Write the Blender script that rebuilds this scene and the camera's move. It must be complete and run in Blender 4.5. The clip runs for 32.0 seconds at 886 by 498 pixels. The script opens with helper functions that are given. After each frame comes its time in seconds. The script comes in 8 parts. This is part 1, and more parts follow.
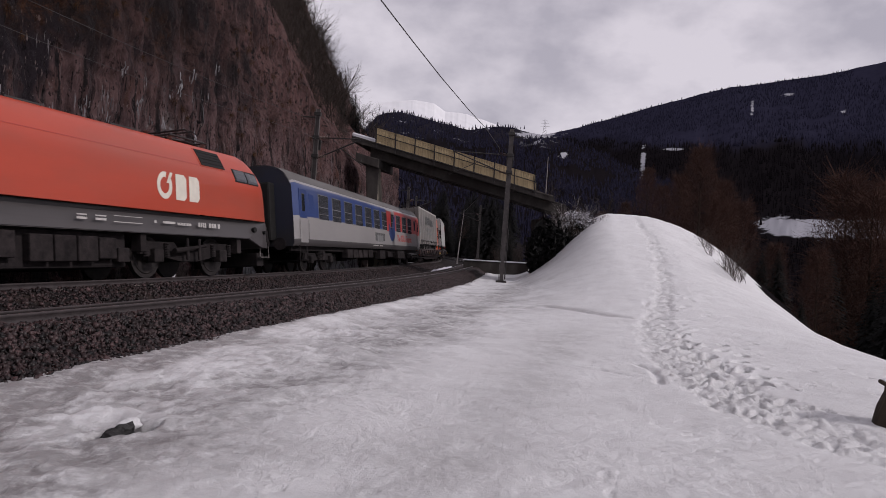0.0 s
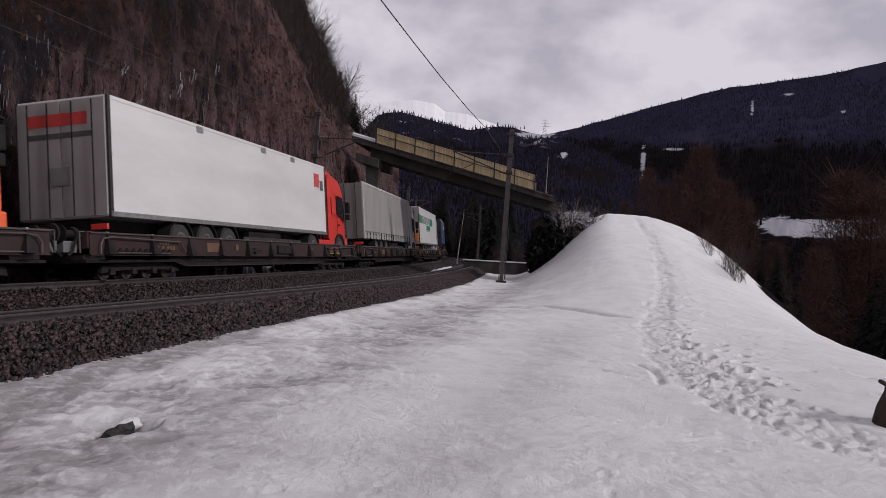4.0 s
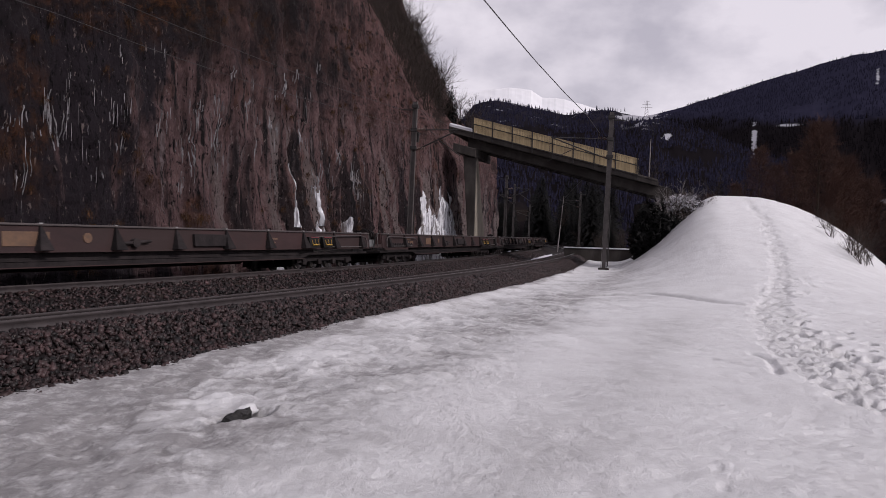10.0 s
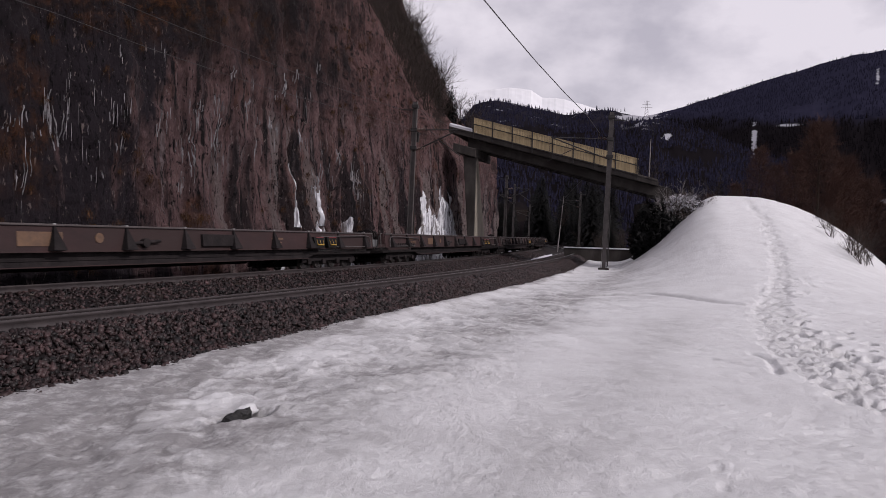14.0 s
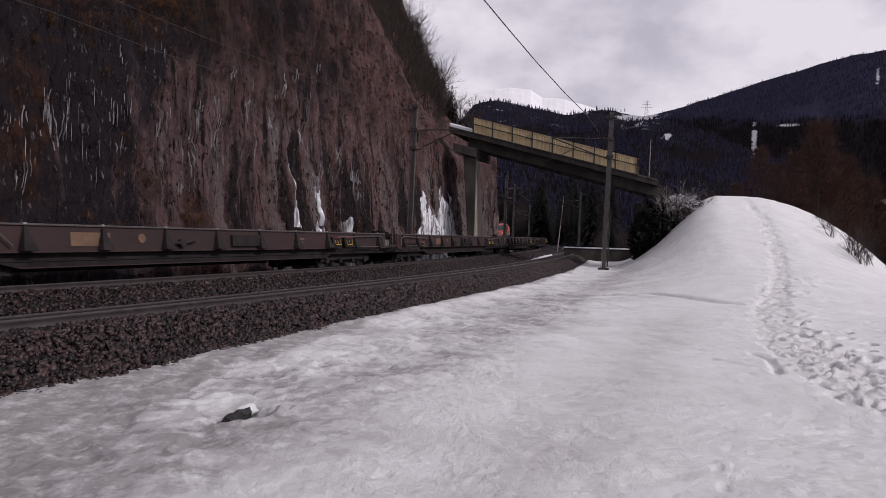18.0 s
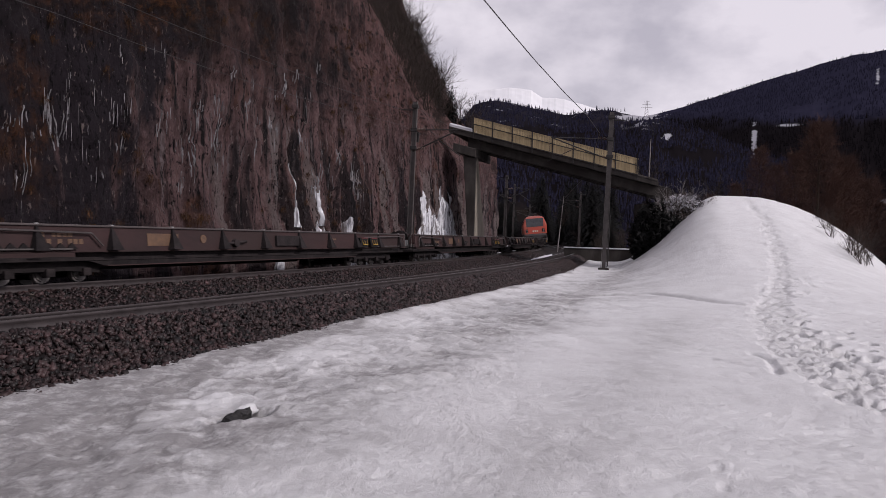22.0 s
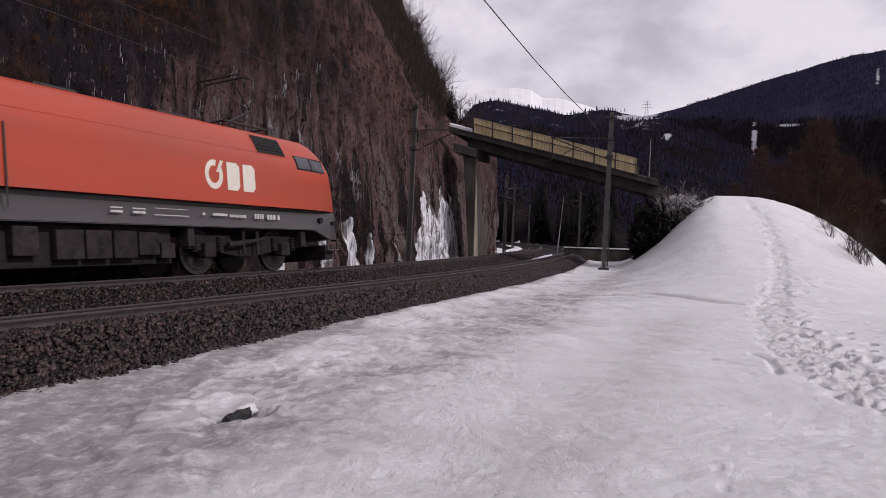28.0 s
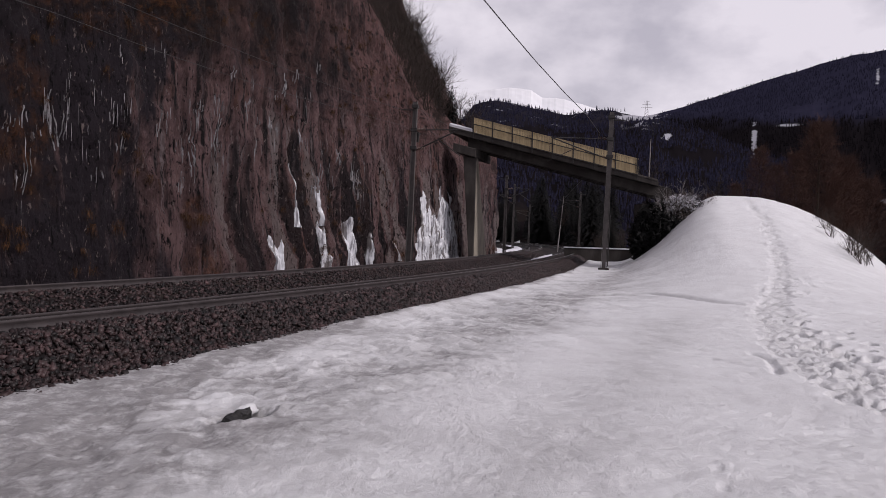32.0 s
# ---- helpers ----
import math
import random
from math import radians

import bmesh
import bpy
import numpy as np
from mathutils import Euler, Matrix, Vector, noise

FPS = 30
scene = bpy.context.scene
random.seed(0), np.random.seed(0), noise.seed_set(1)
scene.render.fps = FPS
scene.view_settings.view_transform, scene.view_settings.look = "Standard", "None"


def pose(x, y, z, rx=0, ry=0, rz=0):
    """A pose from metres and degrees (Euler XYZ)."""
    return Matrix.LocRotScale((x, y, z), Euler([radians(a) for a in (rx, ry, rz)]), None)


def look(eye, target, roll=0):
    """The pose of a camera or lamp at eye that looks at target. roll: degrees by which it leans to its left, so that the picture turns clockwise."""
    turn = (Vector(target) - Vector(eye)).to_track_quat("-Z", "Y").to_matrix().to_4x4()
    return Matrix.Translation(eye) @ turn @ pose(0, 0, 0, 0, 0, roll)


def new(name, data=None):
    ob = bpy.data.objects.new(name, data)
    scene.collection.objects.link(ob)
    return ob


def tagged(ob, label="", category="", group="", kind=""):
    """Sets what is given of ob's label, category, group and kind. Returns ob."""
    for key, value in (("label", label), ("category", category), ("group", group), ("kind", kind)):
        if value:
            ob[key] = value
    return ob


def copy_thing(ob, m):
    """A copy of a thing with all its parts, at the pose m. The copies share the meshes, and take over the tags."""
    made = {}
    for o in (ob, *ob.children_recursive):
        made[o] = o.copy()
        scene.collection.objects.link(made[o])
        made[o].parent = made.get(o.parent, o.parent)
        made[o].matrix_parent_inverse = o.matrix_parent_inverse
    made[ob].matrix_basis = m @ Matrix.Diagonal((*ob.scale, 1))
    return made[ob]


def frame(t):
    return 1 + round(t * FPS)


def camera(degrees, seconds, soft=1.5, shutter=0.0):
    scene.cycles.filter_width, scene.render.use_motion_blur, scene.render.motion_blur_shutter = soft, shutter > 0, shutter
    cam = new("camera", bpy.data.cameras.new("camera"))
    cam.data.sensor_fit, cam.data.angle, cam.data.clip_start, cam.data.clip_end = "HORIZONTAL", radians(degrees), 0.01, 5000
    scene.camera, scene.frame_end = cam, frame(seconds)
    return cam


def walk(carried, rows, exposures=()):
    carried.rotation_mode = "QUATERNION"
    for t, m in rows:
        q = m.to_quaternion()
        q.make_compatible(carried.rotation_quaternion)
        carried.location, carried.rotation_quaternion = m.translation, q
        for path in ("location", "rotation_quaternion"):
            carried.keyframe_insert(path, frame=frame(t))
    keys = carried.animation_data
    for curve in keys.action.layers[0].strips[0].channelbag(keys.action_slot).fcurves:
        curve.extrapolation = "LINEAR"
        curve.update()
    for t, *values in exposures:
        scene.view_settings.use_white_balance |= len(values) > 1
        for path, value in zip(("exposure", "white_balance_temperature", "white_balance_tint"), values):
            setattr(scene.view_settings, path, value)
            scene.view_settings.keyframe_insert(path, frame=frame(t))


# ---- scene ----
import colorsys

EYE = (0.0, 0.0, 1.152)
cam = camera(64.83, 32.0, soft=0.85, shutter=0.08)
walk(cam, [
    (0.0, pose(*EYE, 90.089, -3.000, -8.124)),
    (3.5, pose(*EYE, 90.089, -3.000, -8.122)),
    (5.0, pose(*EYE, 90.092, -3.005, -8.118)),
    (5.5, pose(*EYE, 90.113, -3.019, -8.099)),
    (6.0, pose(*EYE, 90.343, -3.063, -6.987)),
    (6.5, pose(*EYE, 88.365, -1.470, -1.070)),
    (7.0, pose(*EYE, 87.920, -1.192, 0.571)),
    (7.5, pose(*EYE, 88.626, -1.460, 0.421)),
    (8.0, pose(*EYE, 88.703, -1.570, 0.091)),
    (8.5, pose(*EYE, 88.904, -1.701, 0.018)),
    (9.0, pose(*EYE, 88.865, -1.647, 0.033)),
    (32.0, pose(*EYE, 88.865, -1.647, 0.033)),
], exposures=[(0.0, -0.2, 6500, 17), (5.5, -0.2, 6500, 17), (7.0, -0.12, 6500, 17), (9.0, 0.0, 6500, 17), (32.0, 0.0, 6500, 17)])

# ---- world and sun: veiled sky, veiled sun from behind on the right ----
SUN_AZ, SUN_EL = 118.0, 34.0
world = bpy.data.worlds.new("sky")
scene.world = world
world.use_nodes = True
wn, wl = world.node_tree.nodes, world.node_tree.links
wn.clear()
w_out = wn.new("ShaderNodeOutputWorld")
w_bg = wn.new("ShaderNodeBackground")
w_bg.inputs[1].default_value = 0.088
w_sky = wn.new("ShaderNodeTexSky")
w_sky.sky_type, w_sky.sun_disc = "NISHITA", False
w_sky.sun_elevation, w_sky.sun_rotation = radians(SUN_EL), radians(SUN_AZ)
w_co = wn.new("ShaderNodeTexCoord")
w_map = wn.new("ShaderNodeMapping")
w_map.inputs["Scale"].default_value = (1.0, 1.0, 1.7)
w_map.inputs["Location"].default_value = (0.35, 0.1, 0.2)
w_n1 = wn.new("ShaderNodeTexNoise")
w_n1.inputs["Scale"].default_value, w_n1.inputs["Detail"].default_value = 4.6, 8
w_n1.inputs["Roughness"].default_value = 0.52
w_ramp = wn.new("ShaderNodeValToRGB")
w_ramp.color_ramp.elements[0].position, w_ramp.color_ramp.elements[0].color = 0.38, (5.7, 5.55, 6.2, 1)
w_ramp.color_ramp.elements[1].position, w_ramp.color_ramp.elements[1].color = 0.57, (9.1, 8.8, 9.35, 1)
w_mix = wn.new("ShaderNodeMixRGB")
w_mix.inputs[0].default_value = 0.92
wl.new(w_co.outputs["Generated"], w_map.inputs["Vector"])
wl.new(w_map.outputs[0], w_n1.inputs["Vector"])
wl.new(w_n1.outputs[0], w_ramp.inputs[0])
wl.new(w_sky.outputs[0], w_mix.inputs[1])
wl.new(w_ramp.outputs[0], w_mix.inputs[2])
wl.new(w_mix.outputs[0], w_bg.inputs[0])
wl.new(w_bg.outputs[0], w_out.inputs[0])

sun = new("sun", bpy.data.lights.new("sun", "SUN"))
sun.data.energy, sun.data.angle, sun.data.color = 2.15, radians(4), (0.98, 0.95, 0.915)
_sd = Vector((math.sin(radians(SUN_AZ)) * math.cos(radians(SUN_EL)), math.cos(radians(SUN_AZ)) * math.cos(radians(SUN_EL)), math.sin(radians(SUN_EL))))
sun.matrix_basis = look(_sd * 60, (0, 0, 0))

# ---- materials ----
def mat(name, c1, c2=None, rough=0.8, scale=3.0, metal=0.0, bump=0.0, bump_scale=None, stretch=(1, 1, 1), c3=None, scale3=0.6,
        spread=(0.35, 0.65), vary=0.0, island=False, spec=0.5, detail=6.0, cover3=(0.5, 0.62), coat=0.0):
    """Two colours mixed by noise, a third in larger stains, bump by a finer noise; vary shifts the value from object to object."""
    m = bpy.data.materials.new(name)
    m.use_nodes = True
    n, l = m.node_tree.nodes, m.node_tree.links
    b = n["Principled BSDF"]
    b.inputs["Roughness"].default_value, b.inputs["Metallic"].default_value = rough, metal
    b.inputs["Specular IOR Level"].default_value = spec
    b.inputs["Coat Weight"].default_value = coat
    co = n.new("ShaderNodeTexCoord")
    mp = n.new("ShaderNodeMapping")
    mp.inputs["Scale"].default_value = stretch
    l.new(co.outputs["Object"], mp.inputs["Vector"])
    if c2 is None:
        c2 = tuple(x * 0.8 for x in c1)
    tx = n.new("ShaderNodeTexNoise")
    tx.inputs["Scale"].default_value, tx.inputs["Detail"].default_value, tx.inputs["Roughness"].default_value = scale, detail, 0.62
    l.new(mp.outputs[0], tx.inputs["Vector"])
    rp = n.new("ShaderNodeValToRGB")
    rp.color_ramp.elements[0].position, rp.color_ramp.elements[0].color = spread[0], (*c1, 1)
    rp.color_ramp.elements[1].position, rp.color_ramp.elements[1].color = spread[1], (*c2, 1)
    l.new(tx.outputs[0], rp.inputs[0])
    out = rp.outputs[0]
    if c3:
        t3 = n.new("ShaderNodeTexNoise")
        t3.inputs["Scale"].default_value, t3.inputs["Detail"].default_value = scale3, 5
        l.new(mp.outputs[0], t3.inputs["Vector"])
        r3 = n.new("ShaderNodeMapRange")
        r3.inputs[1].default_value, r3.inputs[2].default_value = cover3
        l.new(t3.outputs[0], r3.inputs[0])
        mx = n.new("ShaderNodeMixRGB")
        l.new(r3.outputs[0], mx.inputs[0])
        l.new(out, mx.inputs[1])
        mx.inputs[2].default_value = (*c3, 1)
        out = mx.outputs[0]
    if vary:
        src = n.new("ShaderNodeNewGeometry").outputs["Random Per Island"] if island else n.new("ShaderNodeObjectInfo").outputs["Random"]
        hv = n.new("ShaderNodeHueSaturation")
        mr = n.new("ShaderNodeMapRange")
        mr.inputs[3].default_value, mr.inputs[4].default_value = 1 - vary, 1 + vary
        l.new(src, mr.inputs[0])
        l.new(mr.outputs[0], hv.inputs["Value"])
        l.new(out, hv.inputs["Color"])
        out = hv.outputs[0]
    l.new(out, b.inputs["Base Color"])
    if bump:
        tb = n.new("ShaderNodeTexNoise")
        tb.inputs["Scale"].default_value, tb.inputs["Detail"].default_value = bump_scale or scale * 4, 6
        l.new(mp.outputs[0], tb.inputs["Vector"])
        bp = n.new("ShaderNodeBump")
        bp.inputs["Strength"].default_value, bp.inputs["Distance"].default_value = bump, 0.03
        l.new(tb.outputs[0], bp.inputs["Height"])
        l.new(bp.outputs[0], b.inputs["Normal"])
    return m


M = {}
M["forest_floor"] = mat("forest_floor", (0.014, 0.0115, 0.012), (0.008, 0.007, 0.008), 0.95, 0.4, bump=0.4, c3=(0.018, 0.014, 0.012), scale3=0.05, spec=0.0)
# distance haze is put into the blue-violet colours of mountain and ridge
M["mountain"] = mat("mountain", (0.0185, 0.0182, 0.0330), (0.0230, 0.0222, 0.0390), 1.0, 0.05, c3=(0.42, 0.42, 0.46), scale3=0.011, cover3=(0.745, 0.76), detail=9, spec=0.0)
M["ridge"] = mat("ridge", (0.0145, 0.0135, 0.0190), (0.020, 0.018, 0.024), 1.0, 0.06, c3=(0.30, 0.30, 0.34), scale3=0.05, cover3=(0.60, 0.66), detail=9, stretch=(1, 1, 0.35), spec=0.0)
M["meadow"] = mat("snow_meadow", (0.62, 0.62, 0.66), (0.5, 0.5, 0.54), 0.7, 0.05, bump=0.2)
M["ballast"] = mat("ballast", (0.016, 0.0128, 0.0132), (0.007, 0.0057, 0.0063), 0.9, 9, bump=1.0, bump_scale=18, c3=(0.03, 0.022, 0.019), scale3=0.5, spec=0.12)
M["stone"] = mat("ballast_stone", (0.046, 0.0270, 0.0270), (0.0046, 0.0033, 0.0036), 0.5, 5, vary=0.95, island=True, c3=(0.026, 0.0155, 0.0152), scale3=0.5, spec=0.3)
M["rail"] = mat("rail_side", (0.056, 0.046, 0.047), (0.036, 0.030, 0.031), 0.6, 6, spec=0.25, bump=0.2)
M["rail_top"] = mat("rail_head", (0.34, 0.33, 0.33), (0.22, 0.21, 0.21), 0.34, 4, metal=0.9)


def add_meadow(m):
    """Open snow where the attribute is high, with a ragged edge of trees."""
    n, l = m.node_tree.nodes, m.node_tree.links
    b = n["Principled BSDF"]
    under = b.inputs["Base Color"].links[0].from_socket
    at = n.new("ShaderNodeAttribute")
    at.attribute_name = "meadow"
    co = n.new("ShaderNodeTexCoord")
    t = n.new("ShaderNodeTexNoise")
    t.inputs["Scale"].default_value, t.inputs["Detail"].default_value, t.inputs["Roughness"].default_value = 0.03, 10, 0.75
    l.new(co.outputs["Object"], t.inputs["Vector"])
    ad = n.new("ShaderNodeMath")
    ad.operation = "MULTIPLY_ADD"
    ad.inputs[1].default_value = 3.4
    l.new(t.outputs[0], ad.inputs[0])
    l.new(at.outputs["Fac"], ad.inputs[2])
    r = n.new("ShaderNodeMapRange")
    r.inputs[1].default_value, r.inputs[2].default_value = 1.75, 1.90
    l.new(ad.outputs[0], r.inputs[0])
    x = n.new("ShaderNodeMixRGB")
    l.new(r.outputs[0], x.inputs[0])
    l.new(under, x.inputs[1])
    x.inputs[2].default_value = (0.30, 0.30, 0.33, 1)
    # shade of the lower slope is mixed into the base colour
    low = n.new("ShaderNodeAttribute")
    low.attribute_name = "shaded_woods"
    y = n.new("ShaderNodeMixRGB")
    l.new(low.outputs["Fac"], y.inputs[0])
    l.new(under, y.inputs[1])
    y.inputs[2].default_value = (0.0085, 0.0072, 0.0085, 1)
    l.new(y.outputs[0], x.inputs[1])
    l.new(x.outputs[0], b.inputs["Base Color"])


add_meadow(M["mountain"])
add_meadow(M["ridge"])
M["snow_peak"] = mat("peak_snow", (0.74, 0.74, 0.76), (0.66, 0.66, 0.69), 0.8, 0.004, bump=0.2)


def rock_material():
    """Wet cutting: brown earthy rock, black-blue wet runs, rust, pale lime streaks, all drawn out downwards; flute
    shading painted as stripes.
    """
    m = bpy.data.materials.new("cliff_rock")
    m.use_nodes = True
    n, l = m.node_tree.nodes, m.node_tree.links
    b = n["Principled BSDF"]
    co = n.new("ShaderNodeAttribute")
    co.attribute_name = "face"

    def field(scale, stretch, lo, hi, detail=7, rough=0.6):
        mp = n.new("ShaderNodeMapping")
        mp.inputs["Scale"].default_value = stretch
        l.new(co.outputs["Vector"], mp.inputs[0])
        t = n.new("ShaderNodeTexNoise")
        t.inputs["Scale"].default_value, t.inputs["Detail"].default_value, t.inputs["Roughness"].default_value = scale, detail, rough
        l.new(mp.outputs[0], t.inputs["Vector"])
        r = n.new("ShaderNodeMapRange")
        r.inputs[1].default_value, r.inputs[2].default_value = lo, hi
        l.new(t.outputs[0], r.inputs[0])
        return r.outputs[0]

    def lay(under, color, mask):
        x = n.new("ShaderNodeMixRGB")
        l.new(mask, x.inputs[0])
        if isinstance(under, tuple):
            x.inputs[1].default_value = (*under, 1)
        else:
            l.new(under, x.inputs[1])
        x.inputs[2].default_value = (*color, 1)
        return x.outputs[0]
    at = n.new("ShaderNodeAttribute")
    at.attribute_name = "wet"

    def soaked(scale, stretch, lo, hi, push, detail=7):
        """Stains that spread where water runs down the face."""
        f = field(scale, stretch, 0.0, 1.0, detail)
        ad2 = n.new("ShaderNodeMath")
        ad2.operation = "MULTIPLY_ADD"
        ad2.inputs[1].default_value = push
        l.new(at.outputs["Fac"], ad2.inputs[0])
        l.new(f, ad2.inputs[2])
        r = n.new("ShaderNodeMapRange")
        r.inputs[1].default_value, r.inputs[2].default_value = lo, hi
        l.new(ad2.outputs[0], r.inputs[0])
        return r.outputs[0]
    c = lay((0.250, 0.157, 0.157), (0.100, 0.060, 0.061), field(1.3, (1, 1, 0.26), 0.40, 0.58, 9, 0.68))
    c = lay(c, (0.125, 0.052, 0.030), field(0.55, (1, 1, 0.3), 0.54, 0.68, 9, 0.7))
    c = lay(c, (0.024, 0.019, 0.021), field(2.6, (1.3, 1.3, 0.05), 0.555, 0.63))
    c = lay(c, (0.24, 0.19, 0.195), field(3.4, (1.4, 1.4, 0.04), 0.59, 0.68, 5))
    # dark and pale stripes put the flutes' shade and light into the colour
    run = n.new("ShaderNodeAttribute")
    run.attribute_name = "run"
    for lo, hi, tint in ((-0.10, -0.22, (0.020, 0.017, 0.020)), (0.06, 0.20, (0.25, 0.20, 0.195))):
        rm = n.new("ShaderNodeMapRange")
        rm.inputs[1].default_value, rm.inputs[2].default_value, rm.inputs[4].default_value = lo, hi, 0.85
        l.new(run.outputs["Fac"], rm.inputs[0])
        c = lay(c, tint, rm.outputs[0])
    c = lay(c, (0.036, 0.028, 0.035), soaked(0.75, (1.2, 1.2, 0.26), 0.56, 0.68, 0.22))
    c = lay(c, (0.011, 0.009, 0.011), field(9.0, (1, 1, 0.45), 0.56, 0.66))
    c = lay(c, (0.27, 0.215, 0.205), field(8.0, (1.2, 1.2, 0.32), 0.62, 0.68))
    c = lay(c, (0.010, 0.008, 0.010), field(5.0, (1.6, 1.6, 0.12), 0.585, 0.625, 9, 0.7))
    c = lay(c, (0.30, 0.25, 0.245), field(17.0, (1, 1, 0.5), 0.64, 0.69, 6, 0.7))
    sx = n.new("ShaderNodeSeparateXYZ")
    l.new(co.outputs["Vector"], sx.inputs[0])
    gr = n.new("ShaderNodeMath")
    gr.operation = "MULTIPLY_ADD"
    gr.inputs[1].default_value = 9.0
    l.new(field(0.35, (1, 1, 0.6), 0.0, 1.0), gr.inputs[0])
    l.new(sx.outputs["Z"], gr.inputs[2])
    gm = n.new("ShaderNodeMapRange")
    gm.inputs[1].default_value, gm.inputs[2].default_value, gm.inputs[4].default_value = 10.0, 13.0, 0.8
    l.new(gr.outputs[0], gm.inputs[0])
    tone = lay((0.225, 0.127, 0.119), (0.090, 0.049, 0.047), field(1.2, (1, 1, 0.5), 0.40, 0.60, 9, 0.68))
    tone = lay(tone, (0.020, 0.015, 0.015), field(3.6, (1, 1, 0.8), 0.53, 0.63))
    tone = lay(tone, (0.21, 0.165, 0.145), field(7.5, (1, 1, 0.8), 0.64, 0.71))
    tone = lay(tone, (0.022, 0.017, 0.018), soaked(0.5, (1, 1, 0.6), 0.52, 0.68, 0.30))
    moss = n.new("ShaderNodeAttribute")
    moss.attribute_name = "moss"
    growth = n.new("ShaderNodeMath")
    growth.operation = "MULTIPLY"
    l.new(moss.outputs["Fac"], growth.inputs[0])
    l.new(field(1.4, (1, 1, 0.8), 0.38, 0.54, 9, 0.7), growth.inputs[1])
    dry = lay((0.165, 0.066, 0.028), (0.026, 0.013, 0.010), field(3.0, (1, 1, 0.8), 0.42, 0.56, 10, 0.75))
    mx = n.new("ShaderNodeMixRGB")
    l.new(gm.outputs[0], mx.inputs[0])
    l.new(c, mx.inputs[1])
    l.new(tone, mx.inputs[2])
    my = n.new("ShaderNodeMixRGB")
    l.new(growth.outputs[0], my.inputs[0])
    l.new(mx.outputs[0], my.inputs[1])
    l.new(dry, my.inputs[2])
    l.new(my.outputs[0], b.inputs["Base Color"])
    b.inputs["Roughness"].default_value = 0.72
    b.inputs["Specular IOR Level"].default_value = 0.12
    h1, h2 = field(2.2, (1, 1, 0.5), 0.2, 0.8, 10, 0.75), field(7.0, (1, 1, 0.7), 0.2, 0.8, 8, 0.75)
    ad = n.new("ShaderNodeMath")
    ad.operation = "ADD"
    l.new(h1, ad.inputs[0])
    l.new(h2, ad.inputs[1])
    bp = n.new("ShaderNodeBump")
    bp.inputs["Strength"].default_value, bp.inputs["Distance"].default_value = 1.0, 0.32
    l.new(ad.outputs[0], bp.inputs["Height"])
    l.new(bp.outputs[0], b.inputs["Normal"])
    return m


def snow_material():
    """Coarse thawing snow: clean crust, glazed grey patches, and dirt and painted flake shade where the attribute says
    so.
    """
    m = bpy.data.materials.new("snow")
    m.use_nodes = True
    n, l = m.node_tree.nodes, m.node_tree.links
    b = n["Principled BSDF"]
    co = n.new("ShaderNodeTexCoord")

    def field(scale, lo, hi, detail=8, rough=0.65):
        t = n.new("ShaderNodeTexNoise")
        t.inputs["Scale"].default_value, t.inputs["Detail"].default_value, t.inputs["Roughness"].default_value = scale, detail, rough
        l.new(co.outputs["Object"], t.inputs["Vector"])
        r = n.new("ShaderNodeMapRange")
        r.inputs[1].default_value, r.inputs[2].default_value = lo, hi
        l.new(t.outputs[0], r.inputs[0])
        return r.outputs[0]

    def mix(f, a, c):
        x = n.new("ShaderNodeMixRGB")
        l.new(f, x.inputs[0])
        for i, v in ((1, a), (2, c)):
            if isinstance(v, tuple):
                x.inputs[i].default_value = (*v, 1)
            else:
                l.new(v, x.inputs[i])
        return x.outputs[0]
    c = mix(field(1.1, 0.36, 0.68, 9, 0.62), (0.675, 0.675, 0.685), (0.605, 0.60, 0.61))
    c = mix(field(12.0, 0.60, 0.72, 6, 0.7), c, (0.50, 0.495, 0.505))
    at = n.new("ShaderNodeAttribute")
    at.attribute_name = "dirt_and_shade"
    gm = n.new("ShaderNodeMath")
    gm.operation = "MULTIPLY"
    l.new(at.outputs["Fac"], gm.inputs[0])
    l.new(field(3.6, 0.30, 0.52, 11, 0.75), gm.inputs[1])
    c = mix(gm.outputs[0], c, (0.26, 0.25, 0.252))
    l.new(c, b.inputs["Base Color"])
    rr = n.new("ShaderNodeMapRange")
    l.new(field(0.7, 0.4, 0.65), rr.inputs[0])
    rr.inputs[3].default_value, rr.inputs[4].default_value = 0.68, 0.42
    l.new(rr.outputs[0], b.inputs["Roughness"])
    h1, h2 = field(20.0, 0.2, 0.8, 8, 0.70), field(60.0, 0.2, 0.8, 5, 0.7)
    ad = n.new("ShaderNodeMath")
    ad.operation = "MULTIPLY_ADD"
    ad.inputs[1].default_value = 0.35
    l.new(h2, ad.inputs[0])
    l.new(h1, ad.inputs[2])
    bp = n.new("ShaderNodeBump")
    bp.inputs["Strength"].default_value, bp.inputs["Distance"].default_value = 0.6, 0.030
    l.new(ad.outputs[0], bp.inputs["Height"])
    l.new(bp.outputs[0], b.inputs["Normal"])
    return m


M["rock"] = rock_material()
M["snow"] = snow_material()
M["ice"] = mat("ice", (0.60, 0.60, 0.64), (0.20, 0.195, 0.215), 0.35, 6.5, stretch=(1, 1, 0.06), bump=0.7, bump_scale=12, spread=(0.49, 0.57), c3=(0.10, 0.085, 0.085), scale3=2.2, cover3=(0.55, 0.62))
M["drip"] = mat("frozen_drip", (0.26, 0.25, 0.265), (0.15, 0.14, 0.15), 0.4, 9, vary=0.4, island=True)
M["grass"] = mat("dry_grass", (0.105, 0.052, 0.026), (0.040, 0.021, 0.014), 0.95, 3, vary=0.4, island=True, spec=0.12)
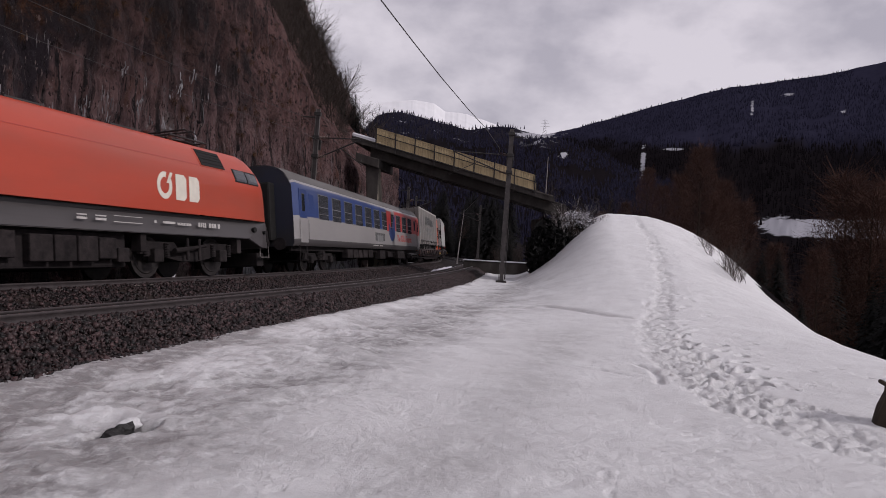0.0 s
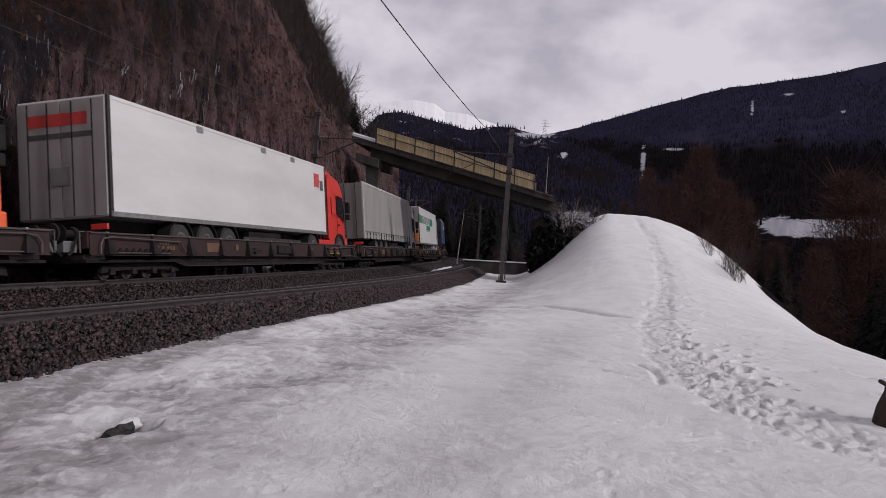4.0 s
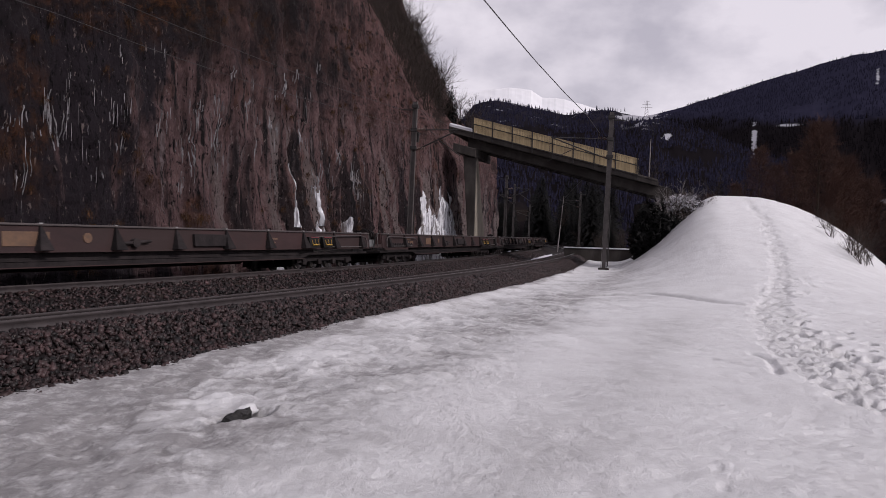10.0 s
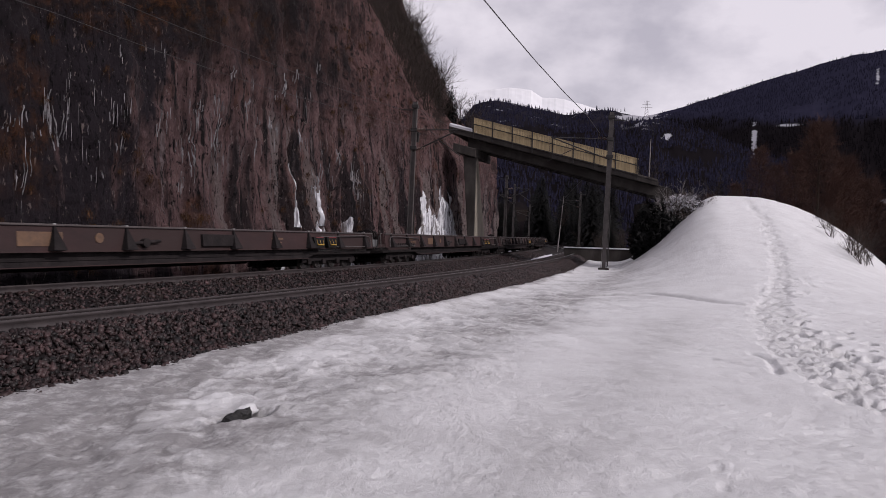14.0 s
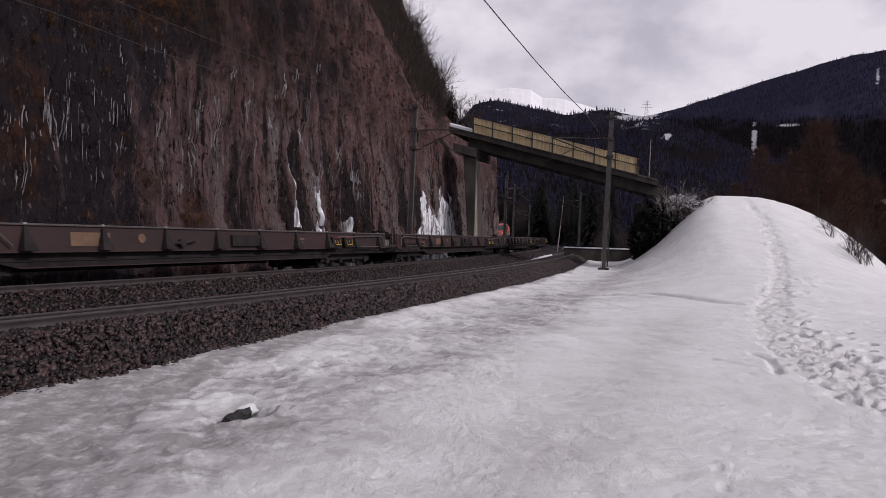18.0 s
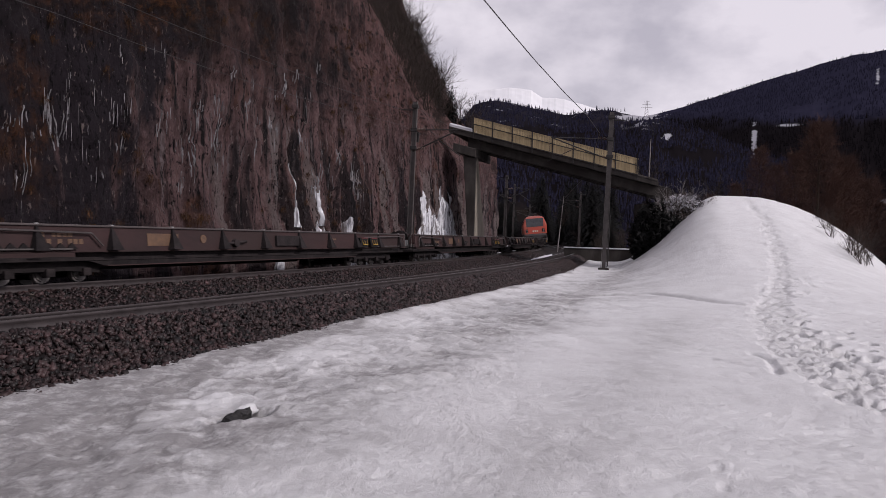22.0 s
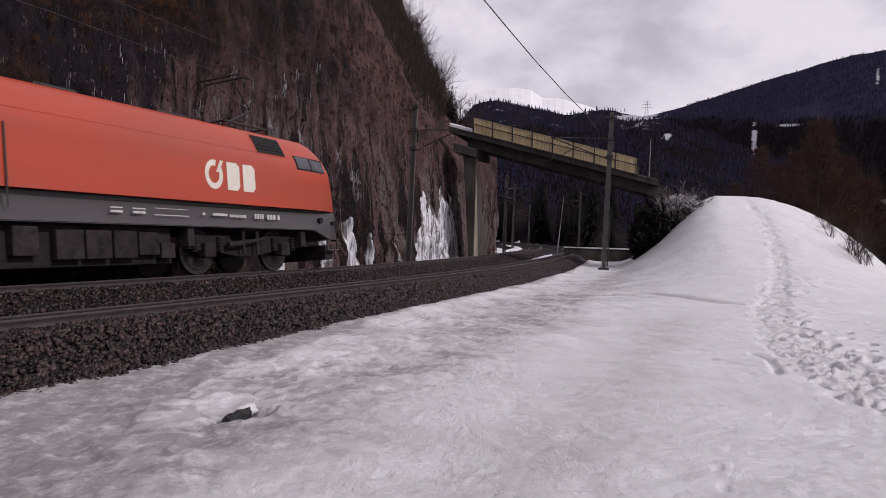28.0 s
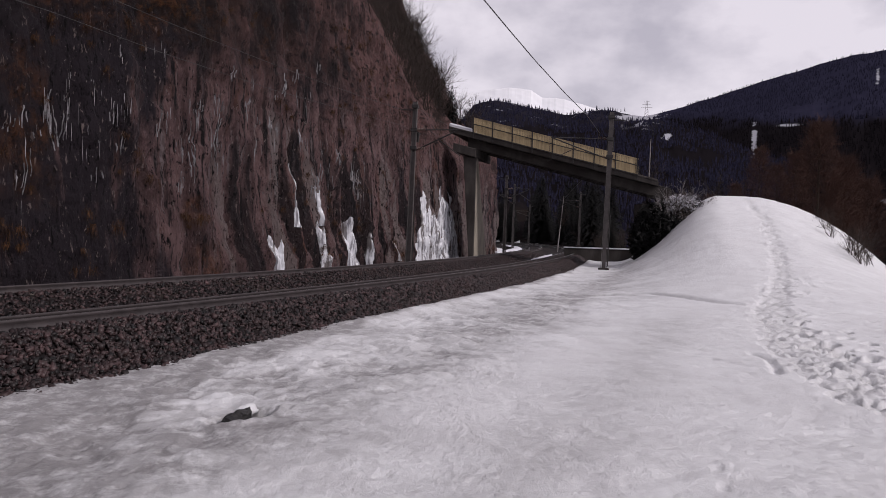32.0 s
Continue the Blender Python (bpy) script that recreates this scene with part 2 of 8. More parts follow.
M["twig"] = mat("bare_twig", (0.055, 0.042, 0.036), (0.035, 0.028, 0.026), 0.9, 4, vary=0.4, island=True, spec=0.12)
M["larch"] = mat("larch_twig", (0.085, 0.045, 0.034), (0.052, 0.029, 0.024), 0.95, 0.4, vary=0.4, island=True, spec=0.12)
M["needle"] = mat("spruce_needle", (0.0125, 0.0122, 0.0120), (0.0078, 0.0078, 0.0080), 0.9, 2, vary=0.4, island=True, spec=0.12)
# far spruces carry the bluish haze of the distance in their colour
M["far_tree"] = mat("hazed_far_spruce", (0.0215, 0.0208, 0.0370), (0.0155, 0.0150, 0.0270), 1.0, 0.1, vary=0.25, island=True, spec=0.0)
M["bark"] = mat("bark", (0.06, 0.045, 0.035), (0.03, 0.024, 0.02), 0.95, 4, stretch=(1, 1, 0.3), bump=0.8, spec=0.12)
M["concrete"] = mat("concrete", (0.072, 0.064, 0.060), (0.042, 0.038, 0.036), 0.9, 1.6, bump=0.25, c3=(0.035, 0.03, 0.028), scale3=0.7, stretch=(1, 1, 0.4), spec=0.12)
# lit counterpart of the pier's dark concrete, with sunlight put into the colour
M["pier"] = mat("lit_pier_concrete", (0.30, 0.265, 0.215), (0.22, 0.19, 0.155), 0.9, 1.4, bump=0.25, c3=(0.17, 0.15, 0.125), scale3=0.8, stretch=(1, 1, 0.4))
M["wood"] = mat("fence_wood", (0.50, 0.39, 0.225), (0.38, 0.29, 0.16), 0.75, 2.2, stretch=(4, 4, 0.6), bump=0.2, vary=0.14)
M["steel"] = mat("galvanised_steel", (0.13, 0.115, 0.112), (0.08, 0.072, 0.07), 0.6, 3, metal=0.55, bump=0.1)
M["dark_steel"] = mat("dark_steel", (0.05, 0.045, 0.045), (0.03, 0.028, 0.028), 0.6, 3, metal=0.5)
M["insulator"] = mat("insulator", (0.10, 0.05, 0.035), (0.06, 0.03, 0.025), 0.3, 4)
M["wire"] = mat("wire", (0.085, 0.08, 0.085), None, 0.6, 3, metal=0.3)


# ---- mesh tools ----
def npmesh(name, verts, faces, material=None, smooth=False, mats=None, face_mat=None):
    """Mesh from an array of points and an array of faces of equal length."""
    verts, faces = np.asarray(verts, np.float32), np.asarray(faces, np.int32)
    k = faces.shape[1]
    me = bpy.data.meshes.new(name)
    me.vertices.add(len(verts))
    me.vertices.foreach_set("co", verts.ravel())
    me.loops.add(faces.size)
    me.loops.foreach_set("vertex_index", faces.ravel())
    me.polygons.add(len(faces))
    me.polygons.foreach_set("loop_start", np.arange(0, faces.size, k, dtype=np.int32))
    me.polygons.foreach_set("loop_total", np.full(len(faces), k, np.int32))
    for x in mats or ([material] if material else []):
        me.materials.append(x)
    if face_mat is not None:
        me.polygons.foreach_set("material_index", np.asarray(face_mat, np.int32))
    if smooth:
        me.polygons.foreach_set("use_smooth", np.ones(len(faces), bool))
    me.update(calc_edges=True)
    me.validate()
    return me


def part(name, bm, material, parent=None, label="", smooth=False, m=None):
    """Links a bmesh (or a ready mesh) as one mesh object under a thing."""
    if isinstance(bm, bmesh.types.BMesh):
        me = bpy.data.meshes.new(name)
        bm.to_mesh(me)
        bm.free()
    else:
        me = bm
    if material and not me.materials:
        me.materials.append(material)
    if smooth:
        me.polygons.foreach_set("use_smooth", np.ones(len(me.polygons), bool))
    ob = new(name, me)
    if parent:
        ob.parent = parent
    if m is not None:
        ob.matrix_basis = m
    if label:
        ob["label"] = label
    return ob


def box(bm, x0, x1, y0, y1, z0, z1, bevel=0.0):
    """A box between the given limits, its edges bevelled."""
    r = bmesh.ops.create_cube(bm, size=1.0, matrix=Matrix.Translation(((x0 + x1) / 2, (y0 + y1) / 2, (z0 + z1) / 2)) @ Matrix.Diagonal((abs(x1 - x0), abs(y1 - y0), abs(z1 - z0), 1)))
    if bevel:
        es = {e for v in r["verts"] for e in v.link_edges}
        bmesh.ops.bevel(bm, geom=list(es), offset=bevel, segments=2, affect="EDGES", profile=0.6)


def boxbm(*a, bevel=0.0):
    bm = bmesh.new()
    box(bm, *a, bevel=bevel)
    return bm


def rod(bm, a, b, r0, r1=None, seg=8, caps=True):
    """A round bar from a to b."""
    a, b = Vector(a), Vector(b)
    d = b - a
    m = Matrix.Translation((a + b) / 2) @ d.to_track_quat("Z", "Y").to_matrix().to_4x4()
    bmesh.ops.create_cone(bm, cap_ends=caps, segments=seg, radius1=r0, radius2=r0 if r1 is None else r1, depth=d.length, matrix=m)


def prism(bm, outline, y0, y1, axis="y"):
    """Extrudes an outline of (x, z) points from y0 to y1."""
    lo = [bm.verts.new((x, y0, z)) for x, z in outline]
    hi = [bm.verts.new((x, y1, z)) for x, z in outline]
    n = len(outline)
    bm.faces.new(lo)
    bm.faces.new(hi[::-1])
    for i in range(n):
        bm.faces.new((lo[i], hi[i], hi[(i + 1) % n], lo[(i + 1) % n]))
    bmesh.ops.recalc_face_normals(bm, faces=bm.faces)


def vnoise(x, y, seed=0):
    """Smooth value noise on arrays, 0 to 1."""
    xi, yi = np.floor(x).astype(np.int64), np.floor(y).astype(np.int64)
    fx, fy = x - xi, y - yi
    fx, fy = fx * fx * (3 - 2 * fx), fy * fy * (3 - 2 * fy)

    def hsh(i, j):
        h = (i * 374761393 + j * 668265263 + seed * 974634777) & 0xFFFFFFFF
        h = ((h ^ (h >> 13)) * 1274126177) & 0xFFFFFFFF
        return ((h ^ (h >> 16)) & 0xFFFF) / 65535.0
    a, b, c, d = hsh(xi, yi), hsh(xi + 1, yi), hsh(xi, yi + 1), hsh(xi + 1, yi + 1)
    return (a * (1 - fx) + b * fx) * (1 - fy) + (c * (1 - fx) + d * fx) * fy


def fbm(x, y, seed=0, octaves=4):
    t, a, f = 0.0, 0.5, 1.0
    for o in range(octaves):
        t = t + a * (vnoise(x * f, y * f, seed + o) - 0.5)
        a, f = a * 0.5, f * 2.03
    return t


def sstep(a, b, x):
    t = np.clip((x - a) / (b - a), 0, 1)
    return t * t * (3 - 2 * t)


# ---- the line of the railway: a left-hand curve, canted by 6 degrees; s = 0 beside the camera, off = metres to the right of the far track's outer rail ----
CANT = radians(6.0)
_S = np.arange(-430, 431, 0.5)


# curvature of the line: a transition that eases almost straight past the bridge and tightens again beyond it
_BEND_S = [-430, 0, 30, 50, 70, 90, 430]
_BEND_K = [0.0055, 0.0055, 0.00427, 0.0002, 0.0056, 0.0045, 0.0044]


def _heading(s):
    k = np.interp(s, _BEND_S, _BEND_K)
    turn = np.concatenate([[0], np.cumsum((k[1:] + k[:-1]) / 2 * np.diff(s))])
    return 0.42118 - turn + np.interp(0.0, s, turn)


_A = _heading(_S)
_mid = (_A[1:] + _A[:-1]) / 2
_X = np.concatenate([[0], np.cumsum(np.sin(_mid) * 0.5)])
_Y = np.concatenate([[0], np.cumsum(np.cos(_mid) * 0.5)])
_i0 = int(np.argmin(abs(_S)))
_X, _Y = _X - _X[_i0] - 7.976, _Y - _Y[_i0] + 12.588
TRACK_GAP = 4.4


def line(s, off, z=0.0):
    """World place of a level offset from the line."""
    x, y, a = np.interp(s, _S, _X), np.interp(s, _S, _Y), np.interp(s, _S, _A)
    return np.stack([x + off * np.cos(a), y - off * np.sin(a), z + 0 * x + 0 * off], -1)


def canted(s, off, z, base=0.0):
    """World place in the canted plane of a track whose outer rail lies at base."""
    return line(s, base + off * math.cos(CANT) - z * math.sin(CANT), z * math.cos(CANT) + off * math.sin(CANT))


def to_line(x, y):
    """Nearest s and off of level points."""
    tb = np.arange(-80, 260, 1.0)
    P = line(tb, 0.0)[:, :2]
    s, o = np.zeros(x.shape), np.zeros(x.shape)
    xf, yf, sf, of = x.ravel(), y.ravel(), s.ravel(), o.ravel()
    for i in range(0, xf.size, 20000):
        k = slice(i, i + 20000)
        j = np.argmin((xf[k, None] - P[None, :, 0]) ** 2 + (yf[k, None] - P[None, :, 1]) ** 2, 1)
        a = np.interp(tb[j], _S, _A)
        dx, dy = xf[k] - P[j, 0], yf[k] - P[j, 1]
        sf[k] = tb[j] + dx * np.sin(a) + dy * np.cos(a)
        of[k] = dx * np.cos(a) - dy * np.sin(a)
    return s, o

# ---- ground: one sheet of snow and wooded slopes to the horizon ----
PATH_PTS = np.array([(6.4, 3.0), (5.3, 5.0), (4.9, 6.3), (4.85, 7.3), (5.0, 8.6), (5.7, 10.9), (6.75, 14.0), (8.02, 16.9), (9.1, 18.9), (12.1, 25.0), (14.95, 31.5), (17.0, 37.0), (18.6, 43.0)])


def path_x(y):
    return np.interp(y, PATH_PTS[:, 1], PATH_PTS[:, 0])


def rise(y):
    return 0.0041 * np.clip(y - 10, 0, 33.5) ** 2


def edge_x(y):
    """Where the bank breaks away into the valley."""
    return np.interp(y, [-60, 0, 9, 18, 28, 36, 42, 60], [12, 11.2, 11.6, 14.4, 17.7, 20.2, 22.2, 27.0])


def ground_z(x, y, s, off):
    z = -0.57 + 0.09 * sstep(5.6, 9.0, off) + 0.06 * fbm(x * 0.35, y * 0.35, 3)
    m = rise(y) * (1 + 0.05 * fbm(x * 0.3, y * 0.3, 12))
    z = z + m * sstep(4.2 + (y - 20) * 0.27, 9.2 + (y - 20) * 0.34, x)
    z = z - 0.10 * np.clip(x - path_x(y) - 1.0, 0, None) * sstep(10, 25, y)
    d = x - edge_x(y) - 0.5 * fbm(x * 0.3, y * 0.3, 5)
    z = z - 0.62 * 1.3 * np.log1p(np.exp(np.clip(d / 1.3, -30, 30)))
    wood = sstep(58, 80, y) * np.clip(0.42 * (off - 8.5), 0, 15) * (1 - sstep(26, 60, x))
    z = np.where(off > 5, z + wood, z)
    z = z + 0.08 * sstep(-3, 4, s) * np.exp(-((off - 5.6) / 0.4) ** 2)
    z = np.where(off < 5.35 + 0.32 * (1 - sstep(-4, 4, s)), -0.80, z)
    hill = np.clip((-off - 6.0) * 2.2, 0, 24) + 0.5 * np.clip(-off - 17, 0, 90)
    z = z + hill * sstep(-70, -40, s)
    return np.clip(z, -42, 90)


_fine = np.radians(np.arange(-47, 57, 0.185))
_rest = np.radians(np.arange(57, 313, 4.0))
_az = np.concatenate([_fine, _rest])
_rr = np.concatenate([[-0.03, 0.15, 0.6, 1.1, 1.6], 2.0 * 1.0075 ** np.arange(0, 120), np.geomspace(4.9, 43, 520), np.geomspace(43.4, 72, 70), np.geomspace(75, 4500, 46)])
_GA, _GR = np.meshgrid(_az, _rr)
_gx, _gy = _GR * np.sin(_GA), _GR * np.cos(_GA)
_gs, _go = to_line(_gx, _gy)
_gz = ground_z(_gx, _gy, _gs, _go)
# fine relief of the thawing crust, stronger in old drifts
_open = sstep(5.5, 6.2, _go) * (1 - sstep(45, 60, _GR))
_crust = np.clip(2.2 * fbm(_gx * 0.5, _gy * 0.5, 23, 2) + 0.5, 0.15, 1)
_gz += _open * (0.055 * fbm(_gx * 0.8, _gy * 0.8, 21, 4) + 0.026 * _crust * fbm(_gx * 3.4, _gy * 3.4, 31, 4) + 0.016 * fbm(_gx * 9, _gy * 9, 37, 3) + 0.016 * fbm(_gx * 24, _gy * 24, 38, 2) + 0.012 * _crust * np.minimum(0, abs(fbm(_gx * 2.2, _gy * 2.2, 33, 3)) * 5 - 0.5))
_rag = np.clip(1 - abs(_go - 6.3) / 1.3, 0, 1) * (_GR < 45)
_gz += _rag * (0.12 * np.clip(fbm(_gx * 1.3, _gy * 1.3, 41, 3), -0.1, 1) + 0.05 * fbm(_gx * 6, _gy * 6, 43, 2))
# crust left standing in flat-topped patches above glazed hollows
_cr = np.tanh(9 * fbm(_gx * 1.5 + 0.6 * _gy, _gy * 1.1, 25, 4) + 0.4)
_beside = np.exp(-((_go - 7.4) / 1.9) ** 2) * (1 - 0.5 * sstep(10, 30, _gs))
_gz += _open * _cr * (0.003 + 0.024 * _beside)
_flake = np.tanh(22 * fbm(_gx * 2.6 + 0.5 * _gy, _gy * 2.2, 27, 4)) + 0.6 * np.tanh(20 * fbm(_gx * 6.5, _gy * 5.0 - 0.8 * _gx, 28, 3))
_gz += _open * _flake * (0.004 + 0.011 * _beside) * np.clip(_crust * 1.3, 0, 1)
# trodden path: a broad granular band near by, a narrow line of steps up the mound
_half = np.interp(_gy, [3, 7, 11, 15, 19, 43], [0.60, 0.62, 0.60, 0.50, 0.30, 0.22])
_pd = abs(_gx - path_x(_gy) - 0.12 * fbm(_gy * 0.6, _gy * 0, 52, 2)) / _half
_walked = (1 - sstep(0.75, 1.15, _pd + 0.5 * fbm(_gx * 2.5, _gy * 2.5, 57, 2))) * (_gy > 2) * (_gy < 43)
_gz += _walked * (-0.035 + 0.14 * fbm(_gx * 13, _gy * 13, 51, 3) + 0.05 * fbm(_gx * 5, _gy * 5, 58, 2)) * _open


def tread(x0, y0, turn, long, wide, deep):
    """One footprint pressed into the snow, with a low rim."""
    near = min(1.0, 0.45 + 0.055 * math.hypot(x0, y0))
    long, wide, deep = long * near, wide * near, deep * near
    k = np.nonzero((abs(_gx - x0) < 0.6) & (abs(_gy - y0) < 0.6))
    dx, dy = _gx[k] - x0, _gy[k] - y0
    c, q = math.cos(turn), math.sin(turn)
    u, v = (dx * q + dy * c) / long, (dx * c - dy * q) / wide
    r = np.sqrt(u * u + v * v)
    r = r * (1 + 0.5 * fbm(_gx[k] * 14, _gy[k] * 14, 7, 2))
    _gz[k] += -deep * np.exp(-r ** 6) + 0.15 * deep * np.exp(-((r - 1.4) / 0.3) ** 2)


_rng = random.Random(5)
for _k in range(520):
    _y = 6.8 + 34 * _rng.random() ** 1.3
    _side = _rng.gauss(0.0, 0.26)
    if _rng.random() < 0.25 and _y < 26:
        _side = 0.4 + 2.6 * _rng.random() ** 1.4
    tread(path_x(_y) + _side, _y, math.radians(_rng.gauss(24, 20)), (0.12 if _y > 17 else 0.075) + 0.06 * _rng.random(), (0.07 if _y > 17 else 0.045) + 0.03 * _rng.random(), 0.028 + 0.042 * _rng.random())
# deep old steps on the outer side of the path
for _x, _y in [(5.93, 10.88), (7.63, 13.06), (6.17, 9.98), (7.9, 15.23), (6.85, 12.79), (6.07, 10.66), (7.25, 11.74), (6.42, 11.36), (7.4, 15.1), (7.22, 14.1), (7.5, 14.4), (6.93, 12.9), (6.5, 12.45), (6.56, 11.66), (5.95, 11.3), (6.2, 10.75), (6.36, 10.2), (5.5, 9.7), (5.94, 10.05), (5.55, 9.1), (5.1, 8.8), (6.9, 13.4), (6.0, 10.4), (5.3, 8.5), (6.7, 10.9), (7.1, 12.2), (5.8, 8.9), (6.1, 9.4)]:
    tread(_x, _y, math.radians(_rng.gauss(45, 18)), 0.19, 0.10, 0.15)
for _x, _y, _tr in [(0.37, 4.81, 55), (0.26, 4.63, 55), (3.39, 6.26, 80), (3.29, 6.06, 75), (3.36, 5.68, 40), (2.03, 5.0, 20), (1.93, 4.65, 20), (-0.36, 4.69, 50), (3.21, 6.64, 60)]:
    tread(_x, _y, math.radians(_tr), 0.11, 0.055, 0.022)
# a broken edge of the crust beside the path
for (_x0, _y0), (_x1, _y1) in (((4.69, 10.5), (4.76, 10.02)), ((4.76, 10.02), (4.5, 9.3)), ((4.5, 9.3), (4.27, 8.81)), ((3.89, 9.92), (4.16, 9.35)), ((3.2, 10.4), (3.89, 9.92))):
    _t = np.clip(((_gx - _x0) * (_x1 - _x0) + (_gy - _y0) * (_y1 - _y0)) / ((_x1 - _x0) ** 2 + (_y1 - _y0) ** 2), 0, 1)
    _d = np.hypot(_gx - _x0 - _t * (_x1 - _x0), _gy - _y0 - _t * (_y1 - _y0)) + 0.10 * fbm(_gx * 4, _gy * 4, 83, 2)
    _gz -= (0.07 if _x0 > 4.2 else 0.025) * np.exp(-(_d / 0.06) ** 2)
# the small thawed hollow; a dark lump is added for the shade inside it
HOLE = (-1.77, 6.20)
tread(HOLE[0], HOLE[1], 0.9, 0.30, 0.24, 0.26)
# a sunken thaw lane beside the railway and a cross track below the mound
_lane = np.exp(-((_go - 8.3 - 0.5 * np.sin(_gs * 0.35)) / 0.5) ** 2) * _open
_gz -= 0.05 * _lane
_cross = np.zeros(_gx.shape)
_cl = [(3.7, 20.0), (5.0, 20.87), (6.03, 20.6), (6.56, 18.6), (6.98, 17.5), (7.4, 16.9), (8.3, 17.2)]
for (_x0, _y0), (_x1, _y1) in zip(_cl, _cl[1:]):
    _t = np.clip(((_gx - _x0) * (_x1 - _x0) + (_gy - _y0) * (_y1 - _y0)) / ((_x1 - _x0) ** 2 + (_y1 - _y0) ** 2), 0, 1)
    _d = np.hypot(_gx - _x0 - _t * (_x1 - _x0), _gy - _y0 - _t * (_y1 - _y0)) + 0.12 * fbm(_gx * 2, _gy * 2, 81, 2)
    _cross = np.maximum(_cross, np.exp(-(_d / 0.15) ** 2))
_gz -= 0.12 * _cross
_n, _m = _gx.shape
_idx = np.arange(_n * _m).reshape(_n, _m)
_a, _b = _idx, np.roll(_idx, -1, 1)
_q = np.stack([_a[:-1], _b[:-1], _b[1:], _a[1:]], -1).reshape(-1, 4)
_fx, _fy, _fo, _fs = [v[:-1].ravel() for v in (_gx, _gy, _go, _gs)]
_wild = (_fo < -6.5) | ((_fx - edge_x(_fy)) > 3.0 + 3 * fbm(_fx * 0.2, _fy * 0.2, 8)) | ((_fy > 62) & (_fo > 8.6)) | (np.hypot(_fx, _fy) > 230) | ((_fo > 6) & (_fs > 54))
ground = part("ground", npmesh("ground", np.stack([_gx, _gy, _gz], -1).reshape(-1, 3), _q, smooth=True, mats=[M["snow"], M["forest_floor"]], face_mat=_wild.astype(int)), None)
_dirt_and_shade = ground.data.attributes.new("dirt_and_shade", "FLOAT", "POINT")
_edge = 0.55 * fbm(_gx * 0.7, _gy * 0.7, 73, 4)
# bare grey ice beside the ballast, a dirty thaw lane along the line, and a faint walked trail
_ice = (1 - sstep(0.1, 0.5, _go - 5.4 - np.interp(_gs, [-12, -5, -3.6, -2.4, -1.2, 1, 6], [3.2, 2.6, 2.0, 1.1, 0.7, 0.35, 0.0]) + 1.8 * _edge))
_thaw = np.exp(-((_go - np.interp(_gs, [-8, -2, 0, 4, 10, 22], [8.9, 8.5, 8.6, 8.1, 7.75, 8.2]) + 0.8 * _edge) / np.interp(_gs, [-2, 4, 22], [0.75, 0.6, 0.8])) ** 2) * (1 - sstep(24, 34, _gs))
_trail = np.exp(-((_go - 11.1 + 1.2 * _edge) / 0.55) ** 2) * (1 - sstep(5, 9, _gs))
_mottle = sstep(-0.05, 0.22, fbm(_gx * 0.5, _gy * 0.9, 71, 4)) * np.exp(-((_go - 8.0) / 2.4) ** 2)
# the last term puts the shade of sunken crust flakes into the colour
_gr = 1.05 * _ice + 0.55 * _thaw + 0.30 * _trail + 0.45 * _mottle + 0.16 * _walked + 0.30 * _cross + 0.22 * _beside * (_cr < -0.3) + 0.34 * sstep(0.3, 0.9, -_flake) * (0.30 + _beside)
_dirt_and_shade.data.foreach_set("value", np.clip(_gr * (_GR < 60), 0, 1).ravel().astype(np.float32))
tagged(ground, "thawing trodden snow with a footpath beside dark wooded slopes", "ground", kind="structure")


def snow_at(x, y):
    x, y = np.array([float(x)]), np.array([float(y)])
    s, o = to_line(x, y)
    return float(ground_z(x, y, s, o)[0])


# clearings of open snow on the mountains: azimuth, height, half width and half height in degrees
CLEARINGS = [(23.76, 7.7, 0.24, 1.35), (26.1, 8.75, 1.2, 0.13), (17.5, 8.15, 0.42, 0.26), (31.5, 11.75, 0.16, 0.70), (34.0, 12.6, 0.5, 0.14), (37.5, 11.2, 0.25, 0.16), (15.2, 9.75, 1.9, 0.40)]


def clearing(aa, ee):
    """Above zero inside a clearing."""
    g = np.full(aa.shape, -2.0)
    for a, e, wa, we in CLEARINGS:
        g = np.maximum(g, 0.62 - 0.75 * np.hypot((aa - a) / wa, (ee - e) / we))
    return g


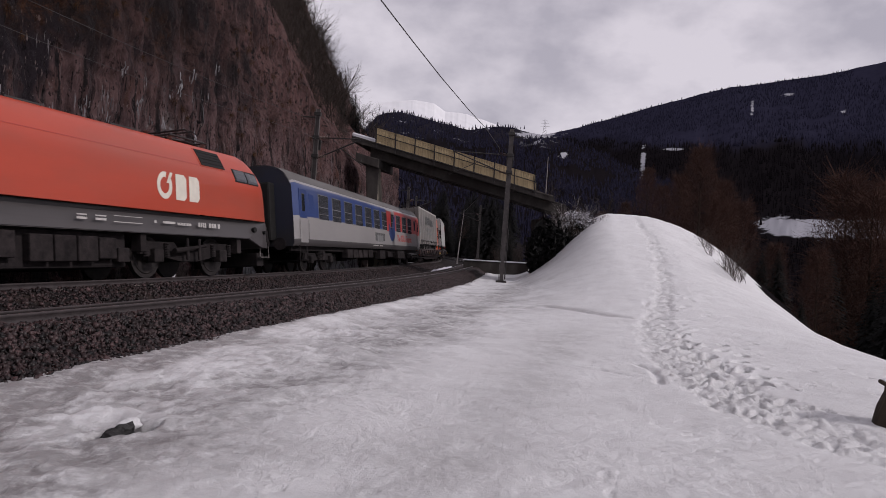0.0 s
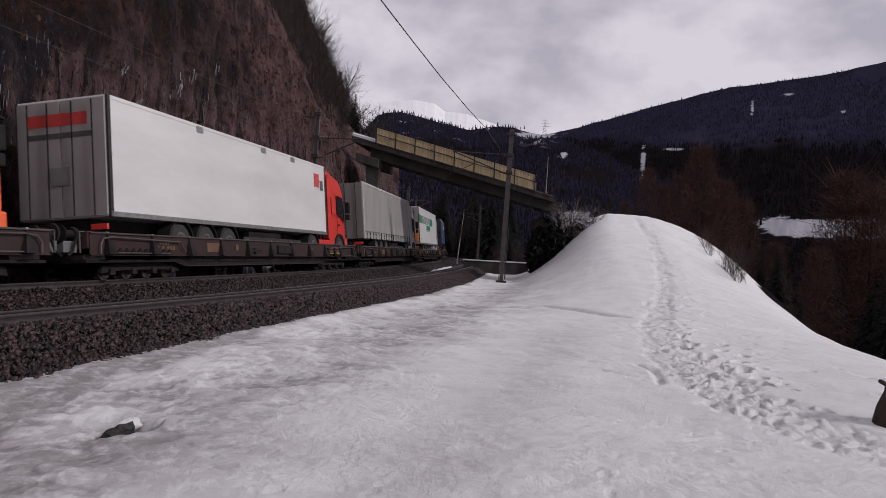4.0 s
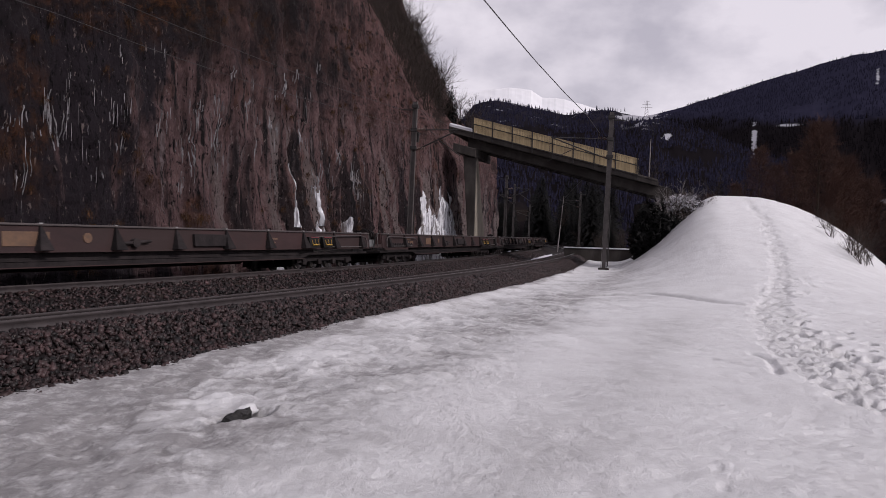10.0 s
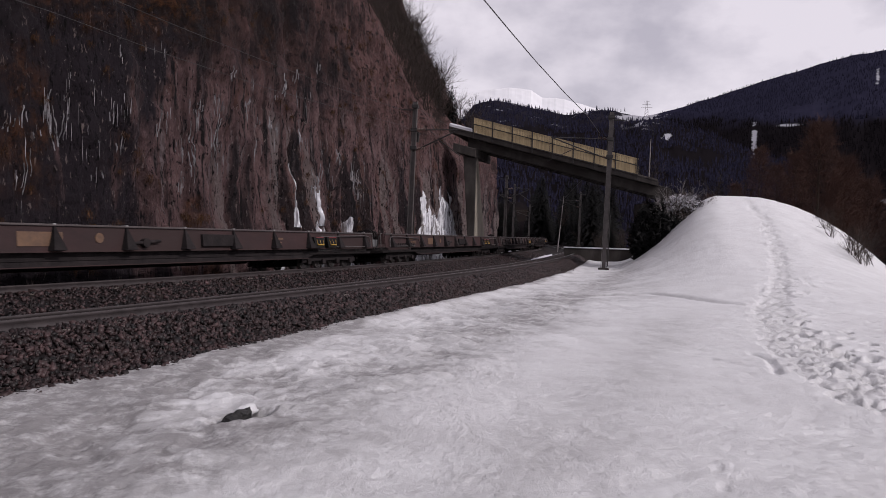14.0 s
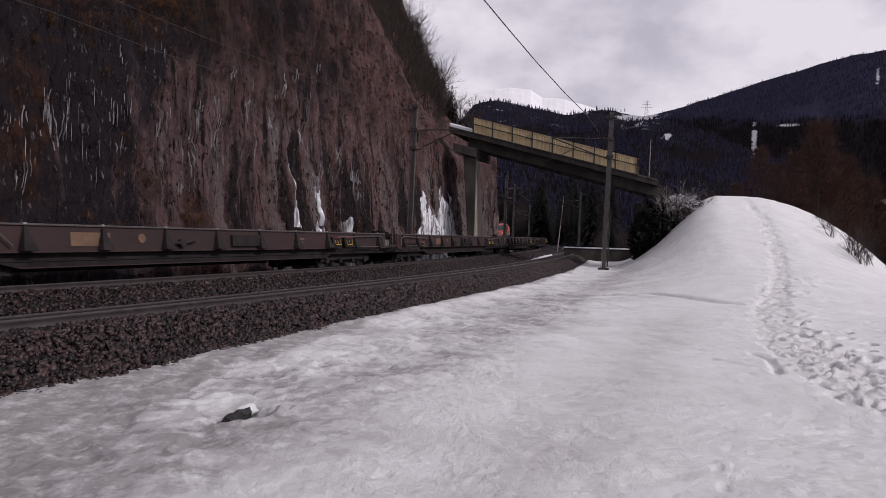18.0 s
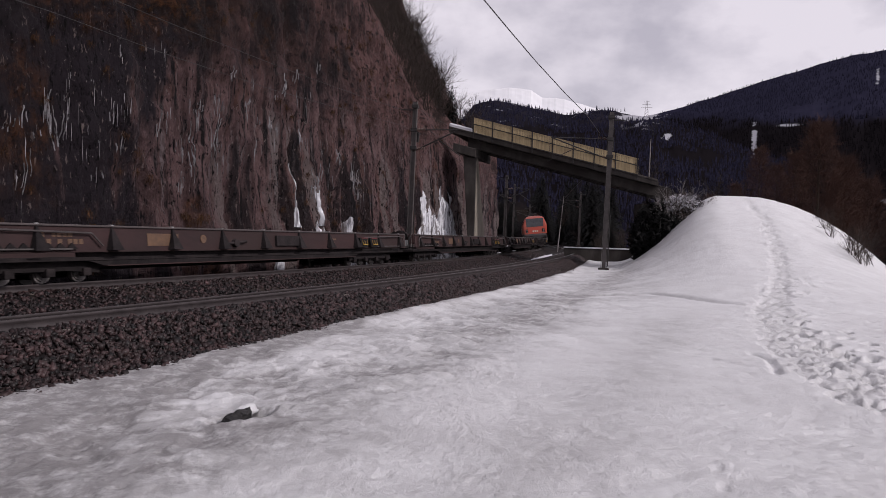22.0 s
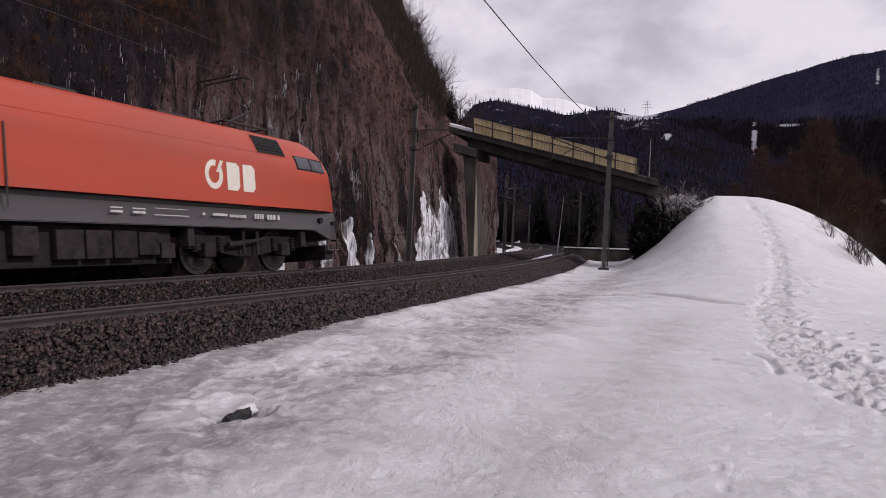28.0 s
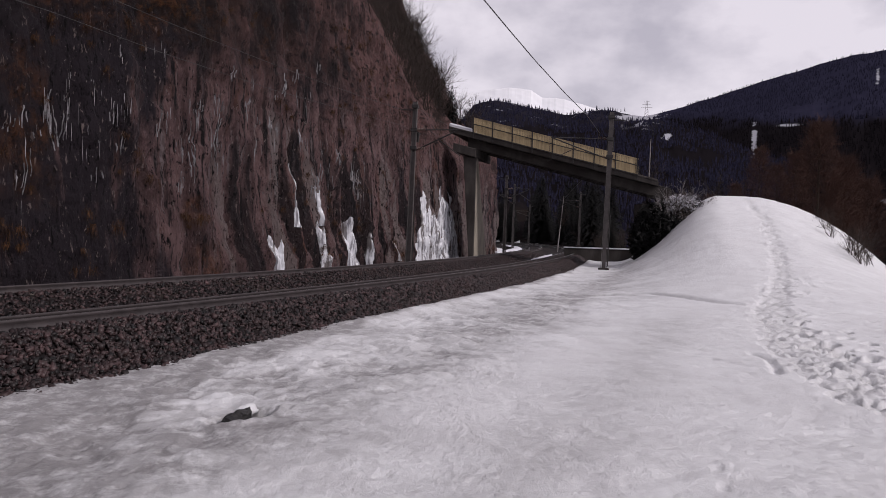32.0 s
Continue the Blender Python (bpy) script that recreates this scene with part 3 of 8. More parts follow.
# ---- far mountains: two wooded ridges; azimuth and height of the skyline in degrees as seen across the valley ----
def mountain(name, label, az, el, dist, spread, foot, seed, rough, material, field=None):
    a = np.radians(np.linspace(az[0], az[-1], 900))
    el = [math.degrees(math.atan(math.tan(radians(e)) * math.cos(radians(q)))) - 0.55 for q, e in zip(az, el)]
    top = np.radians(np.interp(np.degrees(a), az, el)) + 0.0022 * rough * fbm(a * 60, a * 0, seed, 4)
    rows = 100
    t = np.linspace(0, 1, rows)
    A, T = np.meshgrid(a, t)
    D = dist - spread * (1 - T) + 60 * fbm(A * 14, T * 5, seed + 3)
    Z = foot + (dist * np.tan(top)[None, :] + EYE[2] - foot) * T ** 1.15 + 22 * fbm(A * 40, T * 9, seed + 9) * (1 - T) * T * 2
    v = np.stack([D * np.sin(A), D * np.cos(A), Z], -1)
    back = v[-1] * np.array([1.25, 1.25, 1]) - np.array([0, 0, 60])
    v = np.concatenate([v, back[None]], 0)
    k = np.arange(v.shape[0] * v.shape[1]).reshape(v.shape[:2])
    f = np.stack([k[:-1, :-1], k[:-1, 1:], k[1:, 1:], k[1:, :-1]], -1).reshape(-1, 4)
    ob = part(name, npmesh(name, v.reshape(-1, 3), f, material, smooth=True), None)
    if field:
        w = v.reshape(-1, 3)
        aa, ee = np.degrees(np.arctan2(w[:, 0], w[:, 1])), np.degrees(np.arctan2(w[:, 2] - EYE[2], np.hypot(w[:, 0], w[:, 1])))
        mid, half = (field[2] + field[3]) / 2, (field[3] - field[2]) / 2
        g = np.minimum(1 - abs(ee - mid) / half, (aa - field[0]) * 0.6)
        g = np.maximum(np.maximum(g, np.minimum((aa - 38.5) * 0.5, (ee - 14.6) * 1.2)), clearing(aa, ee))
        ob.data.attributes.new("meadow", "FLOAT", "POINT").data.foreach_set("value", np.clip(g, -2, 0.6).astype(np.float32))
        # mask of the painted shade: full below about nine degrees, ragged upper edge
        ob.data.attributes.new("shaded_woods", "FLOAT", "POINT").data.foreach_set("value", (1 - sstep(-0.6, 0.6, ee - 9.0 + 2.4 * fbm(aa * 0.5, ee * 0.5, 19, 4))).astype(np.float32))
    return tagged(ob, label, "mountain", kind="structure"), v[:-1]


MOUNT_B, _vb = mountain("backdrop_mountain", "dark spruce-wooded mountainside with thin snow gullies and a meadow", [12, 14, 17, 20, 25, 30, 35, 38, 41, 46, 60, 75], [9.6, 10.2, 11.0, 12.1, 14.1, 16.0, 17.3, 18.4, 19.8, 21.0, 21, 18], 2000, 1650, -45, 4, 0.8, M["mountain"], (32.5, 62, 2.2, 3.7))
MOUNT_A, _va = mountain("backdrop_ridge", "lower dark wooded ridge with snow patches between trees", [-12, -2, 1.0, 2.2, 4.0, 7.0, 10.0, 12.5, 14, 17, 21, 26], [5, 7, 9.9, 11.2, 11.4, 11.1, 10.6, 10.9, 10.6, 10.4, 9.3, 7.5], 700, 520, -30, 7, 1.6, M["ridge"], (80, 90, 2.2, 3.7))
mountain("backdrop_snow_peak", "distant bright snow-covered mountain crest under the clouds", [-6, -0.1, 1.8, 3.6, 5.0, 6.8, 7.7, 9.5, 11.8, 13.6, 16], [10.9, 11.7, 12.1, 12.35, 12.6, 12.45, 11.9, 11.8, 11.25, 10.55, 9.5], 3600, 900, 200, 15, 1.2, M["snow_peak"])


# ---- far woods ----
def cone_wood(name, label, places, heights, material, seed, seg=5, tiers=((0.02, 0.62, 0.15), (0.32, 0.82, 0.115), (0.58, 1.0, 0.075))):
    """Spruces of stacked ragged cones, all in one object."""
    r = np.random.RandomState(seed)
    n = len(places)
    ang = np.linspace(0, 2 * np.pi, seg, endpoint=False)
    vs, fs = [], []
    for lo, hi, w in tiers:
        ring = np.stack([np.cos(ang) * w, np.sin(ang) * w, np.full(seg, lo)], -1)
        tpl = np.vstack([ring, [[0, 0, hi]]])
        h = heights[:, None, None]
        wob = 1 + 0.6 * (r.rand(n, seg + 1, 1) - 0.5)
        v = places[:, None, :] + tpl[None] * h * np.concatenate([wob, wob, 1 + 0.06 * (wob - 1)], -1)
        vs.append(v)
    base = 0
    for v in vs:
        k = np.arange(n)[:, None] * (seg + 1) + base
        for i in range(seg):
            fs.append(np.concatenate([k + i, k + (i + 1) % seg, k + seg], 1))
        base += n * (seg + 1)
    ob = part(name, npmesh(name, np.concatenate([v.reshape(-1, 3) for v in vs]), np.concatenate(fs), material), None)
    return tagged(ob, label, "trees", kind="stuff")


def scatter(v, count, seed, az0, az1, tall, field=None):
    r = np.random.RandomState(seed)
    a = np.degrees(np.arctan2(v[-1, :, 0], v[-1, :, 1]))
    js = np.nonzero((a > az0) & (a < az1))[0]
    i = (r.uniform(0, 1, count) ** 0.75 * (v.shape[0] - 1)).astype(int)
    j = r.choice(js, count)
    p = v[i, j] + np.stack([r.uniform(-7, 7, count), r.uniform(-7, 7, count), np.zeros(count)], -1)
    keep = fbm(p[:, 0] * 0.010 + 50, p[:, 1] * 0.010 + p[:, 2] * 0.02, 77, 3) < 0.17
    if field:
        aa, ee = np.degrees(np.arctan2(p[:, 0], p[:, 1])), np.degrees(np.arctan2(p[:, 2] - EYE[2], np.hypot(p[:, 0], p[:, 1])))
        nz = fbm(aa * 1.3, ee * 2.5, 17, 3)
        keep &= ~((aa > field[0]) & (ee + 1.6 * nz > field[2] - 0.5) & (ee + 1.6 * nz < field[3])) & ~((aa > 38) & (ee + 2 * nz > 13.3)) & (clearing(aa, ee) < -0.05 + 0.5 * nz)
    p = p[keep]
    return p, r.uniform(0.6, 1.25, len(p)) * tall


# darker tree colour that holds the shade of the lower slope
M["shaded_woods"] = mat("shaded_woods", (0.0095, 0.0080, 0.0092), (0.0065, 0.0056, 0.0068), 1.0, 0.1, vary=0.3, island=True, spec=0.0)
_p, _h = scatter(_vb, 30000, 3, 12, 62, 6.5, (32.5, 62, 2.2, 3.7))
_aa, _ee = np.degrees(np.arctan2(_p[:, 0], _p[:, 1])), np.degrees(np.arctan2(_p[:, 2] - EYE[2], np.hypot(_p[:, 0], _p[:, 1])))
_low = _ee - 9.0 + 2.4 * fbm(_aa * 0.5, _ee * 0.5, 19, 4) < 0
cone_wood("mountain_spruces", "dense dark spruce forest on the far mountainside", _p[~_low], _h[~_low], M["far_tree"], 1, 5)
cone_wood("lower_woods", "woods on the lower mountainside, coloured darker for the shade there", _p[_low], _h[_low] * 1.15, M["shaded_woods"], 8, 5)
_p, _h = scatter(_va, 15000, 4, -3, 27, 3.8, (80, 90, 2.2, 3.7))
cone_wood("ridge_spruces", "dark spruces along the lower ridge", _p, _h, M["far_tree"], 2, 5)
_r = np.random.RandomState(9)
_p, _h = [], []
for _ in range(3200):
    _a, _d = math.radians(_r.uniform(12, 62)), _r.uniform(130, 420)
    _x, _y = _d * math.sin(_a), _d * math.cos(_a)
    if _x < edge_x(min(_y, 60)) + 14:
        continue
    _p.append((_x, _y, snow_at(_x, _y) - 0.5)), _h.append(_r.uniform(8, 16))
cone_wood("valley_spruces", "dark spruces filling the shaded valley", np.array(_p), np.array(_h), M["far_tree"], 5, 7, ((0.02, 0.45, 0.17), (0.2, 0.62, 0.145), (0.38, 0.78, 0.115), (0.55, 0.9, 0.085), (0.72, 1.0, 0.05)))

# ---- railway: bed, stones, rails ----
def sweep(name, prof, s0, s1, step, material, fn, mats=None, pmat=None, smooth=False):
    """Sweeps a profile of (off, z) along the line."""
    ss = np.arange(s0, s1 + step / 2, step)
    v = np.stack([fn(ss, np.full(ss.shape, o), np.full(ss.shape, z)) for o, z in prof], 1)
    k = np.arange(v.shape[0] * v.shape[1]).reshape(v.shape[:2])
    f = np.stack([k[:-1, :-1], k[1:, :-1], k[1:, 1:], k[:-1, 1:]], -1)
    fm = np.tile(np.array(pmat), (f.shape[0], 1)).ravel() if pmat else None
    return npmesh(name, v.reshape(-1, 3), f.reshape(-1, 4), material, mats=mats, face_mat=fm, smooth=smooth)


def level(s, o, z):
    return line(s, o, z)


G = TRACK_GAP
BED = [(-4.3, -0.80), (-3.0, -0.52), (-2.2, -0.36), (-1.6, -0.335), (0.3, -0.14), (0.55, -0.16), (1.5, -0.40), (2.3, -0.40), (G - 1.6, -0.335), (G + 0.3, -0.14), (G + 0.45, -0.16), (G + 1.0, -0.52), (G + 1.42, -0.63), (G + 1.7, -0.85)]
bed = part("railway_bed", sweep("railway_bed", BED, -430, 400, 2.0, M["ballast"], level), None)
tagged(bed, "dark crushed-stone ballast bed under two curving tracks", "track bed", kind="structure")

RAILP = [(-0.075, -0.172), (-0.075, -0.160), (-0.012, -0.135), (-0.012, -0.05), (-0.036, -0.038), (-0.036, -0.006), (-0.028, 0.0), (0.028, 0.0), (0.036, -0.006), (0.036, -0.038), (0.012, -0.05), (0.012, -0.135), (0.075, -0.160), (0.075, -0.172)]
for _base in (0.0, G):
    for _o in (0.0, -1.505):
        ob = part("rail", sweep("rail", [(o + _o, z) for o, z in RAILP], -430, 400, 1.0, None, lambda s, o, z, b=_base: canted(s, o, z, b), mats=[M["rail"], M["rail_top"]], pmat=[0] * 6 + [1] + [0] * 6), None)
        tagged(ob, "rusty steel rail with a worn shiny head", "rail", "rails of the two tracks", "structure")

# sleepers, mostly buried, and rail clips
_sl = bmesh.new()
box(_sl, -0.12, 0.12, -1.85, 0.4, -0.30, -0.165, bevel=0.015)
_slm = bpy.data.meshes.new("sleeper")
_sl.to_mesh(_slm)
_sl.free()
M["sleeper"] = mat("sleeper", (0.11, 0.095, 0.085), (0.07, 0.06, 0.055), 0.9, 4, bump=0.3)
_slm.materials.append(M["sleeper"])
for _base in (0.0, G):
    for _i in range(90):
        _s = -14 + 0.62 * _i
        p, a = canted(np.array(_s), np.array(0.0), np.array(0.0), _base), float(np.interp(_s, _S, _A))
        ob = new("sleeper", _slm)
        rt, fw = Vector((math.cos(a) * math.cos(CANT), -math.sin(a) * math.cos(CANT), math.sin(CANT))), Vector((math.sin(a), math.cos(a), 0))
        ob.matrix_basis = Matrix.Translation(Vector(p)) @ Matrix((-fw, rt, (-fw).cross(rt))).transposed().to_4x4()
        ob.parent = bed


def stones(name, label, count, seed, zone):
    """Crushed stones: broken angular lumps, all in one object."""
    r = np.random.RandomState(seed)
    bm = bmesh.new()
    bmesh.ops.create_cube(bm, size=1.35)
    bmesh.ops.triangulate(bm, faces=bm.faces)
    tv = np.array([v.co[:] for v in bm.verts])
    tf = np.array([[v.index for v in f.verts] for f in bm.faces])
    bm.free()
    P = zone(r, count)
    n = len(P)
    size = r.uniform(0.026, 0.046, (n, 1, 1)) * r.uniform(0.45, 1.7, (n, 1, 3))
    q = r.normal(size=(n, 4))
    q /= np.linalg.norm(q, axis=1)[:, None]
    w, x, y, z = q.T
    R = np.stack([1 - 2 * (y * y + z * z), 2 * (x * y - z * w), 2 * (x * z + y * w), 2 * (x * y + z * w), 1 - 2 * (x * x + z * z), 2 * (y * z - x * w), 2 * (x * z - y * w), 2 * (y * z + x * w), 1 - 2 * (x * x + y * y)], -1).reshape(n, 3, 3)
    lump = tv[None] * r.uniform(0.45, 1.25, (n, len(tv), 1)) * size
    v = np.einsum("nij,nkj->nki", R, lump) + P[:, None, :]
    f = tf[None] + (np.arange(n) * len(tv))[:, None, None]
    ob = part(name, npmesh(name, v.reshape(-1, 3), f.reshape(-1, 3), M["stone"]), None)
    return tagged(ob, label, "stones", kind="stuff")


def bed_z(o):
    return np.interp(o, [p[0] for p in BED], [p[1] for p in BED])


def shoulder(r, n):
    s = -9 + 62 * r.rand(n) ** 1.7
    wide = 1.25 + 0.25 * (1 - sstep(-4, 4, s))
    o = G + 0.12 + wide * r.rand(n)
    p = line(s, o, 0.0)
    p[:, 2] = np.maximum(bed_z(o), -0.72) + r.uniform(-0.015, 0.035, n)
    return p


def middle(r, n):
    s = -9 + 62 * r.rand(n) ** 1.6
    o = np.where(r.rand(n) < 0.72, r.uniform(0.1, 2.7, n), r.uniform(-1.4, -0.1, n) + G * (r.rand(n) < 0.7))
    p = line(s, o, 0.0)
    p[:, 2] = bed_z(o) + r.uniform(-0.015, 0.03, n)
    return p


stones("ballast_shoulder", "loose dark crushed stones on the ballast shoulder", 44000, 1, shoulder)
stones("ballast_between_tracks", "dark crushed stones between the two tracks", 40000, 2, middle)

# ---- cliff above the far track ----
def cliff_off(s, z):
    """How far the rock face lies behind the far outer rail, at a height."""
    zz = np.clip(z, 0, None)
    back = 0.08 * zz + 0.45 * np.clip(zz - np.interp(s, [22, 34, 42], [13, 7, 6]), 0, None)
    k = sstep(44, 49, s)
    o = 3.85 + back * (1 - k) + np.minimum(back, 0.02 * zz + 1.3 * np.clip(zz - 9, 0, None)) * k + 1.5 * np.clip(s - 57, 0, None)
    o = o - 1.1 * fbm(s * 0.11, z * 0.09, 61, 3)
    rib = 1 - abs(2 * vnoise(s * 0.62 + 0.10 * z, z * 0.05, 62) - 1)
    o = o - 0.42 * (rib - 0.5) * sstep(-1, 2, z) * (1 - sstep(7, 13, z))
    ph = s * 0.95 - 0.9 * np.exp(-zz / 1.6) + 0.8 * vnoise(s * 0.5, z * 0.12, 69)
    fl = 1 - abs(2 * (ph - np.floor(ph)) - 1)
    o = o - 0.34 * (fl - 0.5) * sstep(9, 13, s) * (1 - sstep(27, 30, s)) * sstep(-1, 0.6, z) * (1 - sstep(3.0, 5.6, z))
    o = o - 0.50 * fbm(s * 1.5 + 0.15 * z, z * 0.22, 63, 4) - 0.42 * fbm(s * 2.2, z * 1.6, 64, 5)
    o = o - 0.16 * (1 - abs(2 * vnoise(s * 2.6 + 0.5 * np.sin(z * 0.7), z * 0.10, 67) - 1)) - 0.22 * np.floor(3 * vnoise(s * 0.9, z * 0.45, 68)) / 3
    return -o


_cs = np.concatenate([np.arange(-20, 46, 0.09), np.arange(46, 150, 0.4)])
_cz = np.concatenate([np.arange(-0.9, 11, 0.09), np.arange(11, 42, 0.35)])
_CS, _CZ = np.meshgrid(_cs, _cz)
_v = line(_CS, cliff_off(_CS, _CZ), 0.0)
_v[..., 2] = _CZ + 0.12 * fbm(_CS * 2, _CZ * 2, 66, 2)
_k = np.arange(_CS.size).reshape(_CS.shape)
_f = np.stack([_k[:-1, :-1], _k[:-1, 1:], _k[1:, 1:], _k[1:, :-1]], -1).reshape(-1, 4)
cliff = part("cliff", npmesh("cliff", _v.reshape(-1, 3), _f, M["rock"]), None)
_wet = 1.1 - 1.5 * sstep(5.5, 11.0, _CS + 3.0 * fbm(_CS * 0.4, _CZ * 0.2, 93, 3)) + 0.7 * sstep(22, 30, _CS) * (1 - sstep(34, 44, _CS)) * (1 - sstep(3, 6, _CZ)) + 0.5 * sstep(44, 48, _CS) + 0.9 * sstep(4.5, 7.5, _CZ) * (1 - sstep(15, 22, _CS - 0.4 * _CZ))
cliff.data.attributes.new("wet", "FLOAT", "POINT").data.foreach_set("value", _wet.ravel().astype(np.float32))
# curved stripes for the painted light and shade of the flutes
_flute_tone = 2.4 * fbm(_CS * 1.9 - 1.7 * np.exp(-np.clip(_CZ, 0, None) / 1.6) + 0.10 * _CZ, _CZ * 0.09, 95, 4) * sstep(8, 14, _CS + 2 * fbm(_CS * 0.3, _CZ * 0.3, 96, 2)) * (1 - sstep(3.6, 6.2, _CZ + 2 * fbm(_CS * 0.7, _CS * 0, 97, 2)))
cliff.data.attributes.new("run", "FLOAT", "POINT").data.foreach_set("value", _flute_tone.ravel().astype(np.float32))
# dry growth on the ledges: heavy above the dark wet end, in clumps along the foot
_moss = sstep(6.0, 8.5, _CZ + 2.5 * fbm(_CS * 0.4, _CZ * 0.4, 121, 3)) * (1 - sstep(4, 10, _CS - 0.3 * _CZ)) + sstep(0.12, 0.3, fbm(_CS * 0.55, _CZ * 0.6, 123, 3)) * (1 - sstep(1.6, 3.2, _CZ)) + 0.6 * sstep(0.15, 0.35, fbm(_CS * 0.3, _CZ * 0.25, 125, 4))
cliff.data.attributes.new("moss", "FLOAT", "POINT").data.foreach_set("value", np.clip(_moss, 0, 1).ravel().astype(np.float32))
_face = np.stack([_CS, cliff_off(_CS, _CZ) + 0 * _CS, _CZ * (1 + 0.10 * sstep(6, 9, _CZ))], -1)
_face[..., 1] = 0.6 * (_face[..., 1] + 3.85 + 0.08 * np.clip(_CZ, 0, None))
cliff.data.attributes.new("face", "FLOAT_VECTOR", "POINT").data.foreach_set("vector", _face.reshape(-1).astype(np.float32))
tagged(cliff, "steep dark brown rock cutting with wet streaks and moss", "cliff", kind="structure")


def on_cliff(s, z, out=0.0):
    p = line(np.array(float(s)), cliff_off(np.array(float(s)), np.array(float(z))) + out, 0.0)
    return Vector((p[0], p[1], z))


def icefall(label, base, top, reach, seed, thick=0.16, fingers=0.5):
    """Ice frozen on the rock in one fluted sheet: base and top are (s0, s1, z); its upper rim runs out in fingers, and thin places sink into the rock."""
    (a0, a1, z0), (b0, b1, z1) = base, top
    ns, nz = int((a1 - a0) / 0.035) + 6, int((z1 - z0) / 0.07) + 4
    u, v = np.meshgrid(np.linspace(0, 1, ns), np.linspace(0, 1, nz))
    rim = 1 - fingers * np.clip(vnoise(u * reach * 3.0, u * 0, 260 + seed) * 1.3 - 0.15, 0, 1) - 0.25 * fingers * vnoise(u * reach * 9, u * 0, 270 + seed)
    w = v * rim
    zz = z0 + (z1 - z0) * w
    k = w ** 0.8
    ss = (a0 + (a1 - a0) * u) * (1 - k) + (b0 + (b1 - b0) * u) * k + 0.05 * fbm(zz * 1.5, u * 3, 280 + seed, 3)
    flute = fbm(ss * 4.5, zz * 0.20, 200 + seed, 4)
    edge = np.clip(np.minimum(u, 1 - u) * 2 * (a1 - a0) / 0.16, 0, 1) * np.clip((1 - v) * 5, 0, 1)
    out = (0.02 + thick * (flute + 0.16) * 2.0 + 0.03 * fbm(ss * 14, zz * 4, 220 + seed, 2)) * (0.3 + 0.7 * edge) - 0.07 * (1 - edge) + 0.06 * np.exp(-np.clip(zz - z0, 0, None) / 0.35) * edge
    p = line(ss, cliff_off(ss, zz) + out, 0.0)
    p[..., 2] = zz
    n = np.arange(ns * nz).reshape(nz, ns)
    f = np.stack([n[:-1, :-1], n[:-1, 1:], n[1:, 1:], n[1:, :-1]], -1).reshape(-1, 4)
    return tagged(part("icefall", npmesh("icefall", p.reshape(-1, 3), f, M["ice"], smooth=True), None), label, "ice", "ice on the cliff")


icefall("broad frozen white icefall spread over the rock foot", (28.2, 38.6, -0.55), (30.2, 36.5, 5.0), 7.0, 1, 0.15, 0.55)
for _i, (_b, _t) in enumerate([
        ((13.9, 14.75, -0.5), (13.7, 14.4, 1.2)), ((17.6, 18.5, -0.5), (16.9, 17.2, 2.2)), ((19.8, 21.1, -0.5), (19.6, 19.85, 3.1)), ((22.2, 22.6, -0.5), (21.8, 21.95, 2.0)),
        ((25.6, 26.0, -0.3), (25.5, 25.7, 1.5)), ((46.2, 47.0, -0.5), (42.2, 42.7, 3.4)), ((15.0, 15.25, 1.3), (14.95, 15.15, 3.9)), ((17.15, 17.4, 1.4), (16.85, 17.05, 3.6))]):
    icefall("narrow white tongue of ice on the rock", _b, _t, 0.6, _i + 3, 0.08, 0.30)


def drips(name, label, spots, seed):
    """Thin frozen runs, too many to count."""
    r = random.Random(seed)
    bm = bmesh.new()
    for s, z, long in spots:
        w = r.uniform(0.004, 0.012)
        p = max((on_cliff(s, z - long * k, 0.03) for k in (0, 0.5, 1)), key=lambda v: v.x)
        top, low = Vector((p.x, p.y, z)), Vector((p.x + 0.01, p.y - 0.01, z - long))
        mid = (top + low) / 2 + Vector((r.uniform(-0.012, 0.012), r.uniform(-0.012, 0.012), 0))
        rod(bm, top, mid, w * 0.6, w, 5, False)
        rod(bm, mid, low, w, w * 0.25, 5, False)
    return tagged(part(name, bm, M["drip"], None), label, "ice", kind="stuff")


_r = random.Random(3)
_sp = []
for _s, _z, _n in [(3.8, 4.2, 14), (4.6, 4.3, 10), (4.1, 3.8, 10), (5.0, 3.6, 6), (6.0, 4.4, 8), (7.8, 4.6, 8), (9.0, 5.0, 12), (10.4, 5.4, 10), (10.7, 3.9, 12), (8.4, 3.7, 8), (20.3, 3.6, 16), (20.9, 3.2, 14), (18.6, 3.4, 10), (12.0, 5.6, 8), (14.0, 5.2, 8), (12.8, 4.4, 8), (16.5, 5.0, 8), (1.0, 3.9, 8), (-1.5, 4.3, 10)] + [(_r.uniform(-7, 26), _r.uniform(2.2, 7.0), 4) for _ in range(26)]:
    for _q in range(_n):
        _sp.append((_s + _r.gauss(0, 0.16), _z + _r.gauss(0, 0.22), _r.uniform(0.06, 0.5) * (1.6 if _r.random() < 0.15 else 1)))
drips("icicles", "thin white icicles and frozen drips on dark rock", _sp, 4)


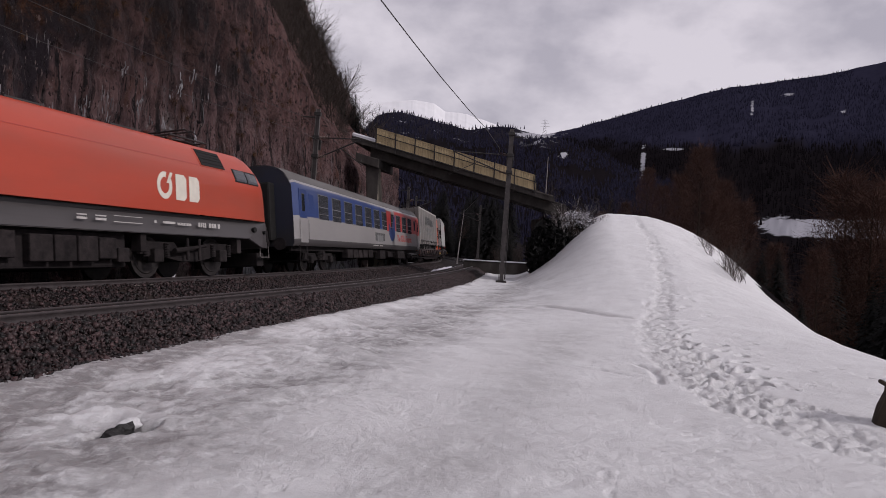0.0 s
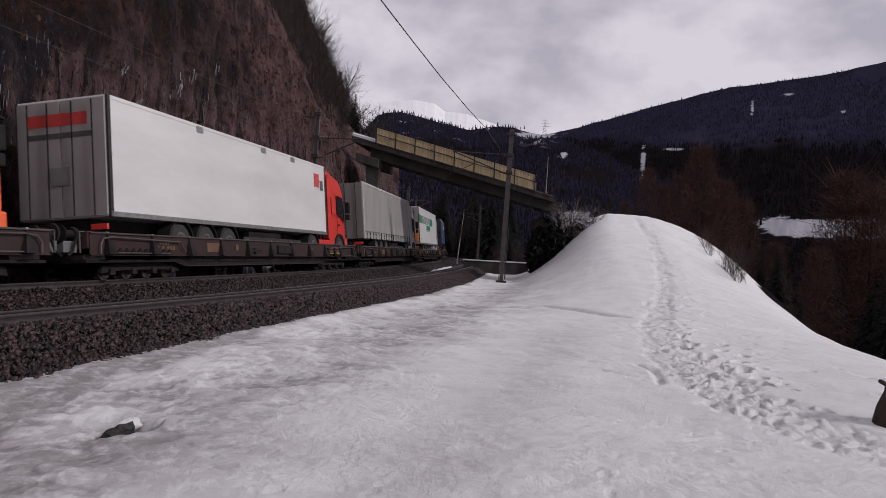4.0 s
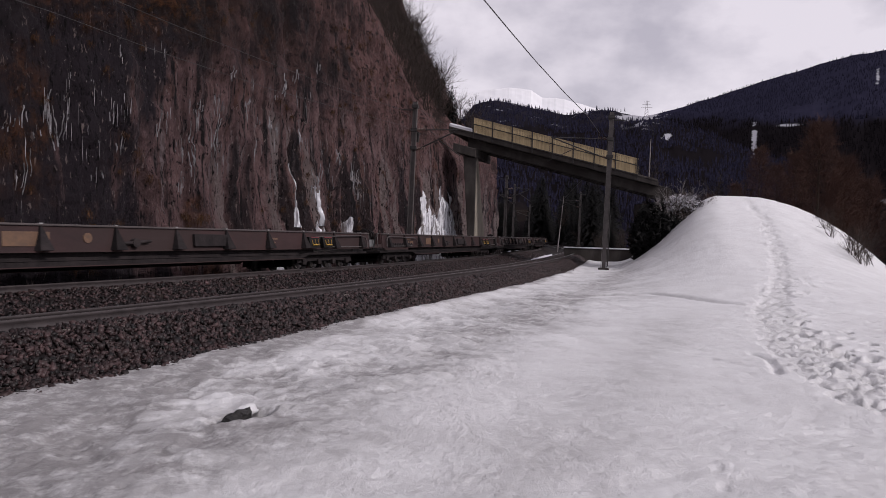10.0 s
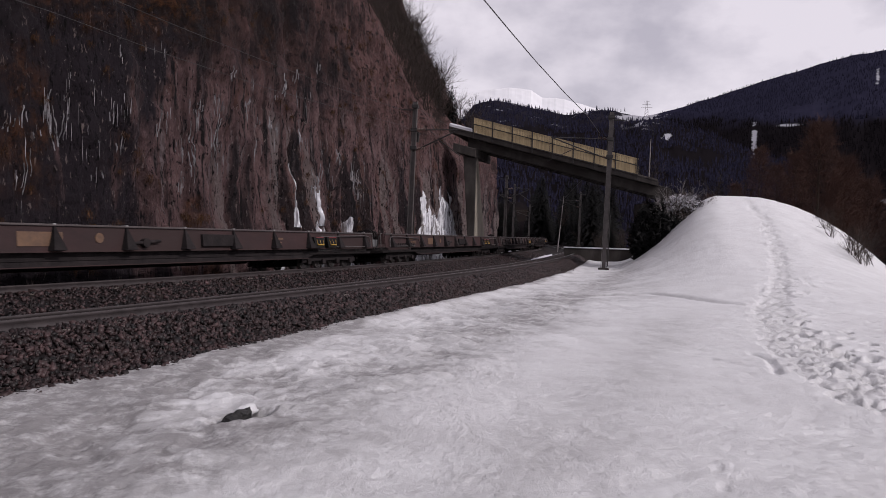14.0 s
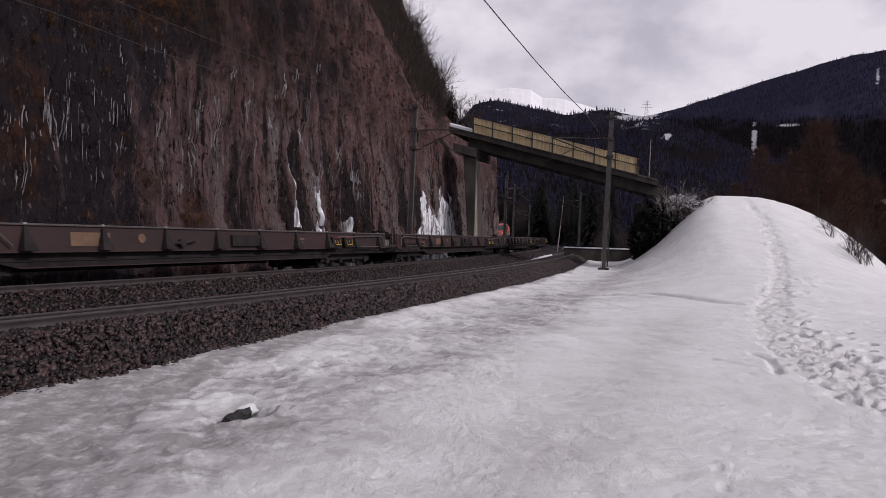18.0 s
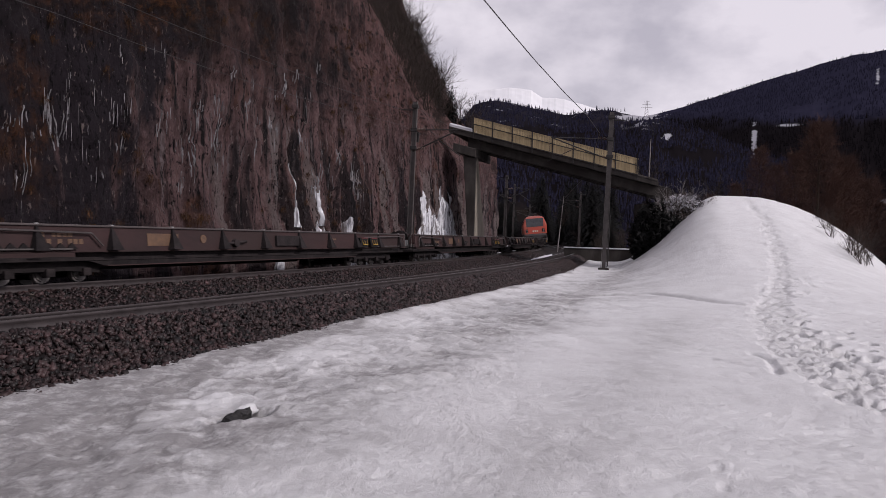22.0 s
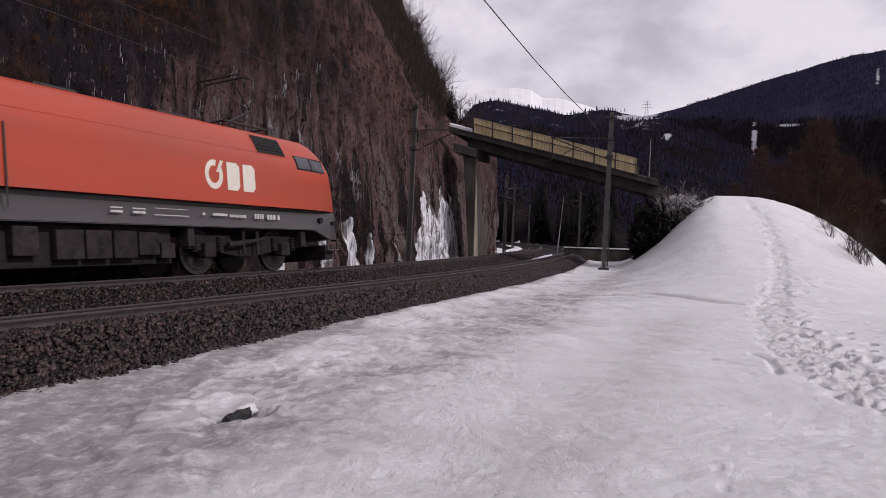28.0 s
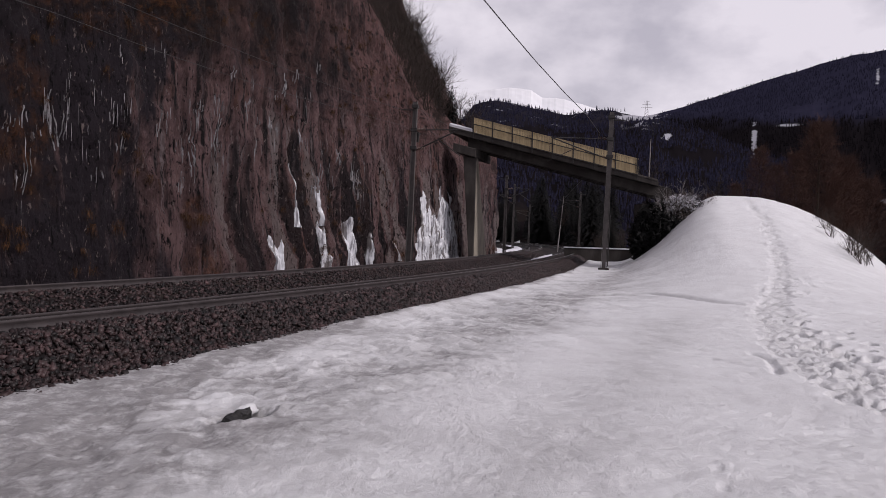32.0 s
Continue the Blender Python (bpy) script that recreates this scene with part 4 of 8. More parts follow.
def frozen_run(s, z0, z1, wide, seed):
    """A pale frozen trickle: a thin uneven ribbon of ice that wanders down the rock and forks."""
    n = max(6, int((z0 - z1) / 0.06))
    t = np.linspace(0, 1, n)
    zz = z0 + (z1 - z0) * t
    mid = s + 0.10 * fbm(zz * 2.2, zz * 0, 400 + seed, 3)
    half = wide * 3.0 * np.clip(fbm(zz * 6, zz * 0, 420 + seed, 3) + 0.06, 0.0, 0.5) * np.sin(np.pi * np.clip(t * 0.94 + 0.03, 0, 1)) ** 0.5
    ss = mid[:, None] + half[:, None] * np.array([-1, -0.4, 0.4, 1])
    zg = np.repeat(zz[:, None], 4, 1)
    p = line(ss, cliff_off(ss, zg) + np.array([-0.03, 0.035, 0.035, -0.03]), 0.0)
    p[..., 2] = zg
    k = np.arange(n * 4).reshape(n, 4)
    f = np.stack([k[:-1, :-1], k[:-1, 1:], k[1:, 1:], k[1:, :-1]], -1).reshape(-1, 4)
    return tagged(part("frozen_trickle", npmesh("frozen_trickle", p.reshape(-1, 3), f, M["drip"], smooth=True), None), "thin pale frozen trickle of ice down the rock", "ice", "ice on the cliff")


for _i, (_s, _a, _b, _w) in enumerate([
        (4.18, 4.62, 3.04, 0.06), (3.26, 3.38, 1.85, 0.035), (3.19, 4.03, 3.47, 0.03), (3.53, 3.61, 3.21, 0.03), (4.40, 4.04, 3.05, 0.03), (5.76, 4.59, 3.95, 0.03),
        (6.1, 3.78, 3.14, 0.035), (7.47, 4.55, 3.84, 0.05), (8.9, 4.55, 2.57, 0.035), (9.28, 5.24, 4.75, 0.05), (10.54, 5.47, 3.28, 0.05), (11.06, 6.8, 6.25, 0.06),
        (14.69, 7.36, 6.43, 0.05), (17.87, 8.62, 8.03, 0.04), (15.51, 7.7, 7.12, 0.04), (13.66, 5.47, 4.87, 0.04), (13.13, 5.39, 4.96, 0.05), (8.38, 2.9, 2.18, 0.03),
        (18.73, 4.22, 2.04, 0.045), (17.69, 4.11, 3.06, 0.05), (19.35, 4.82, 3.96, 0.07), (19.0, 4.9, 4.2, 0.06), (16.02, 5.39, 4.73, 0.045), (15.12, 3.85, 1.5, 0.09),
        (16.94, 3.87, 2.38, 0.06), (20.2, 4.4, 3.5, 0.05), (2.8, 3.77, 3.32, 0.04), (12.0, 5.88, 5.51, 0.05), (5.26, 2.71, 2.3, 0.03), (21.0, 4.2, 3.2, 0.05), (-1.0, 4.1, 3.0, 0.04), (0.8, 3.9, 2.6, 0.04)]):
    for _q in range(3):
        _m = _a + (_b - _a) * (0.0, 0.25, 0.5)[_q]
        frozen_run(_s + (0.0, 0.09, -0.11)[_q], _m, max(_b - 0.1 * _q, _m - (_a - _b) * (1.0, 0.45, 0.4)[_q]), _w * (0.42, 0.25, 0.22)[_q], _i * 7 + _q)


def tufts(name, label, spots, seed, droop=1.0):
    """Hanging dry grass in tufts of thin blades."""
    r = np.random.RandomState(seed)
    V, F, n = [], [], 0
    for p, size in spots:
        for _ in range(r.randint(45, 75)):
            a = r.uniform(0, 2 * np.pi)
            d = np.array([np.cos(a) * 0.8 + 0.4, np.sin(a) * 0.8 - 0.4, 0]) * size * r.uniform(0.2, 0.8)
            dn = np.array([r.normal(0, 0.25), r.normal(0, 0.25), -1]) * size * r.uniform(0.0, 1.0) * droop
            up = np.array([0, 0, 1]) * size * 0.18
            w = np.array([-d[1], d[0], 0]) / (np.linalg.norm(d) + 1e-6) * 0.005
            b = np.array(p) + r.normal(0, 0.30 * size, 3)
            V += [b - w, b + w, b + d * 0.5 + up + w, b + d * 0.5 + up - w, b + d + dn]
            F += [(n, n + 1, n + 2), (n, n + 2, n + 3), (n + 3, n + 2, n + 4)]
            n += 5
    return tagged(part(name, npmesh(name, V, F, M["grass"]), None), label, "grass", kind="stuff")


_r = random.Random(8)
_gp = []
for _ in range(760):
    _s, _z = _r.uniform(-9, 40), abs(_r.gauss(0, 1)) * 2.6 if _r.random() < 0.25 else _r.uniform(5, 17)
    if vnoise(np.array(_s * 0.35), np.array(_z * 0.5), 91) > 0.5:
        _gp.append((on_cliff(_s, _z, 0.03), _r.uniform(0.12, 0.26)))
for _s, _z in [(1.6, 1.0), (2.0, 0.7), (2.5, 0.9), (2.9, 0.5), (4.6, 0.3), (-0.8, 0.6), (8.6, 1.2), (9.0, 1.5)]:
    for _ in range(3):
        _gp.append((on_cliff(_s + _r.gauss(0, 0.25), _z + _r.gauss(0, 0.25), 0.04), _r.uniform(0.12, 0.28)))
tufts("hanging_grass", "brown dry grass hanging from ledges of the cliff", _gp, 6)

# ---- bridge over the line: sloping deck, pier, boarded parapet ----
BA, BB = Vector((1.79, 46.0, 7.86)), Vector((11.8, 43.0, 5.14))


def along(t, out=0.0, up=0.0):
    """A place on the bridge's near edge: t = 0 at the cliff end, 1 at the mound end; out = metres towards the far side."""
    d = BB - BA
    n = Vector((-d.y, d.x, 0)).normalized()
    return BA + d * t + n * out + Vector((0, 0, up))


def slab(t0, t1, o0, o1, u0, u1, bevel=0.0):
    bm = bmesh.new()
    vs = [bm.verts.new(along(t, o, u)) for t in (t0, t1) for o in (o0, o1) for u in (u0, u1)]
    for f in ((0, 1, 3, 2), (4, 6, 7, 5), (0, 4, 5, 1), (2, 3, 7, 6), (0, 2, 6, 4), (1, 5, 7, 3)):
        bm.faces.new([vs[i] for i in f])
    bmesh.ops.recalc_face_normals(bm, faces=bm.faces)
    if bevel:
        bmesh.ops.bevel(bm, geom=list(bm.edges), offset=bevel, segments=1, affect="EDGES")
    return bm


bridge = new("road_bridge")
tagged(bridge, "sloping concrete road bridge with a new boarded wooden parapet", "bridge")
part("deck", slab(-0.16, 1.12, -0.12, 4.4, -0.30, -0.02, 0.02), M["concrete"], bridge)
part("kerb", slab(-0.16, 1.12, -0.16, 0.25, -0.02, 0.10, 0.02), M["concrete"], bridge)
part("kerb", slab(-0.16, 1.2, 4.0, 4.44, -0.02, 0.10, 0.02), M["concrete"], bridge)
for _o in (0.55, 2.0, 3.4):
    part("girder", slab(-0.05, 1.2, _o, _o + 0.42, -0.92, -0.30, 0.02), M["concrete"], bridge)
part("bearing_beam", slab(-0.13, 0.02, -0.05, 4.3, -1.5, -0.92, 0.03), M["concrete"], bridge)
part("snow_on_deck", slab(-0.16, -0.005, -0.1, 4.3, 0.0, 0.34, 0.09), M["meadow"], bridge)
for _k in range(9):
    _t = _k / 8
    part("post", slab(_t - 0.0035, _t + 0.0035, -0.17, -0.11, -0.25, 1.06), M["dark_steel"], bridge)
    part("post", slab(_t - 0.0035, _t + 0.0035, 4.35, 4.42, -0.25, 1.06), M["dark_steel"], bridge)
part("handrail", slab(-0.005, 1.005, -0.19, -0.13, 0.60, 0.655), M["dark_steel"], bridge)
part("handrail", slab(-0.005, 1.005, -0.19, -0.13, 0.04, 0.075), M["dark_steel"], bridge)
part("cap_board", slab(-0.005, 1.005, -0.13, -0.02, 1.03, 1.065), M["wood"], bridge)
for _k in range(96):
    _t = _k / 96
    _j = 0.012 * math.sin(_k * 7.3)
    part("board", slab(_t + 0.0006, _t + 0.0098, -0.10 + _j * 0.3, -0.075 + _j * 0.3, 0.02 + _j * 0.5, 1.03), M["wood"], bridge)
for _k in range(48):
    _t = _k / 48
    part("board", slab(_t + 0.001, _t + 0.0197, 4.36, 4.385, 0.02, 1.03), M["wood"], bridge)
# pier: a fin that widens downwards along the track
_pf = Vector((math.sin(0.26), math.cos(0.26), 0))
_pr = Vector((math.cos(0.26), -math.sin(0.26), 0))
_p0 = Vector((1.68, 46.3, 0))
bm = bmesh.new()
_c = []
for z, l0, l1, w in ((-0.6, -0.1, 4.3, 0.30), (6.5, 0.0, 0.45, 0.90)):
    _c += [bm.verts.new(_p0 + _pf * l + _pr * q + Vector((0, 0, z))) for l, q in ((l0, 0.36 - w), (l1, 0.36 - w), (l1, 0.36), (l0, 0.36))]
for f in ((0, 1, 2, 3), (7, 6, 5, 4), (0, 4, 5, 1), (1, 5, 6, 2), (2, 6, 7, 3), (3, 7, 4, 0)):
    bm.faces.new([_c[i] for i in f])
bmesh.ops.recalc_face_normals(bm, faces=bm.faces)
bmesh.ops.bevel(bm, geom=list(bm.edges), offset=0.03, segments=1, affect="EDGES")
part("pier", bm, M["concrete"], bridge)
# thin paler sheet on the pier's right face, painted as if sunlit
bm = bmesh.new()
_q = [_p0 + _pf * l + _pr * 0.364 + Vector((0, 0, z)) for l, z in ((0.0, -0.6), (4.25, -0.6), (0.50, 6.3), (0.05, 6.3))]
_c = [bm.verts.new(v) for v in _q] + [bm.verts.new(v + _pr * 0.02) for v in _q]
for f in ((3, 2, 1, 0), (4, 5, 6, 7), (0, 1, 5, 4), (1, 2, 6, 5), (2, 3, 7, 6), (3, 0, 4, 7)):
    bm.faces.new([_c[i] for i in f])
bmesh.ops.recalc_face_normals(bm, faces=bm.faces)
part("lit_pier_side", bm, M["pier"], bridge, "sunlit side face of the pier, sunlight put into its paler colour")
# abutment and low parapet on the mound side
abut = part("abutment", boxbm(12.9, 16.6, 43.6, 47.5, -0.8, 3.6, bevel=0.05), M["concrete"], bridge)
wall = part("concrete_wall", boxbm(-2.6, 2.6, -0.2, 0.2, -0.9, 0.42, bevel=0.03), M["concrete"], None, m=pose(12.2, 55.0, 0, 0, 0, -14))
tagged(wall, "low grey concrete wall beside the track", "wall")
part("wall_coping", boxbm(-2.65, 2.65, -0.26, 0.26, 0.425, 0.52, bevel=0.02), M["meadow"], wall, "snow-covered coping")


# old snow left between the tracks and along the far side of the curve
def snow_strip(label, s0, s1, o0, o1, z, seed):
    ss, uu = np.meshgrid(np.arange(s0, s1, 0.25), np.linspace(0, 1, 9))
    t = (ss - s0) / (s1 - s0)
    w = np.clip(np.sin(np.pi * np.clip(t, 0, 1)) * 1.6, 0.03, 1) * (0.8 + 0.8 * fbm(ss * 0.8, ss * 0, seed, 3))
    oo = (o0 + o1) / 2 + (uu - 0.5) * (o1 - o0) * w + 0.2 * fbm(ss * 0.6, ss * 0, seed + 4, 2)
    v = line(ss, oo, 0.0)
    v[..., 2] = z - 0.10 + np.sin(np.pi * uu) * 0.16 * (1 + fbm(ss * 1.5, uu * 4, seed + 8, 3))
    k = np.arange(ss.size).reshape(ss.shape)
    f = np.stack([k[:-1, :-1], k[:-1, 1:], k[1:, 1:], k[1:, :-1]], -1).reshape(-1, 4)
    return tagged(part("snow_bank", npmesh("snow_bank", v.reshape(-1, 3), f, M["meadow"], smooth=True), None), label, "snow", "old snow by the tracks")


snow_strip("narrow strip of old snow between the tracks", 37, 55, 1.5, 2.6, -0.36, 301)
snow_strip("low bank of old snow beside the far track", 54, 118, -3.9, -2.4, -0.25, 305)


# ---- line masts ----
def mast(x, y, z, h, lean, arm, face, w=0.26, gear=True):
    """Steel mast: two flanges and a web, a cantilever over the track, insulators, a top bracket."""
    e = new("line_mast")
    for q in (-1, 1):
        bm = bmesh.new()
        v = [bm.verts.new(p) for p in ((q * w / 2 - 0.012, -0.11, 0), (q * w / 2 + 0.012, -0.11, 0), (q * w / 2 + 0.012, 0.11, 0), (q * w / 2 - 0.012, 0.11, 0), (q * w * 0.36 - 0.012, -0.09, h), (q * w * 0.36 + 0.012, -0.09, h), (q * w * 0.36 + 0.012, 0.09, h), (q * w * 0.36 - 0.012, 0.09, h))]
        for f in ((0, 3, 2, 1), (4, 5, 6, 7), (0, 1, 5, 4), (1, 2, 6, 5), (2, 3, 7, 6), (3, 0, 4, 7)):
            bm.faces.new([v[i] for i in f])
        part("flange", bm, M["steel"], e)
    part("web", boxbm(-w * 0.36, w * 0.36, -0.012, 0.012, 0, h), M["steel"], e)
    part("foot", boxbm(-0.3, 0.3, -0.3, 0.3, -0.5, 0.12, bevel=0.03), M["concrete"], e)
    for zz in (h * 0.97, h * 0.83, h * 0.72):
        part("clamp", boxbm(-w * 0.62, w * 0.62, -0.15, 0.15, zz - 0.09, zz + 0.09, bevel=0.02), M["dark_steel"], e)
    if gear:
        s = 1 if arm > 0 else -1
        bm = bmesh.new()
        rod(bm, (0, 0, h * 0.83), (arm, 0, h * 0.83 + 0.05), 0.03, None, 8)
        part("top_tube", bm, M["dark_steel"], e)
        bm = bmesh.new()
        rod(bm, (0, 0, h * 0.70), (arm * 0.96, 0, h * 0.83), 0.035, None, 8)
        part("brace_tube", bm, M["dark_steel"], e)
        bm = bmesh.new()
        rod(bm, (arm * 0.55, 0, h * 0.775), (arm * 1.05, 0, h * 0.68), 0.022, None, 8)
        rod(bm, (arm * 1.02, 0, h * 0.69), (arm * 1.02, 0, h * 0.83), 0.008, None, 6)
        part("steady_arm", bm, M["dark_steel"], e)
        for zz in (h * 0.83, h * 0.715):
            bm = bmesh.new()
            for k in range(6):
                rod(bm, (s * (0.18 + 0.07 * k), 0, zz + 0.01 * k), (s * (0.21 + 0.07 * k), 0, zz + 0.01 * k), 0.085, 0.06, 10)
            part("insulator", bm, M["insulator"], e)
        bm = bmesh.new()
        rod(bm, (-s * 0.1, 0, h * 0.95), (-s * 0.75, 0, h * 0.95), 0.03, None, 8)
        part("feeder_bracket", bm, M["dark_steel"], e)
        part("switch_box", boxbm(-0.2, 0.2, 0.14, 0.34, h * 0.76, h * 0.82, bevel=0.02), M["dark_steel"], e)
        bm = bmesh.new()
        rod(bm, (w / 2 + 0.05, 0.1, 0.2), (w / 2 + 0.05, 0.1, h * 0.35), 0.03, None, 8)
        part("cable_pipe", bm, M["dark_steel"], e)
    e.matrix_basis = pose(x, y, z, 0, lean, face)
    return tagged(e, "weathered steel catenary mast beside the track", "mast", "catenary masts")


mast(-1.76, 35.4, -0.5, 8.35, 1.2, 2.3, -12)
mast(9.05, 39.2, -0.55, 8.85, 1.2, -3.3, -14, 0.30)
mast(5.65, 65.0, -0.6, 7.5, 0.8, 2.2, -10, gear=True)
mast(8.9, 90.0, -0.6, 8.6, 0.8, -2.0, -5)
mast(19.0, 98.0, 0.2, 7.6, 0.8, -3.0, -5)
mast(15.6, 128.0, -0.2, 7.4, 0.8, -3.0, 0)


def wire(name, label, pts, r=0.009, sag=0.0):
    """A cable through the given places."""
    bm = bmesh.new()
    q = []
    for a, b in zip(pts, pts[1:]):
        for k in range(12):
            t = k / 12
            p = Vector(a).lerp(Vector(b), t)
            p.z -= sag * 4 * t * (1 - t)
            q.append(p)
    q.append(Vector(pts[-1]))
    for a, b in zip(q, q[1:]):
        rod(bm, a, b, r, None, 5, False)
    return tagged(part(name, bm, M["wire"], None), label, "cable", "overhead wires")


def over(s, off, z):
    p = line(np.array(float(s)), np.array(float(off)))
    return (float(p[0]), float(p[1]), z)


wire("overhead_wire", "thin dark catenary wire over the near track", [(-14.9, -28.0, 7.3), (-3.0, 6.7, 7.15), (0.93, 18.03, 7.15), (1.71, 20.27, 7.15), (3.03, 24.0, 7.15), (4.84, 28.87, 7.15), (6.6, 33.39, 7.15), (8.6, 39.2, 7.1), (12.6, 62, 6.9), (16.8, 98, 6.8)], 0.017, 0.0)
wire("overhead_wire", "thin dark contact wire over the far track", [over(-40, -0.75, 5.5), over(-10, -0.75, 5.5), (-8.17, 14.38, 5.5), (-7.07, 16.95, 5.41), (-5.31, 21.29, 5.42), (-1.97, 30.47, 5.88), (-1.3, 35.3, 6.2)], 0.006, 0.0)
wire("overhead_wire", "thin dark feeder wire along the cliff", [over(-25, -3.0, 7.0), (-9.4, 18.4, 7.3), (-2.3, 35.4, 7.45), (5.1, 65.0, 6.7)], 0.008, 0.15)
wire("overhead_wire", "thin dark feeder wire on the near masts", [(-1.6, 35.4, 7.6), (3.2, 60, 9.2), (7, 90, 10)], 0.007, 0.1)

# lattice tower on the far ridge
tower = new("power_pylon")
for _q, _w in ((-1, 1), (1, 1)):
    bm = bmesh.new()
    rod(bm, (_q * 2.2, 0, 0), (_q * 0.35, 0, 20), 0.16, 0.1, 5)
    part("leg", bm, M["steel"], tower)
for _z, _w in ((13.5, 5.0), (16.5, 4.0), (19, 2.6)):
    bm = bmesh.new()
    rod(bm, (-_w, 0, _z), (_w, 0, _z), 0.11, None, 5)
    part("cross_arm", bm, M["steel"], tower)
for _k in range(6):
    bm = bmesh.new()
    _z = 2 + 2.6 * _k
    _w = 2.2 - 1.85 * _z / 20
    rod(bm, (-_w, 0, _z), (_w * 0.88, 0, _z + 2.6), 0.12, None, 4)
    part("lattice_bar", bm, M["steel"], tower)
tower.matrix_basis = pose(690 * math.sin(radians(15.9)), 690 * math.cos(radians(15.9)), 114, 0, 0, -16)
tagged(tower, "distant grey lattice power pylon on the wooded ridge", "pylon")


# ---- bare shrubs, spruces, larches ----
def twigs(seed, height, stems, spread, forks=5, thick=0.022, droop=0.0):
    """A bare bush: curved stems that fork into thin twigs."""
    r = random.Random(seed)
    V, F = [], []

    def limb(p, d, length, w, depth):
        k = 3
        for i in range(k):
            q = p + d * (length / k)
            d2 = (d + Vector((r.gauss(0, 0.16), r.gauss(0, 0.16), r.gauss(0.03, 0.08) - droop))).normalized()
            sd = d.orthogonal().normalized()
            s2 = d.cross(sd)
            w1 = w * (1 - 0.8 * (i + 1) / k) if depth == 0 else w * (1 - 0.35 * (i + 1) / k)
            w0 = w * (1 - 0.8 * i / k) if depth == 0 else w * (1 - 0.35 * i / k)
            b = len(V)
            for c, ww in ((p, w0), (q, w1)):
                for a in (0, 2.094, 4.189):
                    V.append(tuple(c + (sd * math.cos(a) + s2 * math.sin(a)) * ww))
            for a in range(3):
                F.append((b + a, b + (a + 1) % 3, b + 3 + (a + 1) % 3, b + 3 + a))
            p, d = q, d2
            if depth > 0:
                for _ in range(forks if i == k - 1 else max(1, forks // 2)):
                    t = (d + Vector((r.gauss(0, 0.55), r.gauss(0, 0.55), r.gauss(0.1, 0.35)))).normalized()
                    limb(p, t, length * r.uniform(0.38, 0.62), w1 * 0.62, depth - 1)
    for _ in range(stems):
        a, t = r.uniform(0, 6.283), r.uniform(0, spread)
        limb(Vector((r.gauss(0, 0.12), r.gauss(0, 0.12), -0.1)), Vector((math.cos(a) * t, math.sin(a) * t, 1)).normalized(), height * r.uniform(0.4, 0.62), thick * r.uniform(0.7, 1.2), 2)
    return npmesh("bare_shrub", V, F)


SHRUBS = [twigs(k, 2.6, 4 + k % 3, 0.7, 4) for k in range(5)]
for _m in SHRUBS:
    _m.materials.append(M["twig"])


def shrub(p, size, k, label, group, turn=0.0, tilt=0.0, material=None):
    me = SHRUBS[k % len(SHRUBS)]
    if material:
        me = me.copy()
        me.materials.clear()
        me.materials.append(material)
    ob = part("bare_shrub", me, None, None)
    ob.matrix_basis = Matrix.Translation(Vector(p)) @ Matrix.Rotation(tilt, 4, "X") @ Matrix.Rotation(turn, 4, "Z") @ Matrix.Diagonal((size, size, size, 1))
    return tagged(ob, label, "shrub", group)


_r = random.Random(12)
for _k in range(210):
    _s = _r.uniform(-8, 26) if _k < 16 else _r.uniform(31, 50)
    _z = _r.uniform(9, 26) if _s > 26 else _r.uniform(12, 18)
    shrub(on_cliff(_s, _z, -0.15), _r.uniform(0.6, 1.5), _k, "leafless brown shrub growing from the top of the cliff", "shrubs on the cliff", _r.uniform(0, 6.28), _r.uniform(-0.3, 0.2))
for _k in range(40):
    _s = _r.uniform(38, 50)
    shrub(on_cliff(_s, _r.uniform(11, 30), -0.1), _r.uniform(1.2, 2.1), _k, "tall leafless birch-like shrub on the cliff edge", "shrubs on the cliff", _r.uniform(0, 6.28))
# bank-edge bushes
M["pale_twig"] = mat("frosted_twig", (0.30, 0.28, 0.28), (0.16, 0.14, 0.14), 0.9, 4, vary=0.4, island=True)
for _x, _y, _sz in ((18.7, 31.6, 0.9), (18.3, 30.6, 0.85), (18.0, 29.8, 0.7), (19.2, 32.4, 0.8), (19.1, 31.2, 0.75), (20.6, 37.0, 0.7), (21.6, 39.5, 0.7), (19.5, 33.5, 0.7)):
    shrub((_x, _y, snow_at(_x, _y) - 0.15), _sz, int(_x * 7), "leafless dark bush at the edge of the snowy bank", "bushes on the bank", _x)


def leaf_mass(name, label, centre, size, count, seed, material, leaf=0.10, cat="bush"):
    """A dense bush of small leaf tufts round an uneven body."""
    r = np.random.RandomState(seed)
    d = r.normal(size=(count, 3))
    d /= np.linalg.norm(d, axis=1)[:, None]
    rad = r.uniform(0.35, 1.0, count) ** 0.5 * (0.8 + 0.5 * (vnoise(d[:, 0] * 3 + 9, d[:, 1] * 3 + d[:, 2] * 2 + 9, seed) - 0.3))
    p = np.array(centre) + d * rad[:, None] * np.array(size)
    a, b = r.normal(size=(count, 3)) * leaf, r.normal(size=(count, 3)) * leaf
    V = np.stack([p, p + a, p + b], 1).reshape(-1, 3)
    F = np.arange(count * 3).reshape(-1, 3)
    ob = part(name, npmesh(name, V, F, material), None)
    return tagged(ob, label, cat)


